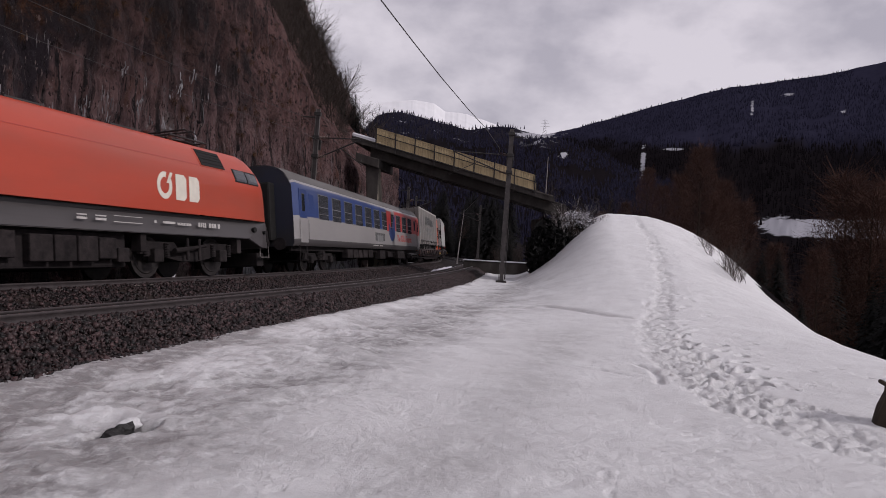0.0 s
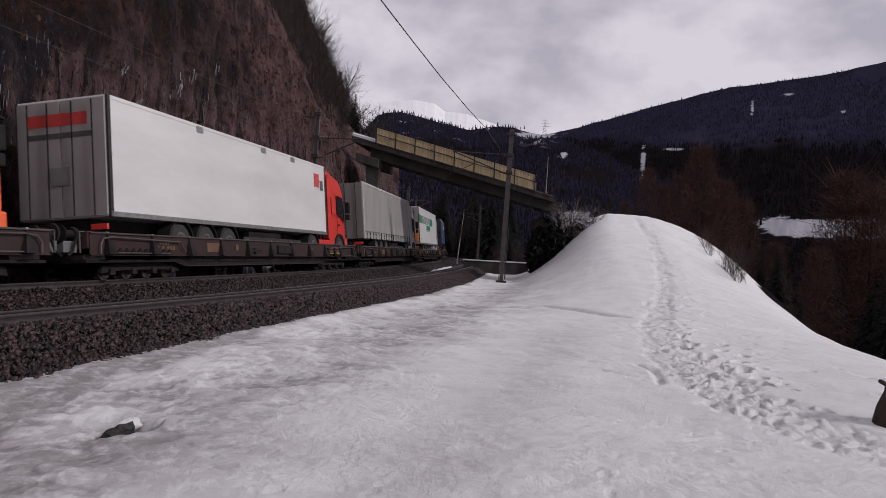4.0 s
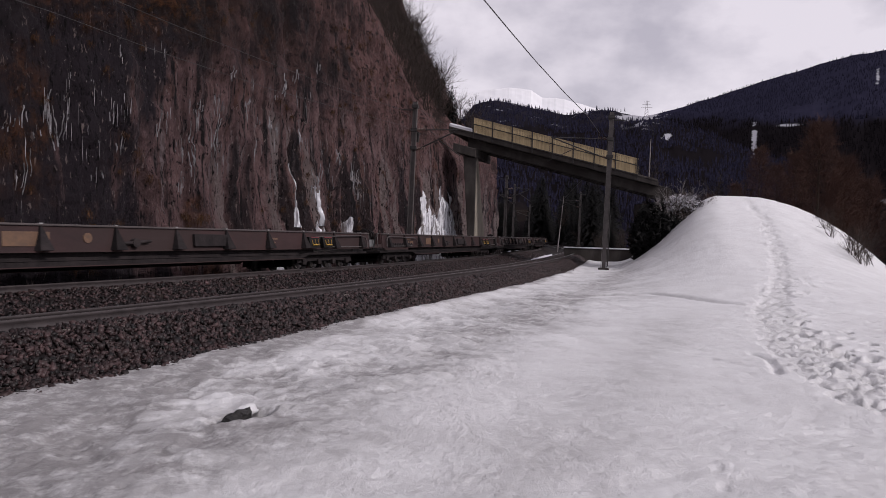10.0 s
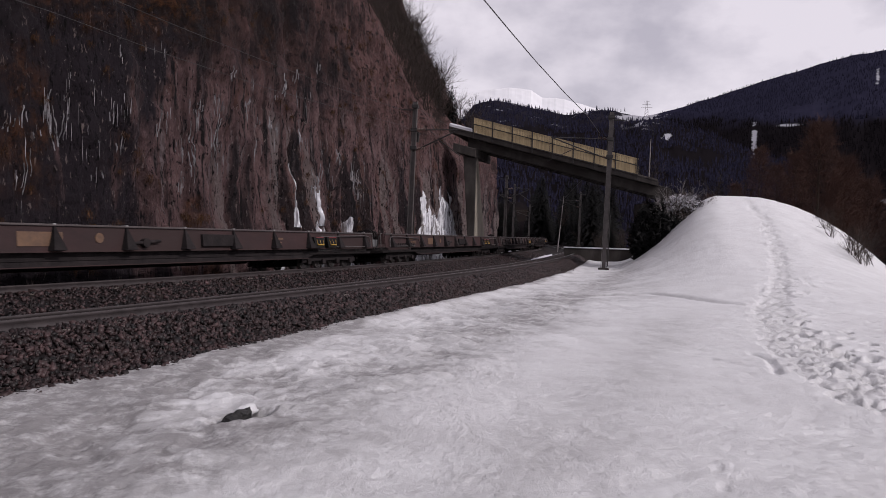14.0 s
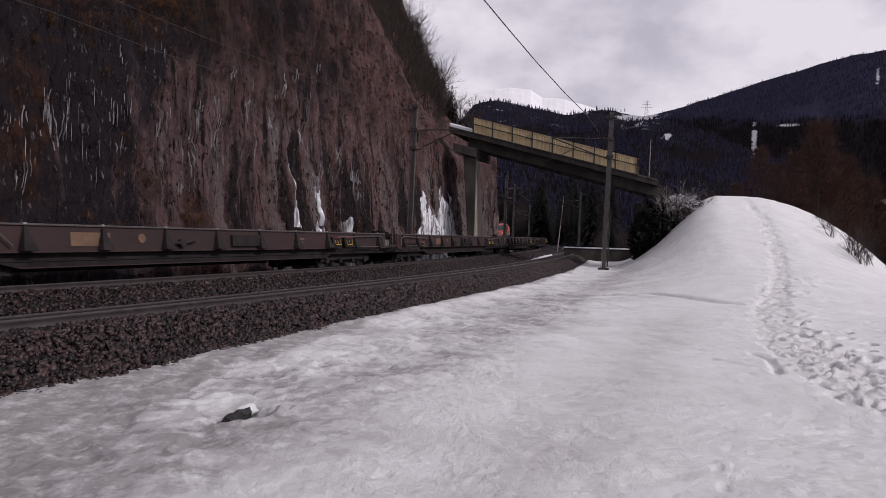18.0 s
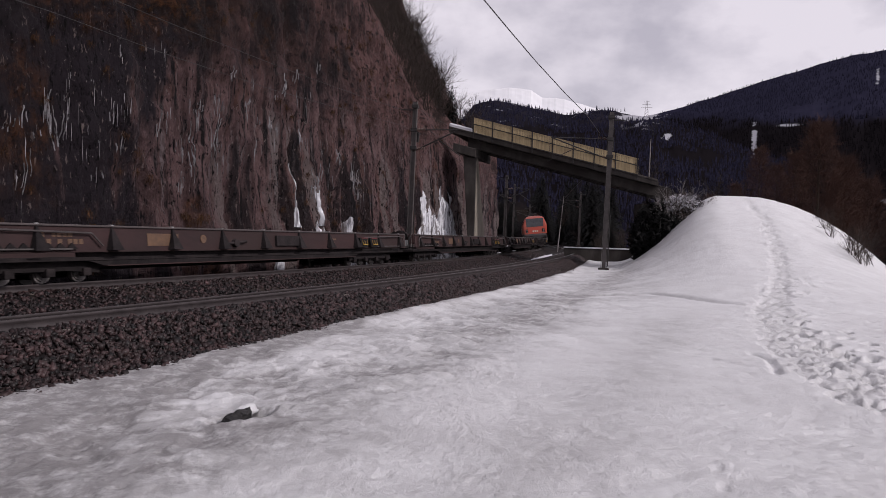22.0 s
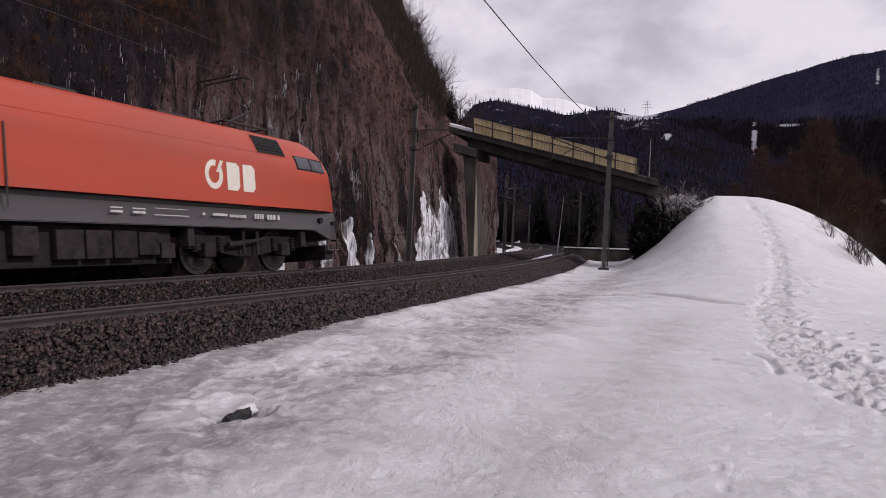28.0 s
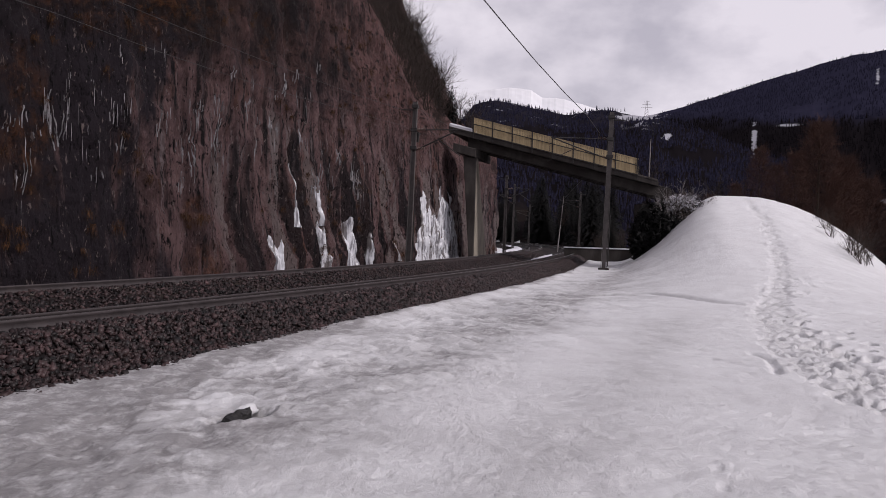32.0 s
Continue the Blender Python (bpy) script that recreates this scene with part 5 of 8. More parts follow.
leaf_mass("evergreen_bush", "dark evergreen bush beside the snow mound", (12.6, 42.0, 1.2), (1.5, 1.3, 2.3), 5200, 3, M["needle"], 0.16)
leaf_mass("evergreen_bush", "dark evergreen bush beside the snow mound", (14.2, 42.8, 1.6), (1.5, 1.2, 1.9), 4200, 4, M["needle"], 0.16)
for _x, _y, _z, _sz in ((15.6, 42.2, 3.0, 0.9), (14.7, 42.3, 3.3, 0.95), (13.7, 42.0, 3.1, 0.95), (14.4, 42.4, 2.7, 0.95), (13.5, 42.1, 2.5, 0.95), (15.2, 42.6, 2.8, 0.75), (14.9, 42.0, 2.1, 0.8), (14.0, 41.9, 2.2, 0.85), (13.0, 41.9, 2.4, 0.7)):
    shrub((_x, _y, _z - 0.7), _sz, int(_x * 3), "frost-white leafless bush with old snow on the mound", "bushes on the mound", _x * 5, 0, M["pale_twig"])
for _x, _y, _z, _sz in ((15.3, 42.3, 2.9, 0.9), (14.6, 42.2, 3.1, 1.0), (13.9, 42.2, 3.1, 0.9), (15.8, 42.5, 3.0, 0.7)):
    shrub((_x, _y, _z - 0.7), _sz, int(_x * 5), "dark leafless bush under old snow on the mound", "bushes on the mound", _x * 3)
_bushy = leaf_mass("brown_bush", "dense brown bush with old snow caught in its top", (14.6, 42.7, 2.6), (1.55, 0.9, 1.35), 3600, 8, M["twig"], 0.13)
_cap = leaf_mass("snow_cap", "", (14.5, 42.45, 3.35), (1.35, 0.75, 0.75), 1300, 6, M["meadow"], 0.085, "")
for _q in ("category", "group", "kind"):
    if _q in _cap:
        del _cap[_q]
_cap.parent = _bushy


def spruce(seed, h, material, spread=0.19, fall=0.35):
    """Trunk with drooping whorls of ragged needle sprays."""
    r = np.random.RandomState(seed)
    V, F = [], []
    n = int(h * 5.5)
    for i in range(n):
        t = 0.08 + 0.92 * i / n
        z, L = h * t, h * spread * (1 - t) ** 0.85 + 0.12
        for a in r.uniform(0, 6.283) + np.arange(7) * 0.898:
            a += r.normal(0, 0.2)
            l = L * r.uniform(0.7, 1.15)
            d, sd = np.array([np.cos(a), np.sin(a), 0]), np.array([-np.sin(a), np.cos(a), 0])
            for j in range(4):
                f0, f1 = j / 4, (j + 1.3) / 4
                c0 = np.array([0, 0, z]) + d * l * f0 - np.array([0, 0, fall * l * f0 ** 1.5])
                c1 = np.array([0, 0, z]) + d * l * f1 - np.array([0, 0, fall * l * f1 ** 1.5 + 0.05])
                w = l * 0.22 * (1 - 0.6 * f0) * r.uniform(0.6, 1.3)
                b = len(V)
                V += [c0, c1 + sd * w - [0, 0, 0.12 * l * r.rand()], c1 + d * 0.1 * l, c1 - sd * w - [0, 0, 0.12 * l * r.rand()]]
                F += [(b, b + 1, b + 2), (b, b + 2, b + 3)]
    crown = npmesh("crown", V, F, material)
    bm = bmesh.new()
    rod(bm, (0, 0, -0.3), (0, 0, h * 0.97), h * 0.017, 0.01, 8)
    trunk = bpy.data.meshes.new("trunk")
    bm.to_mesh(trunk)
    bm.free()
    trunk.materials.append(M["bark"])
    return trunk, crown


def tree(name, meshes, p, size, turn, label, group):
    e = new(name)
    part("trunk", meshes[0], None, e)
    part("crown", meshes[1], None, e)
    e.matrix_basis = Matrix.Translation(Vector(p)) @ Matrix.Rotation(turn, 4, "Z") @ Matrix.Diagonal((size, size, size, 1))
    return tagged(e, label, "tree", group)


SPRUCE = [spruce(k, 9.0, M["needle"]) for k in range(3)]
tree("spruce", SPRUCE[0], (-0.85, 58, 8.6), 0.62, 0, "dark spruce standing on the hill above the bridge", "spruces")
tree("spruce", SPRUCE[1], (0.35, 58.8, 8.5), 0.60, 1, "dark spruce standing on the hill above the bridge", "spruces")
tree("spruce", SPRUCE[2], (1.2, 61, 8.0), 0.42, 2, "dark spruce standing on the hill above the bridge", "spruces")


def larch(seed, h):
    """Leafless larch: straight trunk, rising limbs and a soft cone of very many fine brown twigs."""
    r = np.random.RandomState(seed)
    count = 9000
    t = r.uniform(0.10, 1.0, count) ** 0.8
    a = r.uniform(0, 6.283, count)
    wide = h * 0.25 * np.clip(1.12 - t, 0, 1) ** 0.7 * np.clip(t * 5, 0.4, 1) * (0.85 + 0.35 * (vnoise(a * 1.6 + 5, t * 7, seed) - 0.3))
    f = r.uniform(0.05, 1.0, count) ** 0.6
    rad = wide * f
    c = np.stack([np.cos(a) * rad, np.sin(a) * rad, h * t + 0.25 * rad], -1)
    d = np.stack([np.cos(a) * 0.5, np.sin(a) * 0.5, np.full(count, 0.45)], -1) + r.normal(0, 0.55, (count, 3))
    q = c + d * r.uniform(0.35, 1.0, (count, 1))
    w = r.normal(size=(count, 3)) * 0.014
    V = np.stack([c, c + w, q], 1).reshape(-1, 3)
    F = np.arange(count * 3).reshape(-1, 3)
    # main limbs
    m = 90
    t, a = np.linspace(0.12, 0.97, m), np.arange(m) * 2.4
    L = h * 0.24 * np.clip(1.1 - t, 0, 1) ** 0.8
    b0 = np.stack([0 * t, 0 * t, h * t], -1)
    sd = np.stack([-np.sin(a), np.cos(a), 0 * a], -1) * 0.035
    tip = b0 + np.stack([np.cos(a) * L, np.sin(a) * L, 0.28 * L], -1)
    F = np.concatenate([F, len(V) + np.arange(m * 3).reshape(-1, 3)])
    V = np.concatenate([V, np.stack([b0 + sd, b0 - sd, tip], 1).reshape(-1, 3)])
    crown = npmesh("crown", V, F, M["larch"])
    bm = bmesh.new()
    rod(bm, (0, 0, -0.5), (0, 0, h), h * 0.014, 0.012, 8)
    trunk = bpy.data.meshes.new("trunk")
    bm.to_mesh(trunk)
    bm.free()
    trunk.materials.append(M["bark"])
    return trunk, crown


LARCH = [larch(k, 12.0) for k in range(3)]
_r = random.Random(31)
for _az, _d, _top, _k in ((28.1, 74, 8.7, 0), (26.6, 84, 6.6, 1), (25.4, 80, 5.8, 2), (24.2, 78, 7.1, 1), (29.8, 80, 6.2, 1), (22.6, 86, 4.4, 0), (29.6, 76, 5.4, 2), (31.2, 88, 4.6, 0), (38.0, 95, 6.6, 1), (39.6, 92, 5.2, 2), (36.4, 70, 1.2, 0), (40.8, 100, 6.0, 0), (33.6, 80, 1.6, 1), (20.8, 95, 3.6, 2), (44.0, 80, 4.0, 1)):
    _x, _y = _d * math.sin(radians(_az)), _d * math.cos(radians(_az))
    _tip = EYE[2] + _d * math.tan(radians(_top))
    _g = snow_at(_x, _y)
    _sz = min(max((_tip - _g) / 12.0, 0.7), 2.6)
    tree("larch", LARCH[_k], (_x, _y, _tip - 12.0 * _sz), _sz, _r.uniform(0, 6), "leafless brown larch in the shaded valley", "larches")
for _k in range(46):
    _az, _d = _r.uniform(17, 46), _r.uniform(62, 130)
    _x, _y = _d * math.sin(radians(_az)), _d * math.cos(radians(_az))
    if _x < edge_x(min(_y, 60)) + 9:
        continue
    _g = snow_at(_x, _y)
    _tip = EYE[2] + _d * math.tan(radians(_r.uniform(-2.5, 2.2)))
    _sz = min(max((_tip - _g) / 9.0, 0.7), 3.2)
    tree("spruce", SPRUCE[_k % 3], (_x, _y, _tip - 9.0 * _sz), _sz, _r.uniform(0, 6), "dark spruce on the shaded slope below the bank", "spruces")
# wooded slope beyond the bridge
for _k in range(150):
    _az, _d = _r.uniform(4.2, 13.6), _r.uniform(78, 190)
    _x, _y = _d * math.sin(radians(_az)), _d * math.cos(radians(_az))
    _o = float(to_line(np.array([_x]), np.array([_y]))[1][0])
    if _o < 8.5:
        continue
    _g = snow_at(_x, _y)
    _sz = min(max((EYE[2] + _d * math.tan(radians(_r.uniform(1.5, 5.6))) - _g) / 9.0, 0.5), 1.9)
    tree("spruce", SPRUCE[_k % 3], (_x, _y, _g - 0.3), _sz, _r.uniform(0, 6), "dark spruce on the slope beyond the bridge", "spruces")
for _k in range(70):
    _s, _o = _r.uniform(60, 125), -_r.uniform(7.5, 30)
    _p = over(_s, _o, 0)
    tree("spruce", SPRUCE[_k % 3], (_p[0], _p[1], snow_at(_p[0], _p[1]) - 0.5), _r.uniform(0.5, 1.0), _r.uniform(0, 6), "dark spruce on the slope beyond the bridge", "spruces")
for _k in range(26):
    _s, _o = _r.uniform(56, 110), _r.uniform(8.5, 20)
    _p = over(_s, _o, 0)
    shrub((_p[0], _p[1], snow_at(_p[0], _p[1]) - 0.2), _r.uniform(1.0, 2.0), _k, "leafless dark scrub beside the curve", "scrub by the track", _r.uniform(0, 6))
# birch leaning beside the line, a slender bare tree by the bridge end
for _x, _y, _h, _ln in ((13.4, 82.0, 7.0, 5.0), (13.5, 46.6, 7.4, 1.0)):
    bm = bmesh.new()
    rod(bm, (0, 0, -0.4), (0, 0, _h), 0.09, 0.02, 8)
    e = new("bare_tree")
    part("trunk", bm, M["pale_twig"], e)
    part("crown", SHRUBS[int(_h) % 5], None, e, m=pose(0, 0, _h * 0.45) @ Matrix.Diagonal((0.9, 0.9, 1.3, 1)))
    e.matrix_basis = pose(_x, _y, snow_at(_x, _y), 0, _ln, 0)
    tagged(e, "slender leafless pale-barked young tree", "tree")

# ---- small things near the camera ----
# near-black lump that stands in for the shaded inside of the hollow
bm = bmesh.new()
bmesh.ops.create_icosphere(bm, subdivisions=3, radius=1.0)
for v in bm.verts:
    v.co *= 1 + 0.5 * noise.noise(v.co * 1.7) + 0.15 * noise.noise(v.co * 5)
    v.co = Vector((v.co.x * 0.15, v.co.y * 0.10, v.co.z * 0.12))
M["hollow_shade"] = mat("hollow_shade", (0.011, 0.0095, 0.0095), (0.006, 0.0055, 0.0055), 0.6, 8, bump=0.6)
_hollow_lump = tagged(part("stone", bm, M["hollow_shade"], None, m=pose(HOLE[0] - 0.01, HOLE[1] + 0.03, snow_at(*HOLE) - 0.095, 0, 0, 48)), "dark lump added for the shade inside a thawed hollow of the snow", "stone")
bm = bmesh.new()
bmesh.ops.create_icosphere(bm, subdivisions=3, radius=1.0)
for v in bm.verts:
    v.co *= 1 + 0.4 * noise.noise(v.co * 1.4 + Vector((3, 1, 0)))
    v.co = Vector((v.co.x * 0.12, v.co.y * 0.07, v.co.z * 0.05))
part("snow_lip", bm, M["snow"], _hollow_lump, "overhanging lip of old snow", True, pose(0.11, 0.05, 0.085, 0, 0, 10))
# stump at the edge of the trodden bank
stump = new("tree_stump")
bm = bmesh.new()
rings = []
for i, (z, rad) in enumerate(((-0.3, 0.36), (0.0, 0.30), (0.15, 0.25), (0.35, 0.23), (0.55, 0.20), (0.75, 0.19), (0.92, 0.17), (0.98, 0.09))):
    rings.append([bm.verts.new(((rad * (1 + 0.25 * noise.noise(Vector((math.cos(a) * 1.5, math.sin(a) * 1.5, z * 2)))) * math.cos(a)) + 0.03 * z, rad * (1 + 0.3 * noise.noise(Vector((math.cos(a) * 2, math.sin(a) * 2, z * 3 + 7)))) * math.sin(a), z)) for a in [2 * math.pi * j / 20 for j in range(20)]])
for a, b in zip(rings, rings[1:]):
    for j in range(20):
        bm.faces.new((a[j], a[(j + 1) % 20], b[(j + 1) % 20], b[j]))
bm.faces.new(rings[-1])
part("trunk", bm, M["bark"], stump)
bm = bmesh.new()
rod(bm, (-0.1, 0, 0.62), (-0.34, -0.02, 0.70), 0.04, 0.028, 8)
part("broken_branch", bm, M["bark"], stump)
bm = bmesh.new()
bmesh.ops.create_icosphere(bm, subdivisions=2, radius=0.05, matrix=Matrix.Translation((-0.24, 0, 0.715)) @ Matrix.Diagonal((1.5, 0.8, 0.6, 1)))
part("snow_patch", bm, M["meadow"], stump)
stump.matrix_basis = pose(6.03, 6.8, -0.60, 0, 6, 0) @ Matrix.Diagonal((0.85, 0.85, 0.8, 1))
tagged(stump, "dark old tree stump with a broken branch in the snow", "stump")

# ---- train: everything keyed along the far track at one speed ----
SPEED, LATE, SLOWING = 14.35, 13.65, 0.05
MOVERS = []


def travel(t):
    """Metres run since the start: an even pace that drops a little from the tenth second on."""
    k = min(max(t - 10.0, 0.0), 14.0)
    return SPEED * min(t, 10.0) + SPEED * k - SLOWING * k * k / 2 + LATE * max(t - 24.0, 0.0)


def ride(u, half, t):
    """Pose of a vehicle whose middle lies u metres along the train: x forward, y to the outer side of the curve."""
    s = u - travel(t)
    p0, p1 = [Vector(canted(np.array(s + d), np.array(-0.7525), np.array(0.0))) for d in (-half, half)]
    fx = (p0 - p1).normalized()
    a = float(np.interp(s, _S, _A))
    up = Vector((-math.sin(CANT) * math.cos(a), math.sin(CANT) * math.sin(a), math.cos(CANT)))
    fy = up.cross(fx).normalized()
    up = fx.cross(fy)
    m = Matrix((fx, fy, up)).transposed().to_4x4()
    m.translation = (p0 + p1) / 2
    return m


def paint(name, c, rough=0.35, dirt=(0.16, 0.13, 0.11), cover=(0.55, 0.85), var=0.88, coat=0.15):
    return mat(name, c, tuple(x * var for x in c), rough, 0.9, bump=0.05, bump_scale=3, c3=dirt, scale3=0.55, cover3=cover, stretch=(0.35, 1, 1.2), coat=coat)


M["red"] = paint("traffic_red_paint", (0.405, 0.047, 0.019), 0.40, (0.28, 0.058, 0.034), (0.42, 0.75))
M["skirt"] = paint("dark_grey_skirt", (0.046, 0.040, 0.041), 0.55, (0.058, 0.047, 0.041))
M["logo"] = mat("cream_lettering", (0.66, 0.62, 0.54), (0.58, 0.54, 0.47), 0.5, 4)
M["white_mark"] = mat("white_marking", (0.46, 0.44, 0.42), (0.34, 0.32, 0.31), 0.6, 8)
M["black"] = mat("black_rubber", (0.014, 0.013, 0.013), (0.009, 0.009, 0.009), 0.7, 5, spec=0.2)
M["under"] = mat("dirty_underframe", (0.024, 0.0195, 0.020), (0.012, 0.010, 0.0108), 0.85, 4, spec=0.15, bump=0.4, vary=0.25)
M["underlight"] = mat("dusty_equipment", (0.032, 0.0255, 0.026), (0.011, 0.009, 0.0095), 0.8, 4, spec=0.15, bump=0.3, vary=0.25)
M["wheel"] = mat("wheel_steel", (0.038, 0.031, 0.030), (0.018, 0.015, 0.015), 0.55, 5, metal=0.5)
M["worn_wheel"] = mat("polished_wheel_steel", (0.17, 0.155, 0.15), (0.07, 0.062, 0.058), 0.45, 5, metal=0.5)
M["chrome"] = mat("bare_steel", (0.45, 0.44, 0.43), (0.32, 0.31, 0.30), 0.35, 6, metal=0.8)
M["glass"] = mat("tinted_glass", (0.02, 0.022, 0.026), (0.016, 0.018, 0.022), 0.06, 2, spec=0.7)
M["glass_pale"] = mat("reflecting_glass", (0.05, 0.052, 0.06), (0.035, 0.037, 0.042), 0.08, 1, spec=0.6)
M["coach_blue"] = paint("coach_blue", (0.022, 0.045, 0.150), 0.4, (0.024, 0.04, 0.10))
M["coach_white"] = paint("coach_white", (0.26, 0.247, 0.245), 0.42, (0.27, 0.25, 0.235), (0.52, 0.85))
M["coach_red"] = paint("coach_red", (0.36, 0.040, 0.038), 0.42, (0.3, 0.04, 0.038))
M["coach_roof"] = paint("coach_roof", (0.105, 0.098, 0.095), 0.75, (0.06, 0.054, 0.05), (0.45, 0.7))
# dirty ends that face away from the sun, their shade put into the colour
M["end_dark"] = paint("dirty_shaded_end", (0.010, 0.013, 0.028), 0.6, (0.014, 0.012, 0.012), (0.45, 0.7))
M["wagon"] = mat("wagon_oxide", (0.044, 0.0215, 0.0215), (0.023, 0.0128, 0.0132), 0.7, 1.6, bump=0.3, c3=(0.029, 0.0165, 0.0160), spec=0.3, scale3=0.9, vary=0.22, stretch=(0.5, 1, 1))
M["yellow"] = mat("yellow_paint", (0.42, 0.25, 0.03), (0.26, 0.15, 0.025), 0.5, 5)
M["plate"] = mat("ochre_plate", (0.13, 0.070, 0.038), (0.085, 0.047, 0.030), 0.6, 9)
M["rail_edge"] = mat("worn_steel_edge", (0.072, 0.058, 0.057), (0.040, 0.031, 0.031), 0.5, 3, vary=0.2)
M["tarp_grey"] = mat("grey_tarpaulin", (0.190, 0.176, 0.166), (0.145, 0.134, 0.128), 0.5, 1.2, bump=0.4, bump_scale=1.2, stretch=(1.6, 1, 0.35), c3=(0.20, 0.19, 0.18), scale3=0.5)
M["tarp_pale"] = mat("pale_tarpaulin", (0.31, 0.30, 0.288), (0.265, 0.257, 0.247), 0.4, 1.2, bump=0.35, bump_scale=1.2, stretch=(1.6, 1, 0.35), c3=(0.285, 0.272, 0.262), scale3=0.4)
M["tarp_blue"] = mat("blue_tarpaulin", (0.023, 0.051, 0.152), (0.018, 0.041, 0.126), 0.38, 1.2, bump=0.4, bump_scale=1.0, stretch=(1.6, 1, 0.35), c3=(0.03, 0.058, 0.14), scale3=0.4)
M["box_white"] = paint("white_box_panel", (0.62, 0.62, 0.61), 0.32, (0.57, 0.555, 0.53), (0.58, 0.9))
M["cab_white"] = paint("white_cab_paint", (0.47, 0.47, 0.465), 0.28, (0.40, 0.39, 0.37), (0.6, 0.95), coat=0.4)
M["cab_orange"] = paint("orange_cab_paint", (0.80, 0.115, 0.025), 0.28, (0.5, 0.08, 0.03), (0.6, 0.95), coat=0.4)
M["cab_red"] = paint("red_cab_paint", (0.62, 0.05, 0.04), 0.28, (0.4, 0.05, 0.04), (0.6, 0.95), coat=0.4)
M["cab_grey"] = mat("grey_bumper", (0.16, 0.16, 0.165), (0.11, 0.11, 0.115), 0.5, 3)
M["green"] = mat("green_panel", (0.012, 0.20, 0.105), (0.01, 0.17, 0.09), 0.45, 2)
M["post_red"] = mat("dark_red_post", (0.16, 0.02, 0.025), (0.10, 0.016, 0.02), 0.5, 3)
M["door_grey"] = paint("grey_rear_door", (0.30, 0.29, 0.285), 0.45, (0.22, 0.21, 0.20))
M["ink"] = mat("dark_lettering", (0.085, 0.085, 0.085), (0.06, 0.06, 0.06), 0.55, 3)
M["ink_grey"] = mat("grey_lettering", (0.20, 0.20, 0.20), (0.15, 0.15, 0.15), 0.55, 3)
M["ink_red"] = mat("red_lettering", (0.50, 0.05, 0.045), (0.42, 0.045, 0.04), 0.55, 3)
M["tyre"] = mat("tyre", (0.022, 0.021, 0.02), (0.035, 0.032, 0.03), 0.85, 8, bump=0.3)
M["lamp"] = mat("lamp_glass", (0.55, 0.55, 0.52), (0.42, 0.42, 0.40), 0.15, 4, spec=0.8)
M["orange_mark"] = mat("orange_marker", (0.75, 0.27, 0.03), (0.62, 0.2, 0.03), 0.4, 5)


def wheelset(parent, x, r, half, width=0.09, name="wheel", gauge=0.7525, finish="wheel"):
    """Two solid railway wheels and their axle."""
    for y in (-gauge, gauge):
        bm = bmesh.new()
        rod(bm, (x, y - width / 2, r), (x, y + width / 2, r), r, None, 28)
        rod(bm, (x, y + math.copysign(width / 2, y), r), (x, y + math.copysign(width / 2 + 0.02, y), r), r * 0.82, r * 0.78, 24)
        rod(bm, (x, y + math.copysign(width / 2 + 0.02, y), r), (x, y + math.copysign(width / 2 + 0.09, y), r), r * 0.30, r * 0.24, 14)
        part(name, bm, M[finish], parent)
    bm = bmesh.new()
    rod(bm, (x, -gauge, r), (x, gauge, r), 0.07, None, 10)
    part("axle", bm, M["under"], parent)


def buffers(parent, x, sign, z=1.06):
    for y in (-0.875, 0.875):
        bm = bmesh.new()
        rod(bm, (x, y, z), (x + sign * 0.42, y, z), 0.10, 0.09, 14)
        rod(bm, (x + sign * 0.42, y, z), (x + sign * 0.46, y, z), 0.22, 0.23, 18)
        rod(bm, (x - sign * 0.02, y, z), (x + sign * 0.06, y, z), 0.17, 0.15, 14)
        part("buffer", bm, M["under"], parent)


def blocks(parent, x, z, y, widths, h, gap, material, name="lettering", lean=0.0, label=""):
    """A row of plain blocks in place of letters, read towards -x."""
    bm = bmesh.new()
    for w in widths:
        if w > 0:
            o = [(x, z), (x - w, z), (x - w - lean * h, z + h), (x - lean * h, z + h)]
            prism(bm, o, y, y + 0.006)
        x -= abs(w) + gap
    return part(name, bm, material, parent, label)


def word(parent, text, x, z, y, size, material, name="lettering", squeeze=1.0):
    """Readable words on the side, as flat mesh letters."""
    cu = bpy.data.curves.new("lettering", "FONT")
    cu.body, cu.size, cu.extrude = text, size, 0.003
    ob = bpy.data.objects.new("lettering", cu)
    scene.collection.objects.link(ob)
    me = bpy.data.meshes.new_from_object(ob.evaluated_get(bpy.context.evaluated_depsgraph_get()))
    bpy.data.objects.remove(ob)
    me.transform(Matrix(((-squeeze, 0, 0, x), (0, 0, 1, y), (0, 1, 0, z), (0, 0, 0, 1))))
    me.flip_normals()
    return part(name, me, material, parent)


# ---- locomotive ----
_LP = [(1.0, 1.72), (1.0, 2.30), (1.0, 2.78), (0.985, 2.98), (0.93, 3.18), (0.84, 3.45), (0.75, 3.68), (0.66, 3.82), (0.48, 3.90), (0.25, 3.94), (0.0, 3.95)]
_LX = [0, 7.05, 7.45, 7.8, 8.1, 8.35, 8.55, 8.72, 8.86, 8.95, 9.02]
_LH = [3.95, 3.95, 3.93, 3.86, 3.72, 3.52, 3.22, 2.82, 2.40, 2.05, 1.74]
_LW = [1.475, 1.475, 1.47, 1.46, 1.44, 1.42, 1.39, 1.36, 1.32, 1.29, 1.26]


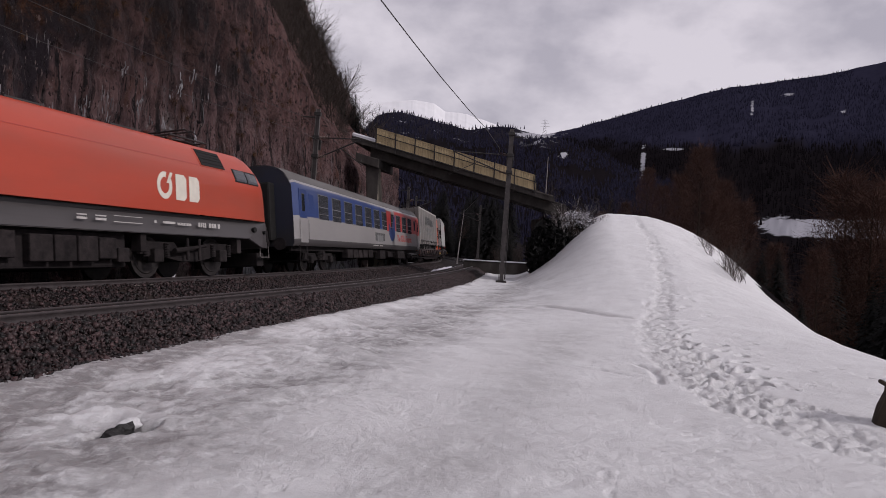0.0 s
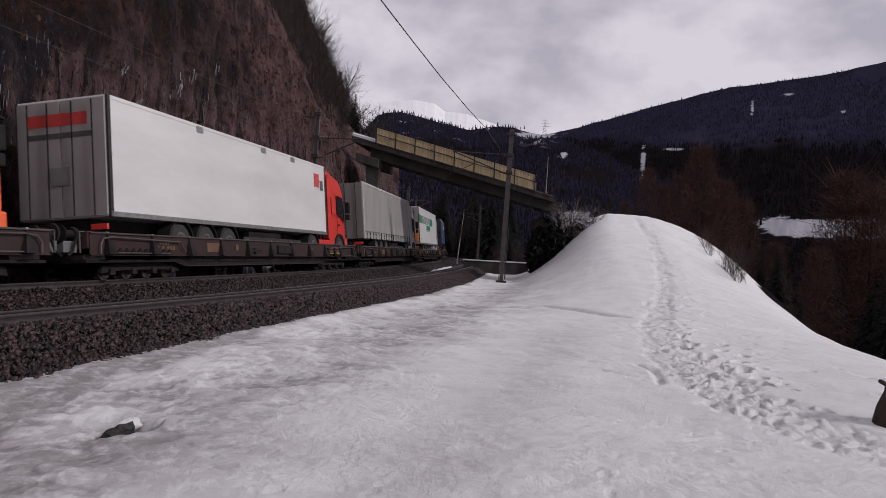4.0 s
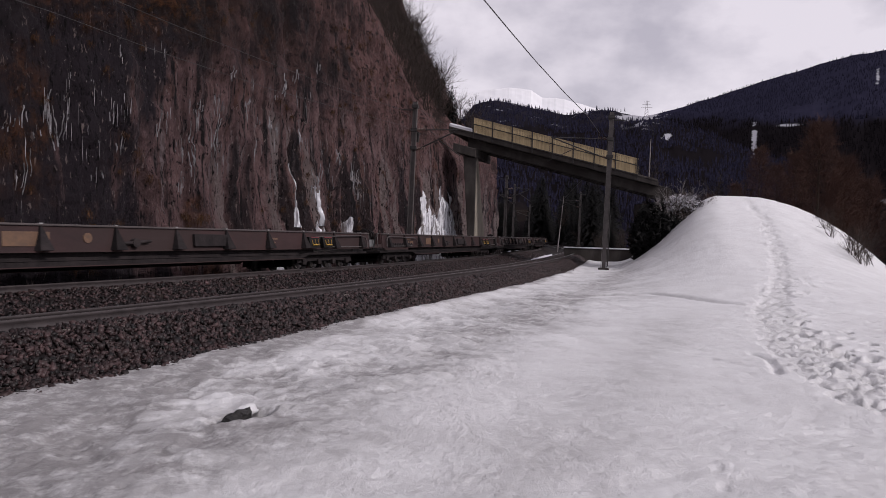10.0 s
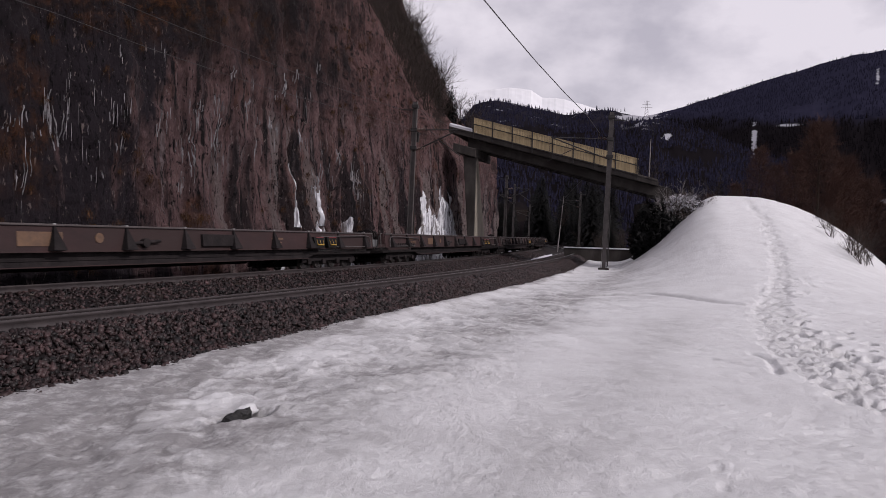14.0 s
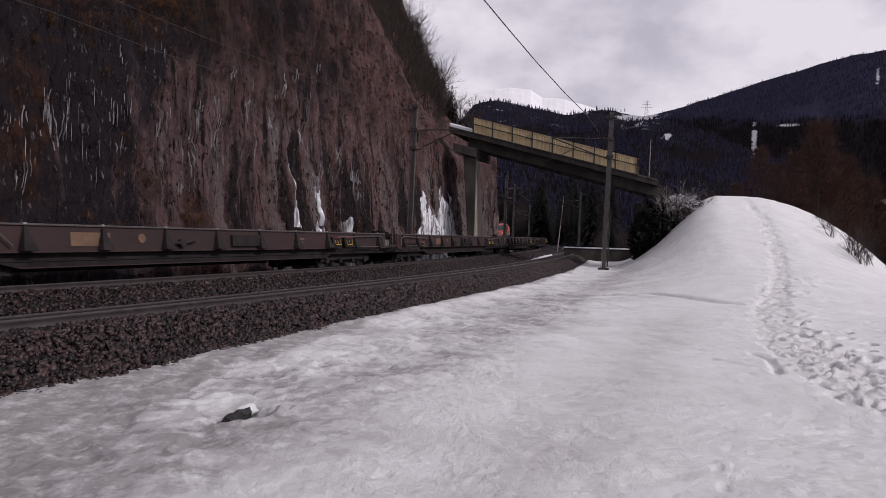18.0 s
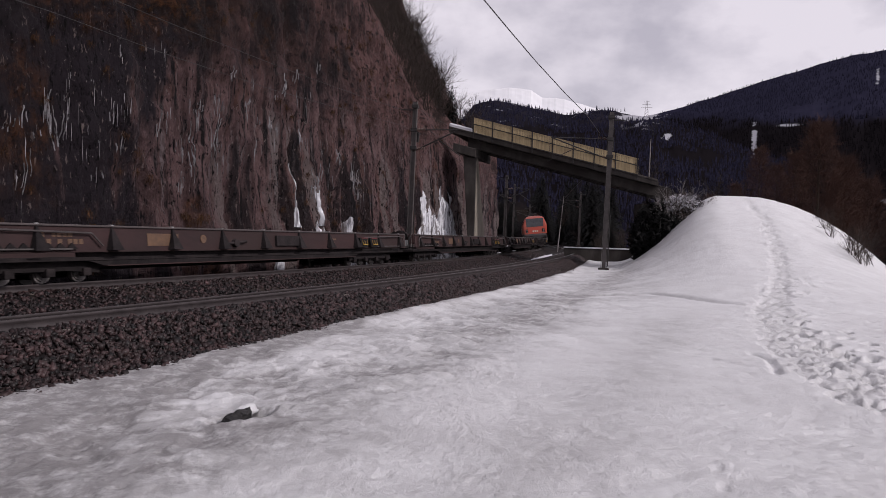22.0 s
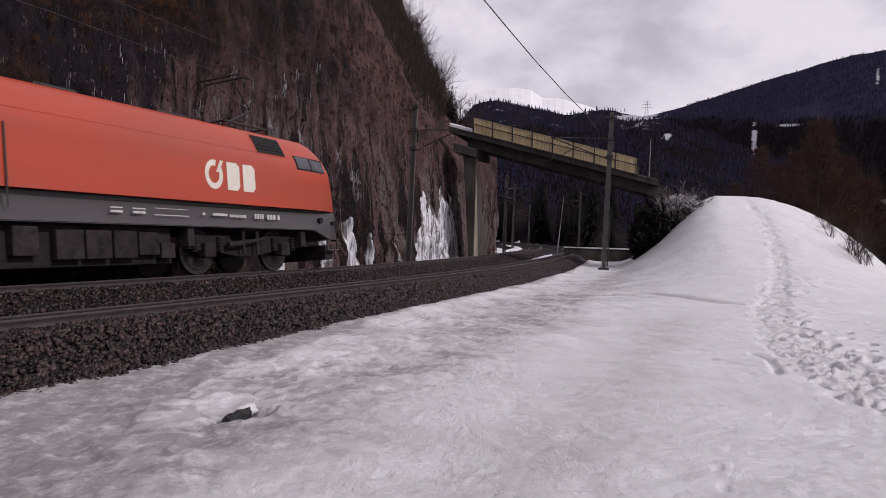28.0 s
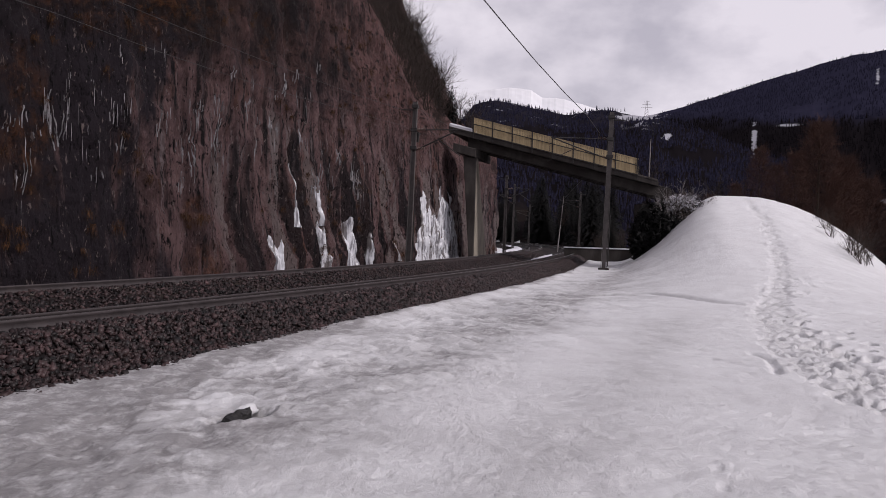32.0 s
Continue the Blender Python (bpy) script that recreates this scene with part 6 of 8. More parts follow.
def loco_pt(x, u, side=1, out=0.0):
    """A point of the body's skin: u runs from the sill (0) to the middle of the roof (1)."""
    ax = min(abs(x), 9.02)
    hh, ww = np.interp(ax, _LX, _LH), np.interp(ax, _LX, _LW)
    k = u * (len(_LP) - 1)
    fy, z = np.interp(k, range(len(_LP)), [p[0] for p in _LP]), np.interp(k, range(len(_LP)), [p[1] for p in _LP])
    z = min(z, hh)
    n = Vector((0, 1, 0)) if u < 0.28 else Vector((0, 0.75, 0.65)) if u < 0.72 else Vector((0, 0.1, 1))
    if ax > 8.0 and u > 0.3:
        n = (n + Vector((1.6 * math.copysign(1, x), 0, 0))).normalized()
    p = Vector((x, fy * ww, z)) + n * out
    return Vector((p.x, p.y * side, p.z))


def skin(x0, x1, u0, u1, side=1, out=0.012, nx=6, nu=5, both=False):
    """A panel laid on the locomotive's skin, with a raised rim."""
    bm = bmesh.new()
    us = np.linspace(u0, u1, nu + 1)
    if both:
        us = np.concatenate([us, 2 - us[::-1][1:]])
    g = [[bm.verts.new(loco_pt(x, u if u <= 1 else 2 - u, side if u <= 1 else -side, out)) for u in us] for x in np.linspace(x0, x1, nx + 1)]
    for a, b in zip(g, g[1:]):
        for j in range(len(us) - 1):
            bm.faces.new((a[j], a[j + 1], b[j + 1], b[j]))
    r = bmesh.ops.extrude_face_region(bm, geom=list(bm.faces))
    c = [v for v in r["geom"] if isinstance(v, bmesh.types.BMVert)]
    for v in c:
        v.co.y *= 1 - 0.02
        v.co.z -= 0.004
    bmesh.ops.recalc_face_normals(bm, faces=bm.faces)
    return bm


def pantograph(parent, x, raised, sign):
    """Half-scissor current collector on its frame."""
    bm = bmesh.new()
    for y in (-0.55, 0.55):
        rod(bm, (x - 0.9, y, 4.12), (x + 0.9, y, 4.12), 0.03, None, 6)
    for dx in (-0.85, 0.85):
        rod(bm, (x + dx, -0.55, 4.12), (x + dx, 0.55, 4.12), 0.03, None, 6)
    base = part("pantograph_frame", bm, M["dark_steel"], parent)
    for dx in (-0.8, 0.8):
        for y in (-0.5, 0.5):
            b2 = bmesh.new()
            for k in range(4):
                rod(b2, (x + dx, y, 3.90 + k * 0.055), (x + dx, y, 3.93 + k * 0.055), 0.075, 0.05, 10)
            part("insulator", b2, M["insulator"], base)
    bm = bmesh.new()
    top = 1.25 if raised else 0.12
    kn = Vector((x - sign * (0.95 if raised else 1.15), 0, 4.15 + (0.62 if raised else 0.05)))
    hd = Vector((x + sign * 0.25, 0, 4.15 + top))
    rod(bm, (x + sign * 0.3, 0, 4.16), kn, 0.045, 0.035, 8)
    for y in (-0.35, 0.35):
        rod(bm, kn, (hd.x, y, hd.z), 0.022, 0.018, 6)
    rod(bm, (x - sign * 0.2, 0.2, 4.16), kn + Vector((0, 0.1, -0.08)), 0.018, None, 6)
    part("pantograph_arm", bm, M["dark_steel"], base)
    bm = bmesh.new()
    for dx in (-0.17, 0.17):
        rod(bm, (hd.x + dx, -0.75, hd.z + 0.04), (hd.x + dx, 0.75, hd.z + 0.04), 0.028, None, 6)
        for y in (-0.75, 0.75):
            rod(bm, (hd.x + dx, y, hd.z + 0.04), (hd.x + dx, y * 1.25, hd.z - 0.12), 0.02, 0.012, 6)
    for y in (-0.35, 0.35):
        rod(bm, (hd.x - 0.17, y, hd.z + 0.03), (hd.x + 0.17, y, hd.z + 0.03), 0.02, None, 6)
    part("collector_head", bm, M["dark_steel"], base)


def louvres(parent, x0, x1, u0, u1, side):
    f = part("louvre_frame", skin(x0 - 0.06, x1 + 0.06, u0 - 0.015, u1 + 0.015, side, 0.010), M["red"], parent)
    part("louvre_panel", skin(x0, x1, u0, u1, side, 0.022), M["black"], f)
    for k in range(1, 5):
        u = u0 + (u1 - u0) * k / 5
        part("louvre_slat", skin(x0 + 0.02, x1 - 0.02, u - 0.006, u + 0.006, side, 0.028, nu=1), M["under"], f)


def locomotive(label, raised):
    e = new("locomotive")
    xs = sorted({-v for v in _LX} | set(_LX) | set(np.linspace(-7, 7, 15)) | {q * v for v in (7.25, 7.6, 7.95, 8.22, 8.45, 8.64, 8.8) for q in (1, -1)})
    V, F = [], []
    us = np.linspace(0, 1, 21)
    ring = [(u, 1) for u in us] + [(u, -1) for u in us[::-1][1:]]
    for x in xs:
        V += [loco_pt(x, u, sd) for u, sd in ring]
    n = len(ring)
    for i in range(len(xs) - 1):
        for j in range(n - 1):
            F.append((i * n + j, i * n + j + 1, (i + 1) * n + j + 1, (i + 1) * n + j))
    body = part("body", npmesh("loco_body", V, F, M["red"], smooth=True), None, e)
    # dark grey skirt with dropped ends
    bm = bmesh.new()
    o = [(-9.1, 0.86), (-8.35, 0.86), (-7.6, 1.12), (7.6, 1.12), (8.35, 0.86), (9.1, 0.86), (9.1, 1.55), (9.02, 1.73), (-9.02, 1.73), (-9.1, 1.55)]
    prism(bm, o, -1.465, 1.465)
    for v in bm.verts:
        if abs(v.co.x) > 8.9:
            v.co.y *= 0.87
    bmesh.ops.bevel(bm, geom=[ed for ed in bm.edges if abs(ed.verts[0].co.y - ed.verts[1].co.y) < 1e-3], offset=0.02, segments=2, affect="EDGES")
    part("skirt", bm, M["skirt"], e, "dark grey lower skirt")
    for sgn in (1, -1):
        fr = part("windscreen", skin(sgn * 8.24, sgn * 8.80, 0.60, 1.0, 1, 0.014, 6, 6, True), M["glass"], e, "dark windscreen")
        b = bmesh.new()
        for y in (-0.45, 0.45):
            rod(b, loco_pt(sgn * 8.62, 0.9, 1, 0.05) * 1.0 + Vector((0, y, 0)), loco_pt(sgn * 8.25, 0.9, 1, 0.05) + Vector((0, y * 0.4, 0)), 0.012, None, 5)
        part("wiper", b, M["black"], fr)
        for sd in (1, -1):
            part("cab_window_frame", skin(sgn * 6.92, sgn * 8.42, 0.245, 0.44, sd, 0.008), M["black"], e)
            part("cab_window", skin(sgn * 6.98, sgn * 7.62, 0.265, 0.43, sd, 0.02), M["glass_pale"], e)
            part("cab_window", skin(sgn * 7.68, sgn * 8.36, 0.26, 0.42, sd, 0.02), M["glass"], e)
            # head lamps, recess and handrail
            lp = part("headlight", boxbm(sgn * 8.80, sgn * 9.0, sd * 0.84, sd * 1.12, 1.90, 2.32, bevel=0.03), M["black"], e, "dark upright lamp housing")
            for q in (1.99, 2.20):
                b = bmesh.new()
                rod(b, (sgn * 8.97, sd * 0.98, q), (sgn * 9.02, sd * 0.98, q), 0.085, 0.08, 16)
                part("lamp_lens", b, M["cab_grey"], lp)
            part("step", boxbm(sgn * 8.45, sgn * 9.0, sd * 1.28, sd * 1.40, 0.52, 0.56, bevel=0.005), M["steel"], e)
            for xx in (8.45, 9.0):
                b = bmesh.new()
                rod(b, (sgn * xx, sd * 1.36, 0.54), (sgn * xx, sd * 1.36, 0.9), 0.015, None, 6)
                part("step_hanger", b, M["steel"], e)
            b = bmesh.new()
            rod(b, (sgn * 8.0, sd * 1.38, 1.42), (sgn * 8.0, sd * 1.48, 1.42), 0.085, None, 16)
            part("jack_hole", b, M["black"], e)
            b = bmesh.new()
            rod(b, (sgn * 8.72, sd * 1.34, 1.36), (sgn * 8.72, sd * 1.44, 1.36), 0.06, None, 14)
            part("skirt_hole", b, M["black"], e)
            part("skirt_bracket", boxbm(sgn * 9.0, sgn * 9.14, sd * 0.95, sd * 1.3, 1.05, 1.45, bevel=0.02), M["under"], e)
        buffers(e, sgn * 9.1, sgn)
        b = bmesh.new()
        rod(b, (sgn * 9.1, 0, 1.0), (sgn * 9.45, 0, 0.96), 0.06, 0.04, 8)
        rod(b, (sgn * 9.4, 0, 0.98), (sgn * 9.4, 0, 0.6), 0.035, None, 8)
        part("coupling_hook", b, M["under"], e)
        b = boxbm(sgn * 8.5, sgn * 8.95, -1.2, 1.2, 0.25, 0.7, bevel=0.04)
        part("rail_guard", b, M["under"], e)
        # bogie
        bg = bmesh.new()
        o = [(-2.1, 0.62), (-1.9, 0.95), (-0.7, 0.95), (-0.5, 0.75), (0.5, 0.75), (0.7, 0.95), (1.9, 0.95), (2.1, 0.62), (1.2, 0.55), (0.4, 0.42), (-0.4, 0.42), (-1.2, 0.55)]
        for y in (-1.12, 1.0):
            prism(bg, [(x + sgn * 4.95, z) for x, z in o], y, y + 0.12)
        box(bg, sgn * 4.95 - 0.5, sgn * 4.95 + 0.5, -1.0, 1.0, 0.45, 0.8, bevel=0.03)
        bogie = part("bogie_frame", bg, M["under"], e)
        for dx in (-1.5, 1.5):
            wheelset(bogie, sgn * 4.95 + dx, 0.575, 4.95, 0.12)
            for sd in (1, -1):
                part("axle_box", boxbm(sgn * 4.95 + dx - 0.19, sgn * 4.95 + dx + 0.19, sd * 0.98, sd * 1.26, 0.40, 0.76, bevel=0.04), M["underlight"], bogie)
                for ddx in (-0.42, 0.42):
                    b = bmesh.new()
                    for k in range(6):
                        rod(b, (sgn * 4.95 + dx + ddx, sd * 1.15, 0.55 + k * 0.065), (sgn * 4.95 + dx + ddx, sd * 1.15, 0.59 + k * 0.065), 0.085, 0.075, 10)
                    part("coil_spring", b, M["under"], bogie)
        for sd in (1, -1):
            b = bmesh.new()
            rod(b, (sgn * 4.95 - 0.55, sd * 1.28, 0.86), (sgn * 4.95 + 0.9, sd * 1.28, 0.70), 0.05, 0.05, 10)
            rod(b, (sgn * 4.95 + 0.1, sd * 1.28, 0.78), (sgn * 4.95 + 0.9, sd * 1.28, 0.70), 0.075, 0.075, 10)
            part("damper", b, M["underlight"], bogie)
            for q in (-0.2, 0.35):
                b = bmesh.new()
                rod(b, (sgn * 4.95 + q, sd * 1.3, 0.45), (sgn * 4.95 + q, sd * 1.3, 1.05), 0.045, None, 10)
                part("spring_post", b, M["underlight"], bogie)
            part("sand_box", boxbm(sgn * 4.95 - 2.35, sgn * 4.95 - 2.12, sd * 1.05, sd * 1.35, 0.66, 1.12, bevel=0.02), M["underlight"], bogie)
            part("sand_box", boxbm(sgn * 4.95 + 2.12, sgn * 4.95 + 2.33, sd * 1.05, sd * 1.35, 0.66, 1.12, bevel=0.02), M["underlight"], bogie)
    # equipment under the floor
    part("transformer_tank", boxbm(-2.3, 2.3, -1.15, 1.15, 0.28, 1.12, bevel=0.06), M["under"], e)
    for x0, x1, z0, z1, mm in ((-0.5, 0.1, 0.42, 1.0, "underlight"), (0.15, 0.75, 0.42, 1.0, "underlight"), (-1.15, -0.56, 0.42, 1.0, "underlight"), (-1.75, -1.2, 0.48, 0.98, "underlight"), (-2.2, -1.8, 0.4, 0.75, "underlight"), (1.1, 1.6, 0.5, 1.05, "underlight")):
        for sd in (1, -1):
            part("equipment_box", boxbm(x0, x1, sd * 1.15, sd * 1.36, z0, z1, bevel=0.03), M[mm], e)
    # side doors, handrails, steps
    for sd in (1, -1):
        door = part("door", skin(1.82, 2.62, 0.0, 0.285, sd, 0.010), M["red"], e)
        part("door_handle", boxbm(2.38, 2.44, sd * 1.48, sd * 1.53, 2.0, 2.2, bevel=0.01), M["chrome"], door)
        for x in (1.76, 2.68):
            b = bmesh.new()
            rod(b, (x, sd * 1.52, 1.35), (x, sd * 1.50, 2.86), 0.018, None, 8)
            part("handrail", b, M["dark_steel"], e)
        b = bmesh.new()
        rod(b, (2.15, sd * 1.54, 2.0), (2.15, sd * 1.55, 2.5), 0.016, None, 8)
        for z in (2.02, 2.46):
            rod(b, (2.02, sd * 1.51, z), (2.3, sd * 1.51, z), 0.03, None, 8)
        part("grab_rail", b, M["chrome"], e)
        b = bmesh.new()
        for z in (0.52, 0.86):
            box(b, 1.9, 2.5, sd * 1.24, sd * 1.42, z, z + 0.03)
        for x in (1.9, 2.5):
            rod(b, (x, sd * 1.40, 0.52), (x, sd * 1.40, 1.14), 0.016, None, 6)
        part("door_steps", b, M["steel"], e)
        part("skirt_recess", boxbm(1.9, 2.55, sd * 1.45, sd * 1.472, 1.42, 1.62, bevel=0.006), M["black"], e)
        louvres(e, 2.82, 3.62, 0.40, 0.60, sd)
        louvres(e, 3.70, 4.80, 0.40, 0.60, sd)
        louvres(e, -6.5, -5.3, 0.40, 0.60, sd)
        part("roof_seam", skin(-7.0, 7.0, 0.395, 0.40, sd, 0.006, 12, 1), M["coach_red"], e)
    # emblem: a ring cut by a wedge and two plain blocks
    for sd in (1,):
        b = bmesh.new()
        cx, cz, ro, ri = -3.46, 2.41, 0.36, 0.215
        k = 30
        for i in range(k):
            a0, a1 = math.radians(75 + 330 * i / k), math.radians(75 + 330 * (i + 1) / k)
            q = [(cx - r * 0.86 * math.cos(a), cz + r * math.sin(a)) for r, a in ((ri, a0), (ro, a0), (ro, a1), (ri, a1))]
            prism(b, q, 1.478, 1.484)
        prism(b, [(cx - 0.08, 2.48), (cx - 0.23, 2.77), (cx - 0.34, 2.77), (cx - 0.19, 2.48)], 1.478, 1.484)
        for x in (-3.92, -4.52):
            prism(b, [(x, 2.06), (x - 0.37, 2.06), (x - 0.47, 2.16), (x - 0.47, 2.66), (x - 0.36, 2.76), (x, 2.76)], 1.478, 1.484)
        part("emblem", b, M["logo"], e, "cream ring and two block shapes")
    blocks(e, -4.9, 1.37, 1.467, [0.07] * 4 + [-0.08] + [0.1] * 3 + [-0.03] + [0.1], 0.13, 0.03, M["white_mark"], "number_bars")
    blocks(e, -3.95, 1.38, 1.467, [0.05] * 9, 0.07, 0.02, M["white_mark"], "number_bars")
    blocks(e, -0.4, 1.36, 1.467, [0.30, -0.22, 0.34], 0.05, 0.02, M["white_mark"], "marking_bars")
    blocks(e, -0.4, 1.45, 1.467, [0.30, -0.22, 0.34], 0.03, 0.02, M["white_mark"], "marking_bars")
    blocks(e, -1.55, 1.34, 1.467, [1.0], 0.02, 0.02, M["white_mark"], "marking_bars")
    blocks(e, -1.55, 1.49, 1.467, [1.0], 0.012, 0.02, M["white_mark"], "marking_bars")
    blocks(e, -3.0, 1.40, 1.467, [0.09, -0.2, 0.5], 0.06, 0.03, M["white_mark"], "marking_bars")
    blocks(e, 3.6, 1.5, 1.467, [0.34], 0.10, 0.03, M["ink_red"], "marking_bars")
    blocks(e, 5.4, 1.36, 1.467, [0.30, -0.3, 0.12, 0.12], 0.22, 0.05, M["white_mark"], "marking_bars")
    # small front emblem and roof gear
    b = bmesh.new()
    for sgn in (1, -1):
        for y0, y1 in ((-0.33, -0.14), (-0.08, 0.10), (0.16, 0.34)):
            box(b, sgn * 8.97, sgn * 9.0, y0, y1, 1.98, 2.14)
    part("front_emblem", b, M["logo"], e)
    pantograph(e, -5.9, raised, 1)
    pantograph(e, 5.9, False, -1)
    b = bmesh.new()
    for k in range(7):
        rod(b, (-4.6 + 1.5 * k, 0.25, 4.0), (-4.6 + 1.5 * k + 1.5, 0.25, 4.0), 0.02, None, 6)
    part("roof_cable", b, M["dark_steel"], e)
    for x in (-3.4, -0.2, 2.6):
        part("roof_box", boxbm(x - 0.5, x + 0.5, -0.45, 0.35, 3.92, 4.08, bevel=0.03), M["dark_steel"], e)
    for x in (-4.4, 4.2, 1.3):
        b = bmesh.new()
        for k in range(5):
            rod(b, (x, 0.25, 3.93 + 0.05 * k), (x, 0.25, 3.955 + 0.05 * k), 0.08, 0.05, 10)
        part("roof_insulator", b, M["insulator"], e)
    return tagged(e, label, "locomotive", "locomotives of the train")


# ---- passenger coach ----
_CP = [(1.33, 0.98), (1.40, 1.10), (1.41, 1.24), (1.41, 2.02), (1.40, 2.12), (1.38, 3.20), (1.33, 3.36), (1.27, 3.46), (1.10, 3.72), (0.85, 3.90), (0.5, 4.01), (0.0, 4.05)]


def coach_y(z):
    return float(np.interp(z, [p[1] for p in _CP[:8]], [p[0] for p in _CP[:8]]))


def coach():
    e = new("passenger_coach")
    cuts = [13.1, 12.9, 11.9, 6, 0, -2.25, -4.55, -9, -12.0, -12.9, -13.1]
    prof = _CP + [(-y, z) for y, z in _CP[::-1][1:]]
    V, F, FM = [], [], []
    for x in cuts:
        k = 0.93 if abs(x) > 13 else 1.0
        V += [(x, y * k, 0.98 + (z - 0.98) * (0.985 if k < 1 else 1)) for y, z in prof]
    n, m = len(prof), len(_CP) - 1
    for i in range(len(cuts) - 1):
        mid = (cuts[i] + cuts[i + 1]) / 2
        for j in range(n - 1):
            F.append((i * n + j, (i + 1) * n + j, (i + 1) * n + j + 1, i * n + j + 1))
            b = j if j < m else 2 * m - 1 - j
            FM.append(4 if b < 2 else 1 if b < 4 else (0 if mid > -2.25 else (1 if mid > -4.55 else 2)) if b < 6 else 1 if b < 7 else 3)
    me = npmesh("coach_body", V, F, None, mats=[M["coach_blue"], M["coach_white"], M["coach_red"], M["coach_roof"], M["skirt"]], face_mat=FM)
    part("body", me, None, e)
    for sgn, mm in ((1, "end_dark"), (-1, "coach_red")):
        b = bmesh.new()
        b.faces.new([b.verts.new((sgn * 13.09, y * 0.93, z)) for y, z in prof])
        part("end_wall", b, M[mm], e)
        part("gangway", boxbm(sgn * 13.05, sgn * 13.6, -0.62, 0.62, 1.2, 3.35, bevel=0.08), M["black"], e)
        buffers(e, sgn * 13.0, sgn)
    # windows: frame, upper fixed pane and lower sliding pane
    xs = [9.7 - 1.9 * k for k in range(11)]
    for sd in (1, -1):
        for x in xs:
            y = coach_y(2.6)
            fr = part("window_frame", boxbm(x - 0.66, x + 0.66, sd * (y - 0.03), sd * (y + 0.012), 2.06, 3.13, bevel=0.01), M["cab_grey"], e)
            part("pane", boxbm(x - 0.625, x + 0.625, sd * (y + 0.0), sd * (y + 0.017), 2.62, 3.095), M["glass_pale"], fr)
            part("pane", boxbm(x - 0.625, x + 0.625, sd * (y + 0.0), sd * (y + 0.019), 2.095, 2.585), M["glass_pale"], fr)
            b = bmesh.new()
            rod(b, (x - 0.6, sd * (y + 0.022), 2.30), (x + 0.6, sd * (y + 0.022), 2.30), 0.012, None, 6)
            part("window_bar", b, M["chrome"], fr)
        for x in (12.25, -12.25):
            mm = "coach_blue" if x > 0 else "coach_red"
            d = part("door", boxbm(x - 0.42, x + 0.42, sd * 1.36, sd * 1.418, 2.04, 3.16, bevel=0.015), M[mm], e)
            part("door_lower", boxbm(x - 0.42, x + 0.42, sd * 1.37, sd * 1.425, 1.10, 2.035, bevel=0.015), M["coach_white"], d)
            part("door_window", boxbm(x - 0.17, x + 0.17, sd * 1.40, sd * 1.428, 2.3, 2.98, bevel=0.02), M["glass"], d)
            for dx in (-0.5, 0.5):
                b = bmesh.new()
                rod(b, (x + dx, sd * 1.45, 1.25), (x + dx, sd * 1.45, 2.0), 0.016, None, 6)
                part("handrail", b, M["chrome"], e)
            b = bmesh.new()
            for z in (0.42, 0.72):
                box(b, x - 0.4, x + 0.4, sd * 1.15, sd * 1.4, z, z + 0.03)
            for dx in (-0.4, 0.4):
                box(b, x + dx - 0.02, x + dx + 0.02, sd * 1.33, sd * 1.36, 0.42, 1.0)
            part("entrance_steps", b, M["under"], e)
        for x in (11.25, -11.2):
            part("small_window", boxbm(x - 0.28, x + 0.28, sd * 1.36, sd * 1.40, 2.35, 3.05, bevel=0.02), M["coach_blue"] if x > 0 else M["glass"], e)
        for x0, x1, z0, z1, mm in ((6.0, 5.1, 0.5, 0.9, 1), (4.95, 4.05, 0.5, 0.9, 1), (3.9, 3.3, 0.5, 0.88, 1), (3.1, 2.2, 0.5, 0.9, 1), (2.0, 1.0, 0.5, 0.9, 1), (-0.6, -1.9, 0.42, 0.9, 0), (-5.4, -7.6, 0.42, 0.92, 1), (-2.6, -4.0, 0.5, 0.85, 0)):
            part("equipment_box", boxbm(x0, x1, sd * 1.0, sd * 1.3, z0, z1, bevel=0.02), M["underlight"] if mm else M["under"], e)
        b = boxbm(-12.9, 12.9, sd * 1.0, sd * 1.1, 0.8, 1.0, bevel=0.01)
        part("sole_bar", b, M["under"], e)
    # painted shield between the blue and the red length
    part("red_shield", boxbm(-2.2, -3.35, 1.36, 1.4125, 2.05, 3.25), M["coach_red"], e)
    b = bmesh.new()
    prism(b, [(-2.75, 2.60), (-3.35, 2.15), (-4.45, 3.1), (-4.45, 2.1), (-4.2, 1.7), (-3.7, 1.45), (-3.1, 1.52), (-2.75, 1.85)], 1.40, 1.4135)
    part("blue_shield", b, M["coach_blue"], e)
    blocks(e, 0.75, 1.42, 1.411, [0.30, 0.34, 0.38, 0.40, 0.34, 0.16], 0.44, 0.07, M["ink"], "lettering", label="dark block lettering partly crossed out")
    part("lettering_patch", boxbm(0.35, -1.0, 1.40, 1.419, 1.38, 1.72), M["ink_grey"], e)
    word(e, "The ROLA Experts", -4.95, 1.48, 1.416, 0.62, M["ink_red"], squeeze=0.98)
    blocks(e, 1.3, 1.12, 1.408, [0.12] * 8 + [-0.2] + [0.1] * 5, 0.06, 0.04, M["white_mark"], "number_bars")
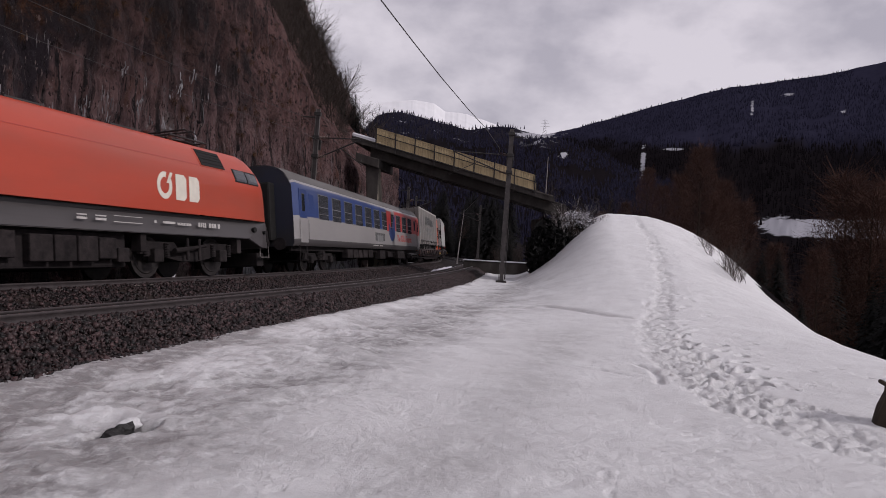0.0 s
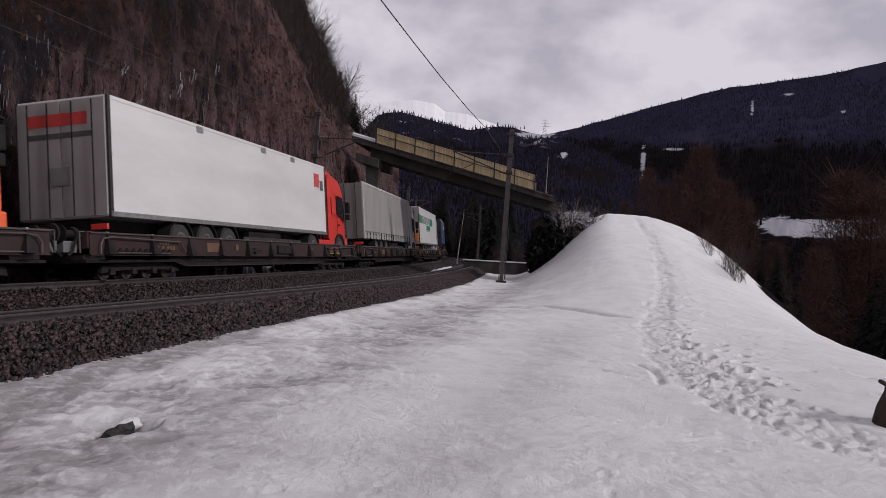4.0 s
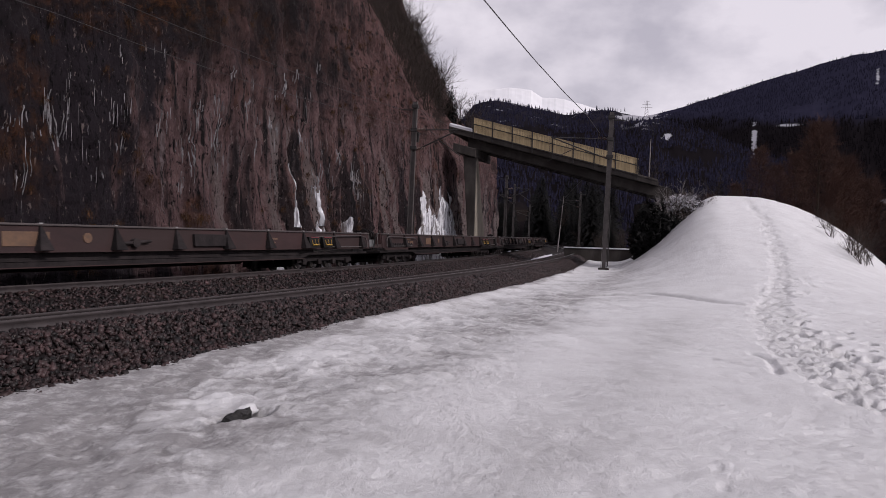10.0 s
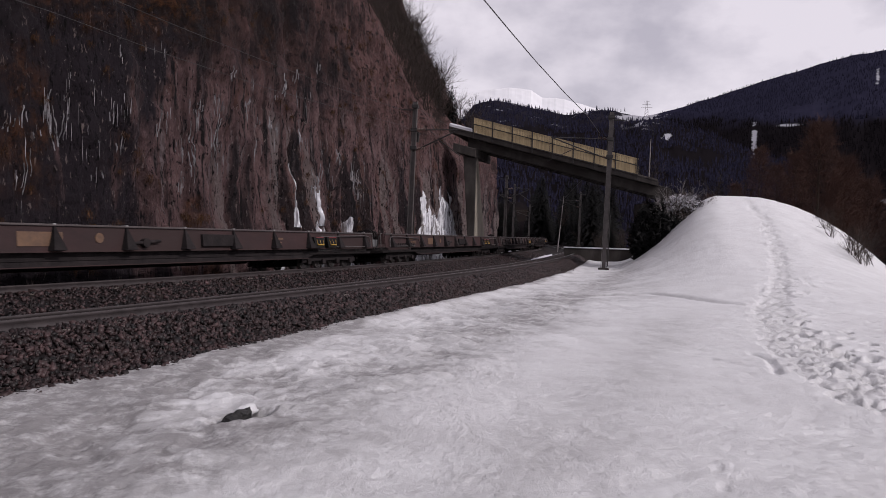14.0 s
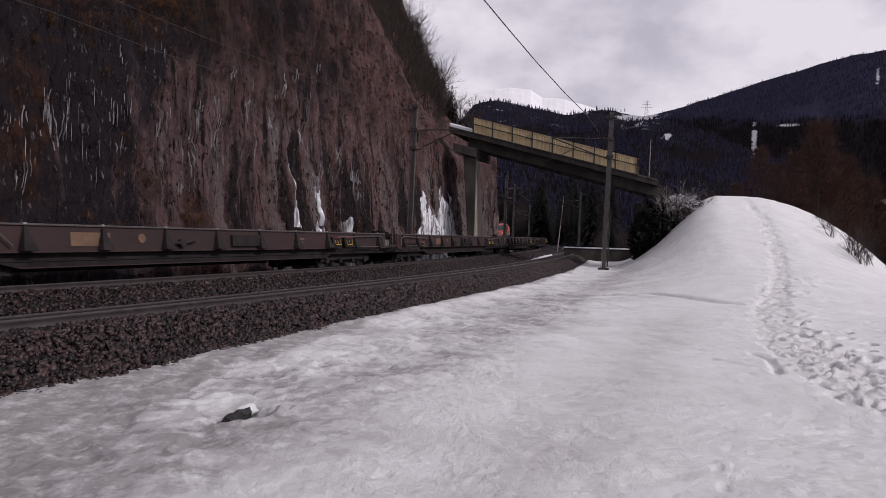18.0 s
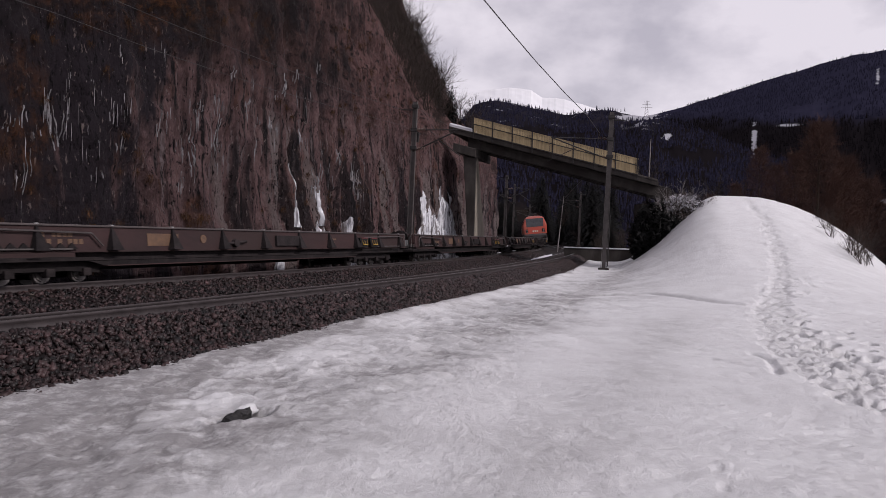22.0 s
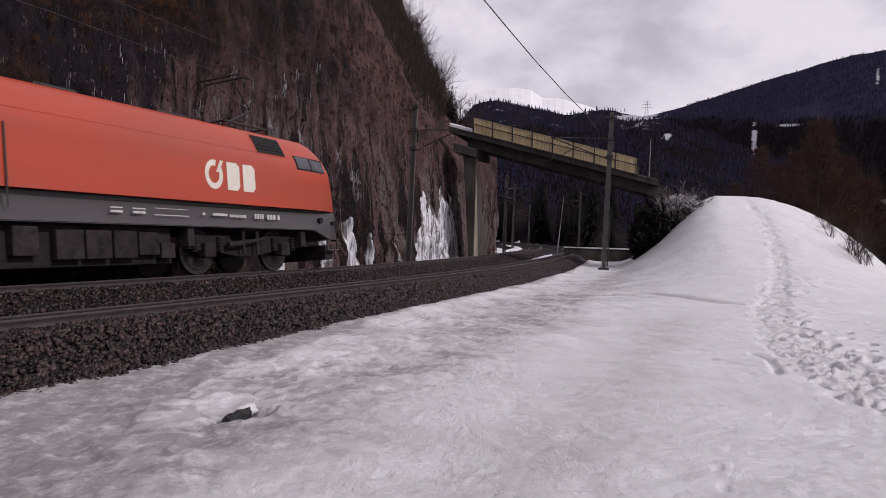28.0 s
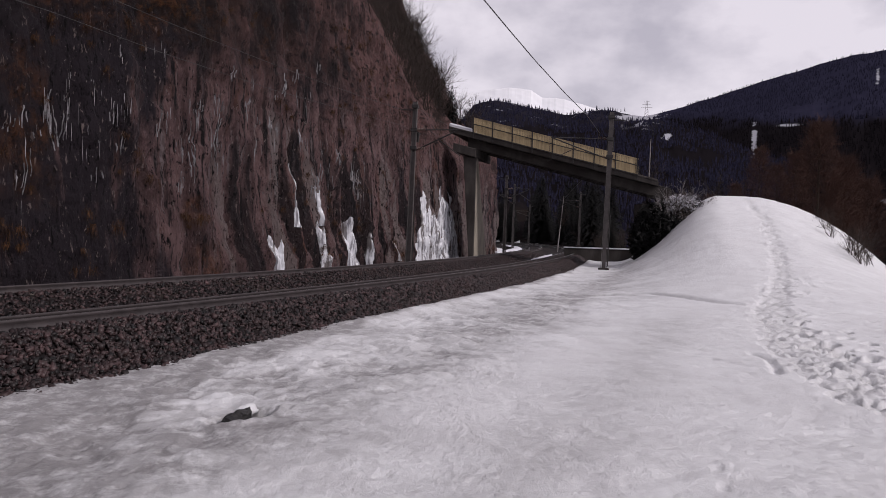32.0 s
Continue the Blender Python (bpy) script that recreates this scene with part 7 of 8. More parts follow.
    for sgn in (1, -1):
        bm = bmesh.new()
        o = [(-1.9, 0.50), (-1.75, 0.72), (-0.6, 0.72), (-0.4, 0.55), (0.4, 0.55), (0.6, 0.72), (1.75, 0.72), (1.9, 0.50), (1.0, 0.42), (-1.0, 0.42)]
        for y in (-1.06, 0.96):
            prism(bm, [(x + sgn * 9.5, z) for x, z in o], y, y + 0.10)
        box(bm, sgn * 9.5 - 0.3, sgn * 9.5 + 0.3, -1.0, 1.0, 0.42, 0.8)
        bg = part("bogie_frame", bm, M["under"], e)
        for dx in (-1.28, 1.28):
            wheelset(bg, sgn * 9.5 + dx, 0.46, 0, 0.11)
            for sd in (1, -1):
                part("axle_box", boxbm(sgn * 9.5 + dx - 0.16, sgn * 9.5 + dx + 0.16, sd * 0.98, sd * 1.2, 0.30, 0.62, bevel=0.04), M["underlight"], bg)
        for sd in (1, -1):
            for dx in (-0.2, 0.2):
                b = bmesh.new()
                for k in range(7):
                    rod(b, (sgn * 9.5 + dx, sd * 1.12, 0.42 + k * 0.06), (sgn * 9.5 + dx, sd * 1.12, 0.455 + k * 0.06), 0.11, 0.10, 12)
                part("coil_spring", b, M["underlight"], bg)
    for x in np.arange(-11, 12, 2.75):
        part("roof_vent", boxbm(x - 0.2, x + 0.2, -0.2, 0.2, 4.02, 4.12, bevel=0.03), M["coach_roof"], e)
    return tagged(e, "blue, white and red escort coach with a grey roof", "railway coach")


# ---- low-floor carrier wagon ----
def wagon():
    e = new("carrier_wagon")
    L = 8.75
    part("floor", boxbm(-L, L, -1.2, 1.2, 0.40, 0.47, bevel=0.01), M["under"], e)
    for sd in (1, -1):
        y = sd * 1.30
        web = part("side_beam", boxbm(-L, L, y - 0.012, y + 0.012, 0.58, 1.06), M["wagon"], e)
        part("top_flange", boxbm(-L, L, y - 0.09, y + 0.05, 1.06, 1.10, bevel=0.008), M["rail_edge"], e, "worn pale top edge")
        bm = bmesh.new()
        prism(bm, [(-5.6, 0.60), (5.6, 0.60), (5.6, 0.46), (5.0, 0.30), (-5.0, 0.30), (-5.6, 0.46)], y - sd * 0.20, y - sd * 0.12)
        part("lower_beam", bm, M["under"], e)
        part("bottom_flange", boxbm(-5.0, 5.0, y - sd * 0.22, y - sd * 0.04, 0.28, 0.30), M["wagon"], e)
        part("lower_rail", boxbm(-L, L, y - 0.03, y + 0.045, 0.56, 0.585), M["wagon"], e)
        for k in range(11):
            x = -8.2 + 1.64 * k
            bm = bmesh.new()
            for q in [((x - 0.012, 1.05), (x + 0.012, 1.05))]:
                vs = [bm.verts.new(p) for p in ((x - 0.012, y + sd * 0.012, 1.06), (x - 0.012, y + sd * 0.05, 1.06), (x - 0.14, y + sd * 0.20, 0.59), (x - 0.14, y + sd * 0.012, 0.59), (x + 0.012, y + sd * 0.012, 1.06), (x + 0.012, y + sd * 0.05, 1.06), (x + 0.14, y + sd * 0.20, 0.59), (x + 0.14, y + sd * 0.012, 0.59))]
                for f in ((0, 1, 2, 3), (7, 6, 5, 4), (1, 5, 6, 2), (0, 4, 5, 1), (3, 2, 6, 7), (0, 3, 7, 4)):
                    bm.faces.new([vs[i] for i in f])
            bmesh.ops.recalc_face_normals(bm, faces=bm.faces)
            part("gusset", bm, M["under"], web)
            part("clip", boxbm(x - 0.03, x + 0.03, y - 0.10, y + 0.055, 1.085, 1.115), M["chrome"], web)
        # plates, brake gear, recesses with handles
        part("ochre_plate", boxbm(3.1, 4.0, y + sd * 0.012, y + sd * 0.022, 0.68, 0.95, bevel=0.004), M["plate"], web)
        for x in (-5.3, -6.0):
            r = part("brake_handle_box", boxbm(x - 0.3, x + 0.3, y + sd * 0.012, y + sd * 0.03, 0.66, 0.92, bevel=0.006), M["black"], web)
            b = bmesh.new()
            prism(b, [(x - 0.30, 0.92), (x + 0.30, 0.92), (x + 0.22, 0.60), (x - 0.22, 0.60)], y + sd * 0.03, y + sd * 0.16)
            part("tray", b, M["black"], r)
            part("red_bar", boxbm(x - 0.20, x + 0.20, y + sd * 0.16, y + sd * 0.18, 0.89, 0.92), M["post_red"], r)
            b = bmesh.new()
            for dx in (-0.17, 0.0, 0.17):
                rod(b, (x + dx * 0.85, y + sd * 0.20, 0.68), (x + dx, y + sd * 0.17, 0.84), 0.009, None, 6)
            rod(b, (x - 0.16, y + sd * 0.20, 0.68), (x + 0.16, y + sd * 0.20, 0.68), 0.018, None, 6)
            part("yellow_handle", b, M["yellow"], r)
        # hooped pipes along both ends, toothed catch rail, round mark
        for q in (1, -1):
            b = bmesh.new()
            pp = [(5.2, 0.68), (5.45, 0.93), (8.1, 0.99), (8.4, 0.95), (8.5, 0.80), (8.5, 0.60)]
            for (xa, za), (xb, zb) in zip(pp, pp[1:]):
                rod(b, (q * xa, y + sd * 0.09, za), (q * xb, y + sd * 0.09, zb), 0.022, None, 6)
            part("pipe_rail", b, M["rail_edge"], e)
        b = bmesh.new()
        for k in range(9):
            prism(b, [(5.75 + 0.24 * k, 0.62), (5.99 + 0.24 * k, 0.62), (5.87 + 0.24 * k, 0.74)], y + sd * 0.03, y + sd * 0.07)
        part("toothed_rail", b, M["under"], web)
        b = bmesh.new()
        rod(b, (2.3, y + sd * 0.012, 0.84), (2.3, y + sd * 0.03, 0.84), 0.10, 0.10, 16)
        part("round_mark", b, M["plate"], web)
        b = bmesh.new()
        rod(b, (1.2, y + sd * 0.01, 0.74), (1.2, y + sd * 0.12, 0.74), 0.10, None, 14)
        rod(b, (0.8, y + sd * 0.08, 0.78), (1.6, y + sd * 0.08, 0.72), 0.035, None, 8)
        part("brake_valve", b, M["underlight"], web)
        part("equipment_panel", boxbm(-1.6, -0.5, y + sd * 0.012, y + sd * 0.09, 0.66, 0.95, bevel=0.01), M["under"], web)
        if sd > 0:
            blocks(web, 6.6, 0.86, y + 0.012, [0.10, 0.07, -0.1, 0.07, 0.09, 0.08, 0.09], 0.09, 0.03, M["plate"], "number_bars")
            blocks(web, 6.6, 0.72, y + 0.012, [0.09, 0.09, 0.09, -0.08, 0.09, -0.06, 0.09, 0.09, 0.09], 0.10, 0.03, M["plate"], "number_bars")
            blocks(web, -3.2, 0.84, y + 0.012, [0.5], 0.05, 0.03, M["plate"], "marking_bars")
            blocks(web, -3.2, 0.74, y + 0.012, [0.42], 0.04, 0.03, M["plate"], "marking_bars")
        for q in (1, -1):
            b = bmesh.new()
            rod(b, (q * 8.2, y + sd * 0.10, 0.62), (q * 5.9, y + sd * 0.10, 0.62), 0.018, None, 6)
            part("brake_rod", b, M["steel"], e)
    for sgn in (1, -1):
        part("headstock", boxbm(sgn * 8.6, sgn * 8.78, -1.28, 1.28, 0.72, 1.12, bevel=0.02), M["wagon"], e)
        buffers(e, sgn * 8.75, sgn)
        part("end_flap", boxbm(sgn * 8.0, sgn * 8.7, -1.1, 1.1, 0.47, 0.60, bevel=0.02), M["steel"], e)
        b = bmesh.new()
        rod(b, (sgn * 8.8, 0, 0.98), (sgn * 9.2, 0, 0.94), 0.05, 0.04, 8)
        for y in (-0.3, 0.3):
            rod(b, (sgn * 8.8, y, 0.9), (sgn * 9.0, y, 0.5), 0.025, None, 6)
            rod(b, (sgn * 9.0, y, 0.5), (sgn * 9.23, y * 0.9, 0.45), 0.025, None, 6)
        part("coupling", b, M["under"], e)
        part("bridge_plate", boxbm(sgn * 8.8, sgn * 9.2, -1.02, 1.02, 0.64, 0.90, bevel=0.02), M["cab_grey"], e, "grey drop plate at the wagon end")
        for y in (-1.12, 1.12):
            b = bmesh.new()
            hp = [(8.5, 1.02), (8.75, 1.06), (8.95, 0.92), (9.05, 0.66), (9.2, 0.56)]
            for (xa, za), (xb, zb) in zip(hp, hp[1:]):
                rod(b, (sgn * xa, y, za), (sgn * xb, y, zb), 0.03, None, 7)
            part("brake_hose", b, M["black"], e)
        for y in (-1.22, 1.22):
            b = bmesh.new()
            rod(b, (sgn * 8.55, y, 1.1), (sgn * 8.95, y, 1.1), 0.015, None, 6)
            rod(b, (sgn * 8.95, y, 1.1), (sgn * 8.95, y, 0.62), 0.015, None, 6)
            part("shunter_grip", b, M["steel"], e)
        bm = bmesh.new()
        o = [(-1.55, 0.16), (-1.5, 0.34), (-0.9, 0.40), (0.9, 0.40), (1.5, 0.34), (1.55, 0.16), (0.8, 0.22), (-0.8, 0.22)]
        for y in (-1.0, 0.92):
            prism(bm, [(x + sgn * 6.5, z) for x, z in o], y, y + 0.08)
        box(bm, sgn * 6.5 - 0.4, sgn * 6.5 + 0.4, -0.9, 0.9, 0.2, 0.39)
        bg = part("bogie_frame", bm, M["under"], e)
        for dx in (-1.2, -0.4, 0.4, 1.2):
            wheelset(bg, sgn * 6.5 + dx, 0.18, 0, 0.10, "wheel", 0.7525, "worn_wheel")
            for sd in (1, -1):
                part("axle_box", boxbm(sgn * 6.5 + dx - 0.09, sgn * 6.5 + dx + 0.09, sd * 0.9, sd * 1.06, 0.11, 0.27, bevel=0.02), M["underlight"], bg)
    for o in e.children_recursive:
        o.data.transform(Matrix.Diagonal((1.029, 1, 1, 1)))
    return tagged(e, "empty low-floor carrier wagon, rusty brown steel", "railway wagon", "carrier wagons of the train")


# ---- lorries: they ride facing the rear of the train, cab towards -x ----
FLOOR = 0.47


def road_wheel(parent, x, sd, r=0.50, w=0.34, y=1.22):
    b = bmesh.new()
    rod(b, (x, sd * (y - w), FLOOR + r), (x, sd * y, FLOOR + r), r, None, 32)
    bmesh.ops.bevel(b, geom=[ed for ed in b.edges if abs(ed.verts[0].co.y - ed.verts[1].co.y) < 1e-4], offset=0.05, segments=3, affect="EDGES")
    ty = part("tyre", b, M["tyre"], parent)
    b = bmesh.new()
    rod(b, (x, sd * (y - 0.05), FLOOR + r), (x, sd * (y + 0.012), FLOOR + r), r * 0.58, r * 0.52, 24)
    rod(b, (x, sd * y, FLOOR + r), (x, sd * (y + 0.06), FLOOR + r), r * 0.22, r * 0.17, 14)
    for k in range(10):
        a = 2 * math.pi * k / 10
        c = (x + r * 0.36 * math.cos(a), sd * (y + 0.01), FLOOR + r + r * 0.36 * math.sin(a))
        rod(b, c, (c[0], sd * (y + 0.035), c[2]), 0.02, None, 6)
    part("rim", b, M["worn_wheel"], ty)


def arch(x, r0, r1, y0, y1):
    b = bmesh.new()
    k = 14
    o = [(x + r1 * math.cos(math.pi * i / k), FLOOR + 0.5 + r1 * math.sin(math.pi * i / k)) for i in range(k + 1)]
    o += [(x + r0 * math.cos(math.pi * i / k), FLOOR + 0.5 + r0 * math.sin(math.pi * i / k)) for i in range(k, -1, -1)]
    prism(b, o, y0, y1)
    return b


def trailer_box(e, tarp, top=4.42, bot=1.50, straps=True, rim="white_mark", front=-6.8):
    """The load body: sheet side with folds, or smooth panels; rear doors, rails, chassis, three axles."""
    if straps:
        nx, nz = 70, 12
        V, F = [], []
        for i in range(nx + 1):
            for j in range(nz + 1):
                x, v = 6.76 - (6.70 - front) * i / nx, j / nz
                fold = 0.018 * math.sin(x * 9.3) * (1 - v) ** 2 + 0.012 * math.sin(x * 4.1 + v * 2) - 0.02 * math.sin(v * math.pi) * (0.6 + 0.4 * math.sin(x * 1.3))
                V.append((x, 1.268 + fold, bot + 0.02 + (top - 0.12 - bot) * v))
        for i in range(nx):
            for j in range(nz):
                a = i * (nz + 1) + j
                F.append((a, a + nz + 1, a + nz + 2, a + 1))
        me = npmesh("tarp", V, F, M[tarp], smooth=True)
        part("side_sheet", me, None, e)
        m2 = me.copy()
        m2.transform(Matrix.Diagonal((1, -1, 1, 1)))
        part("side_sheet", m2, None, e)
        part("load_core", boxbm(front + 0.06, 6.74, -1.22, 1.22, bot, top - 0.06), M[tarp], e)
        for sd in (1, -1):
            part("top_rail", boxbm(front, 6.8, sd * 1.18, sd * 1.29, top - 0.11, top, bevel=0.02), M["white_mark"], e)
            part("strap_band", boxbm(front + 0.08, 6.74, sd * 1.262, sd * 1.288, bot + 0.36, bot + 0.40), M["cab_grey"], e)
            if tarp == "tarp_grey":
                for i in range(1, 10):
                    x = front + (6.76 - front) * i / 10
                    part("sheet_seam", boxbm(x - 0.008, x + 0.008, sd * 1.25, sd * 1.288, bot + 0.42, top - 0.12), M["tarp_pale"], e)
            k = 19
            for i in range(k):
                x = front + 0.5 + (5.8 - front) * i / (k - 1)
                b = boxbm(x - 0.022, x + 0.022, sd * 1.275, sd * 1.298, bot - 0.05, bot + 0.36)
                box(b, x - 0.035, x + 0.035, sd * 1.28, sd * 1.315, bot + 0.20, bot + 0.30)
                part("lashing_strap", b, M["black"], e)
    else:
        part("load_body", boxbm(front, 6.8, -1.28, 1.28, bot, top, bevel=0.03), M[tarp], e)
        for sd in (1, -1):
            part("top_rail", boxbm(front, 6.8, sd * 1.27, sd * 1.292, top - 0.10, top - 0.01), M["box_white"], e)
            part("bottom_rail", boxbm(front, 6.8, sd * 1.27, sd * 1.295, bot, bot + 0.12), M["chrome"], e)
    for x in (6.76, front + 0.04):
        for y in (-1.26, 1.26):
            part("corner_post", boxbm(x - 0.05, x + 0.05, y - 0.035, y + 0.035, bot - 0.02, top, bevel=0.012), M[rim], e)
    for y in (-0.62, 0.62):
        d = part("rear_door", boxbm(6.80, 6.85, y - 0.60, y + 0.60, bot + 0.03, top - 0.06, bevel=0.012), M["door_grey" if not straps else "tarp_grey" if tarp != "tarp_blue" else "end_dark"], e)
        for dy in (-0.28, 0.28):
            b = bmesh.new()
            rod(b, (6.88, y + dy, bot + 0.05), (6.88, y + dy, top - 0.1), 0.016, None, 6)
            part("door_bar", b, M["under"], d)
    part("rear_bumper", boxbm(6.6, 6.75, -1.2, 1.2, FLOOR + 0.42, FLOOR + 0.58, bevel=0.02), M["dark_steel"], e)
    for y in (-0.95, 0.95):
        part("tail_light", boxbm(6.75, 6.82, y - 0.22, y + 0.22, bot - 0.30, bot - 0.16, bevel=0.01), M["cab_red"], e)
    part("chassis", boxbm(front + 0.5, 6.6, -0.55, 0.55, bot - 0.34, bot - 0.02, bevel=0.02), M["under"], e)
    for sd in (1, -1):
        for x in (3.9, 2.6, 1.3):
            road_wheel(e, x, sd)
            part("mudguard", arch(x, 0.56, 0.60, sd * 0.85, sd * 1.25), M["black"], e)
        part("side_guard", boxbm(-4.2, 0.3, sd * 1.16, sd * 1.20, FLOOR + 0.64, FLOOR + 0.74, bevel=0.01), M["dark_steel"], e)
        part("pallet_box", boxbm(-0.2, -2.6, sd * 0.72, sd * 1.12, FLOOR + 0.4, bot - 0.1, bevel=0.02), M["under"], e)
        b = bmesh.new()
        rod(b, (-3.6, sd * 0.75, FLOOR + 0.25), (-3.6, sd * 0.75, bot - 0.1), 0.06, None, 8)
        part("landing_leg", b, M["under"], e)


def cab(e, color, lower, roofz=4.18, extras=0, dx=0.0, sloped=False):
    """Tractor: cab shell lofted in side view, deflectors, windows, mirrors, wheels."""
    x0 = -7.25 + dx
    # outline in side view (x, z); nose at the far end
    nose = x0 - 2.15
    z1 = FLOOR + 0.55
    o = [(x0, z1), (nose + 0.10, z1), (nose, z1 + 0.5), (nose + 0.02, 2.25), (nose + 0.12, 2.85), (nose + 0.24, 3.35), (nose + 0.36, roofz - 0.55), (nose + 0.52, roofz - 0.30), (nose + 0.78, roofz - 0.10), (nose + 1.1, roofz), (nose + 1.5, roofz + 0.05), (x0, roofz + 0.08)]
    if sloped:
        o = o[:4] + [(nose + 0.14, 2.90), (nose + 0.26, 3.30), (nose + 0.37, 3.48), (nose + 0.58, 3.64), (nose + 0.95, 3.79), (nose + 1.5, 3.92), (x0, 4.0)]
    bm = bmesh.new()
    prism(bm, o, -1.23, 1.23)
    bmesh.ops.bevel(bm, geom=[ed for ed in bm.edges if abs(ed.verts[0].co.y - ed.verts[1].co.y) < 1e-3 and (ed.verts[0].co.z > 1.3)], offset=0.05, segments=3, affect="EDGES")
    for v in bm.verts:
        v.co.y *= 1 - 0.085 * max(0.0, min(1.0, (nose + 0.75 - v.co.x) / 0.75)) ** 1.6 - 0.07 * max(0.0, v.co.z - 3.3)
    cb = part("cab", bm, M[color], e, smooth=False)
    for sd in (1, -1):
        y = sd * 1.232
        dl = part("door_seam", boxbm(nose + 0.30, nose + 0.315, y - 0.004, y + 0.004, 1.35, 3.4), M["black"], cb)
        part("door_seam", boxbm(nose + 1.20, nose + 1.215, y - 0.004, y + 0.004, 1.5, 3.4), M["black"], cb)
        b = bmesh.new()
        prism(b, [(nose + 1.14, 2.46), (nose + 0.62, 2.36), (nose + 0.34, 2.20), (nose + 0.38, 2.85), (nose + 0.50, 3.24), (nose + 1.14, 3.30)], y - sd * 0.05, y + sd * 0.008)
        w = part("side_window", b, M["glass"], cb)
        part("window_trim", boxbm(nose + 0.62, nose + 1.18, y - 0.004, y + 0.006, 2.38, 2.42), M["black"], w)
        part("door_handle", boxbm(nose + 0.92, nose + 1.10, y, y + sd * 0.03, 1.95, 2.02, bevel=0.008), M["black"], cb)
        if not sloped:
            part("locker_panel", boxbm(nose + 1.32, nose + 1.82, y - 0.004, y + 0.006, 2.45, 3.2, bevel=0.003), M[color], cb)
        if sloped:
            # grey lower band, roof seam, pale rear pane, emblem strokes and locker flap
            b = bmesh.new()
            k = 12
            ring = [(nose + 1.0 + 0.62 * math.cos(math.pi * i / k), FLOOR + 0.5 + 0.62 * math.sin(math.pi * i / k)) for i in range(k + 1)]
            prism(b, [(nose + 0.05, FLOOR + 0.42), (nose + 0.03, 1.62), (nose + 1.75, 1.62), (nose + 1.75, FLOOR + 0.5)] + ring, y - sd * 0.03, y + sd * 0.012)
            part("lower_panel", b, M["cab_grey"], cb, "grey lower cab panel")
            part("roof_seam", boxbm(nose + 0.42, nose + 2.0, y - sd * 0.03, y + sd * 0.004, 3.40, 3.425), M["dark_steel"], cb)
            part("rear_pane", boxbm(nose + 1.17, nose + 1.30, y - sd * 0.01, y + sd * 0.012, 2.50, 3.28, bevel=0.004), M["white_mark"], cb)
            for lx, lz, hh in ((1.72, 2.92, 0.24), (1.64, 2.98, 0.16), (1.56, 2.92, 0.24), (1.50, 2.74, 0.16), (1.40, 2.74, 0.04)):
                part("letter_stroke", boxbm(nose + lx - 0.022, nose + lx + 0.022, y - sd * 0.004, y + sd * 0.005, lz, lz + hh), M["black"], cb)
            for lx, hh in ((1.40, 0.16), (1.30, 0.12), (1.02, 0.11), (0.94, 0.08), (0.86, 0.08), (0.78, 0.08), (0.66, 0.10)):
                part("letter_stroke", boxbm(nose + lx - 0.03, nose + lx + 0.03, sd * 1.17, sd * 1.232, 3.53, 3.53 + hh), M["dark_steel"], cb)
            for ax, bx, az, bz in ((1.28, 1.82, 2.28, 2.288), (1.28, 1.82, 1.86, 1.868), (1.28, 1.288, 1.86, 2.288), (1.82, 1.828, 1.64, 3.40)):
                part("panel_seam", boxbm(nose + ax, nose + bx, y - sd * 0.004, y + sd * 0.003, az, bz), M["dark_steel"], cb)
        # mirrors
        b = boxbm(nose + 0.22, nose + 0.42, sd * 1.32, sd * 1.52, 2.55, 3.05, bevel=0.04)
        box(b, nose + 0.22, nose + 0.40, sd * 1.32, sd * 1.50, 2.25, 2.50, bevel=0.04)
        rod(b, (nose + 0.32, sd * 1.2, 3.1), (nose + 0.30, sd * 1.42, 3.02), 0.025, None, 6)
        part("mirror", b, M["black"], cb)
        # rear side fairing and lower parts
        b = bmesh.new()
        prism(b, [(x0, 1.35), (x0 + 0.16, 1.35), (x0 + 0.12, roofz - 0.25), (x0, roofz + 0.05)], sd * 1.20, sd * 1.235)
        part("side_fairing", b, M[color], cb)
        road_wheel(e, nose + 1.0, sd)
        part("wheel_well", arch(nose + 1.0, 0.02, 0.58, sd * 0.75, sd * 0.86), M["black"], e)
        part("wheel_arch", arch(nose + 1.0, 0.505, 0.625, sd * 0.8, sd * 1.25), M["black"], e)
        road_wheel(e, -5.4 + dx, sd)
        part("mudguard", arch(-5.4 + dx, 0.57, 0.62, sd * 0.8, sd * 1.24), M[color if extras else "black"], e)
        part("bumper_side", boxbm(nose + 0.0, nose + 0.34, sd * 1.0, sd * 1.235, FLOOR + 0.25, FLOOR + 0.95, bevel=0.05), M[lower], e)
        part("side_skirt", boxbm(-6.05 + dx, nose + 1.75, sd * 1.12, sd * 1.225, FLOOR + 0.28, FLOOR + 0.82, bevel=0.03), M[color], e)
    part("bumper", boxbm(nose - 0.03, nose + 0.25, -1.2, 1.2, FLOOR + 0.22, FLOOR + 0.75, bevel=0.06), M[lower], e)
    b = bmesh.new()
    prism(b, [(nose + 0.10, 2.42), (nose + 0.30, 3.30), (nose + 0.27, 3.31), (nose + 0.07, 2.43)], -1.05, 1.05)
    part("windscreen", b, M["glass"], cb)
    b = bmesh.new()
    prism(b, [(nose + 0.15, 3.42), (nose - 0.12, 3.30), (nose - 0.10, 3.27), (nose + 0.18, 3.38)], -1.08, 1.08)
    part("sun_visor", b, M["black"], cb)
    b = bmesh.new()
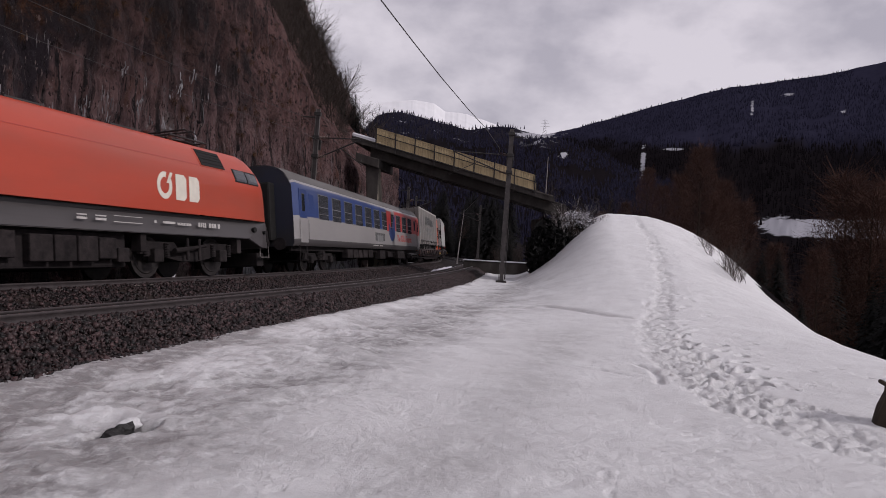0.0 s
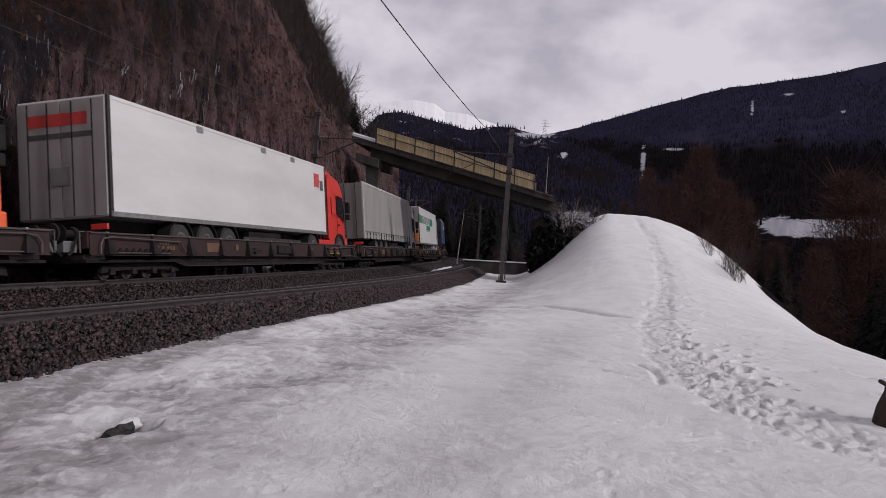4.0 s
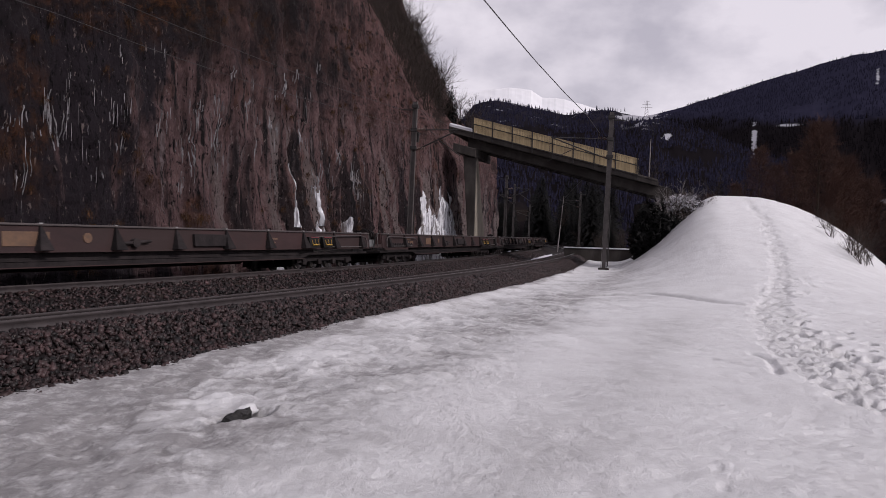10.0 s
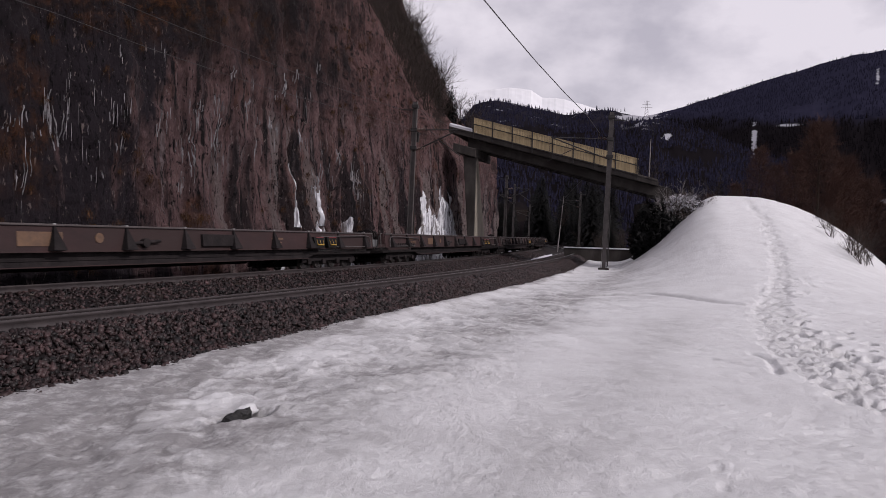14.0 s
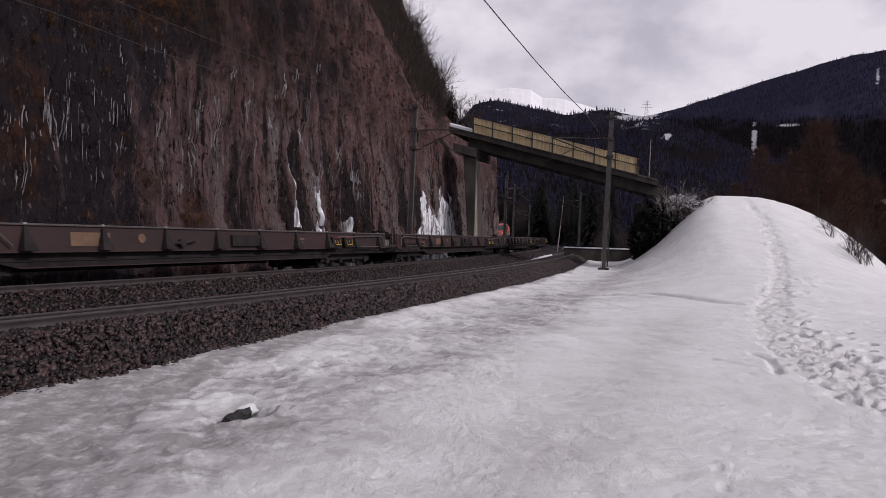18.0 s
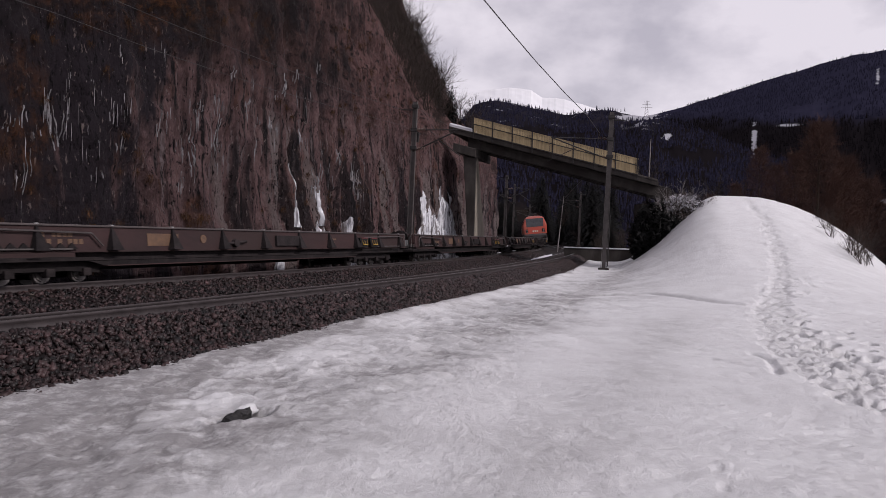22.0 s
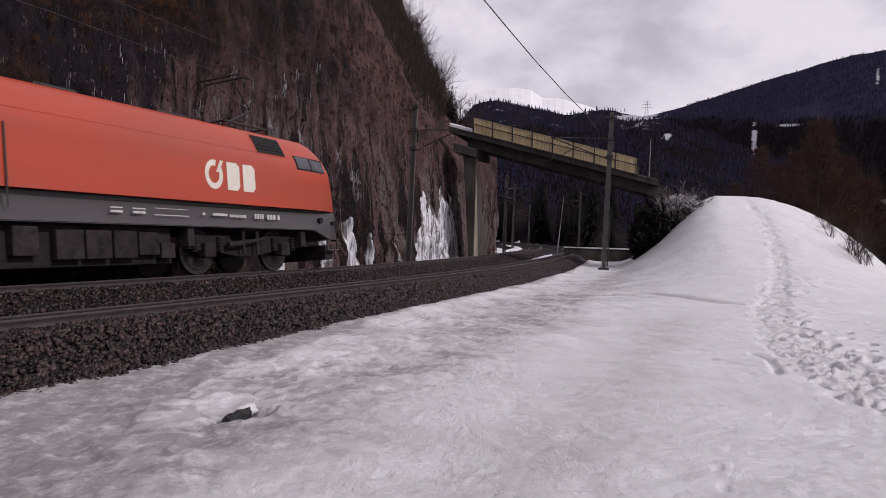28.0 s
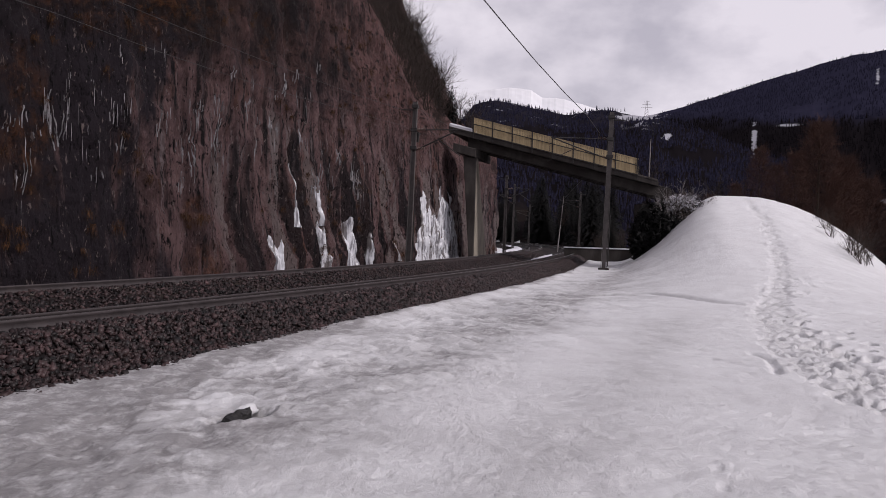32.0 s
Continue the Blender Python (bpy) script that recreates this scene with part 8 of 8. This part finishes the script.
    if sloped:
        prism(b, [(x0 + 0.02, 3.97), (nose + 1.25, 3.86), (nose + 1.7, 4.10), (x0 - 0.02, 4.44), (x0 + 0.06, 4.40)], -1.08, 1.08)
    else:
        prism(b, [(x0, roofz), (nose + 1.2, roofz - 0.02), (nose + 1.6, roofz + 0.12), (x0, roofz + 0.24)], -1.12, 1.12)
    part("roof_deflector", b, M[color], cb)
    # black box added behind the cab for the shade in the gap
    part("cab_back_gap", boxbm(x0 + 0.02, x0 + 0.28, -0.9, 0.9, 1.2, roofz - 0.3, bevel=0.03), M["black"], e)
    part("tractor_frame", boxbm(-4.4, nose + 0.4, -0.42, 0.42, FLOOR + 0.45, FLOOR + 0.75), M["under"], e)
    for y in (-0.85, 0.85):
        part("headlight", boxbm(nose - 0.04, nose + 0.02, y - 0.2, y + 0.2, FLOOR + 0.5, FLOOR + 0.72, bevel=0.02), M["lamp"], e)


def lorry(label, tarp, straps, color, lower, roofz, rim="white_mark", extras=0, front=-6.8, dx=0.0, sloped=False):
    e = new("articulated_lorry")
    trailer_box(e, tarp, 4.42, 1.50, straps, rim, front)
    cab(e, color, lower, roofz, extras, dx, sloped)
    return tagged(e, label, "lorry", "lorries on the train")


# ---- the train ----
LOCO_A = locomotive("red electric locomotive with dark grey skirt, pulling, pantograph lowered", False)
MOVERS.append((LOCO_A, 3.85, 4.95))
LOCO_B = locomotive("red electric locomotive pushing at the rear, pantograph raised", True)
MOVERS.append((LOCO_B, 395.6, 4.95))
MOVERS.append((coach(), 28.1, 9.5))
WAG0, WAGP = 42.35, 19.09
_w0 = wagon()
for _i in range(18):
    _w = _w0 if _i == 0 else copy_thing(_w0, Matrix())
    if _i < 5:
        tagged(_w, "low-floor carrier wagon of rusty brown steel, loaded with a lorry")
    MOVERS.append((_w, WAG0 + WAGP * (_i + 0.5), 6.5))
Y0 = 1.300
_t = lorry("grey tarpaulin lorry with orange cab on a carrier wagon", "tarp_grey", True, "cab_orange", "cab_orange", 4.15)
blocks(_t, 2.75, 3.22, Y0, [0.42, 0.36, 0.34, 0.38, 0.33, 0.35, 0.38, 0.32], 0.62, 0.06, M["ink"], "lettering")
blocks(_t, -0.95, 3.16, Y0, [0.38, 0.32, 0.36, 0.32, 0.36], 0.56, 0.06, M["ink"], "lettering")
blocks(_t, 2.55, 2.72, Y0, [0.36, 0.38, 0.34, 0.38, 0.34, -0.15, 0.3, 0.38, 0.34, 0.38, 0.34], 0.18, 0.12, M["ink_grey"], "lettering")
blocks(_t, 1.85, 2.36, Y0, [0.6, 1.1, 1.9], 0.17, 0.10, M["ink_grey"], "lettering")
MOVERS.append((_t, 50.55, 6.5))
_t = lorry("white refrigerated box lorry with red cab on a carrier wagon", "box_white", False, "cab_red", "cab_red", 4.1, "dark_steel")
part("door_lettering", boxbm(6.85, 6.857, -0.9, 0.75, 3.75, 4.05), M["ink_red"], _t)
part("door_lettering", boxbm(6.85, 6.857, -0.9, 0.9, 3.45, 3.58), M["ink"], _t)
part("door_hatch", boxbm(6.85, 6.87, -0.3, 0.25, 2.3, 2.75, bevel=0.01), M["ink_grey"], _t)
part("front_emblem", boxbm(-5.6, -6.1, 1.28, 1.296, 3.45, 4.0), M["ink_red"], _t)
part("front_emblem", boxbm(-6.2, -6.5, 1.28, 1.296, 3.35, 3.75), M["ink"], _t)
for _x in (3.0, -1.0, -3.4):
    part("hinge_plate", boxbm(_x, _x - 0.35, 1.28, 1.297, 4.18, 4.36), M["chrome"], _t)
MOVERS.append((_t, 69.65, 6.5))
_t = lorry("pale grey tarpaulin lorry with white cab on a carrier wagon", "tarp_pale", True, "cab_white", "cab_grey", 4.2, "white_mark", 0, -6.7, 0.2)
MOVERS.append((_t, 89.0, 6.5))
_t = lorry("white box lorry with green panels and grey lettering, white cab", "box_white", False, "cab_white", "cab_white", 4.2, "post_red", 1, -6.8, 0.2)
for _x0, _x1 in ((6.70, 4.84), (-1.22, -3.18)):
    part("green_panel", boxbm(_x0, _x1, 1.28, 1.297, 3.18, 3.80), M["green"], _t)
_x = 4.66
for _w in (0.54, 0.57, 0.58, 0.58, 0.52, 0.55, 0.58, 0.54, 0.50, 0.56):
    for _k in range(6):
        part("lettering_stripe", boxbm(_x - 0.03 * _k + 0.09, _x - _w * 0.86 - 0.03 * _k + 0.09, 1.28, 1.297, 3.20 + 0.104 * _k, 3.264 + 0.104 * _k), M["ink_grey"], _t)
    _x -= _w * 0.95 + 0.07
blocks(_t, 1.92, 2.62, 1.281, [3.3], 0.64, 0.1, M["ink_grey"], "lettering_shade", lean=0.12)
blocks(_t, 1.86, 2.66, 1.288, [3.18], 0.56, 0.1, M["box_white"], "lettering_ground", lean=0.12)
blocks(_t, 1.75, 2.72, 1.295, [0.15, 0.38, 0.38, 0.15, 0.33, 0.28, 0.15, 0.38], 0.40, 0.06, M["green"], "lettering", lean=0.12)
part("reflector_plate", boxbm(6.10, 5.42, 1.28, 1.296, 1.80, 1.96), M["white_mark"], _t)
part("marker_board", boxbm(6.85, 6.88, 0.95, 1.2, 1.7, 2.6, bevel=0.01), M["orange_mark"], _t)
part("marker_board", boxbm(6.85, 6.88, -1.2, -0.95, 1.7, 2.6, bevel=0.01), M["orange_mark"], _t)
part("door_lettering", boxbm(6.852, 6.86, -1.0, 1.0, 3.85, 4.05), M["ink_grey"], _t)
part("door_lettering", boxbm(6.852, 6.86, -0.7, 0.7, 3.45, 3.53), M["ink_grey"], _t)
_r = random.Random(2)
for _k in range(9):
    _b = bmesh.new()
    _c, _rad = (-7.55 - 1.3 * _r.random(), 1.75 + 1.3 * _r.random()), 0.10 + 0.14 * _r.random()
    for _j in range(20):
        _a0, _a1 = 2 * math.pi * _j / 20, 2 * math.pi * (_j + 1) / 20
        prism(_b, [(_c[0] + q * math.cos(a), _c[1] + q * math.sin(a)) for q, a in ((_rad, _a0), (_rad + 0.012, _a0), (_rad + 0.012, _a1), (_rad, _a1))], 1.236, 1.240)
    part("painted_ring", _b, M["ink_grey"], _t)
MOVERS.append((_t, 107.5, 6.5))
_t = lorry("blue tarpaulin lorry with white lettering blocks and white cab", "tarp_blue", True, "cab_white", "cab_grey", 4.0, "dark_steel", 0, -6.1, 0.45, True)
blocks(_t, -1.30, 3.50, Y0, [0.38, 0.38, 0.40, 0.40, 0.36], 0.42, 0.11, M["white_mark"], "lettering", label="bold white blocks")
blocks(_t, -3.77, 3.50, Y0, [0.12, 0.07, 0.12, 0.12, 0.12], 0.42, 0.16, M["white_mark"], "lettering")
blocks(_t, -5.20, 3.56, Y0, [0.42], 0.11, 0.04, M["logo"], "emblem", lean=0.5)
blocks(_t, -5.20, 3.74, Y0, [0.42], 0.11, 0.04, M["logo"], "emblem", lean=0.5)
_b = bmesh.new()
prism(_b, [(-0.4, 3.46), (-1.15, 3.46), (-1.15, 3.55), (-0.4, 3.55)], Y0, Y0 + 0.006)
for _x in (-0.48, -0.775, -1.07):
    prism(_b, [(_x + 0.09, 3.62), (_x - 0.09, 3.62), (_x - 0.13, 3.98), (_x, 4.10), (_x + 0.13, 3.98)], Y0, Y0 + 0.006)
part("emblem", _b, M["logo"], _t, "white crown-like shape")
blocks(_t, 5.55, 2.50, Y0, [0.13, 0.10, 0.14, 0.13, 0.13, 0.08, 0.09, 0.06, 0.13, 0.13, 0.09, 0.05, 0.11, 0.13, 0.18], 0.19, 0.04, M["white_mark"], "lettering")
MOVERS.append((_t, 127.3, 6.5))


def motions():
    for ob, u, half in MOVERS:
        walk(ob, [(t * 0.5, ride(u, half, t * 0.5)) for t in range(0, 65)])


motions()
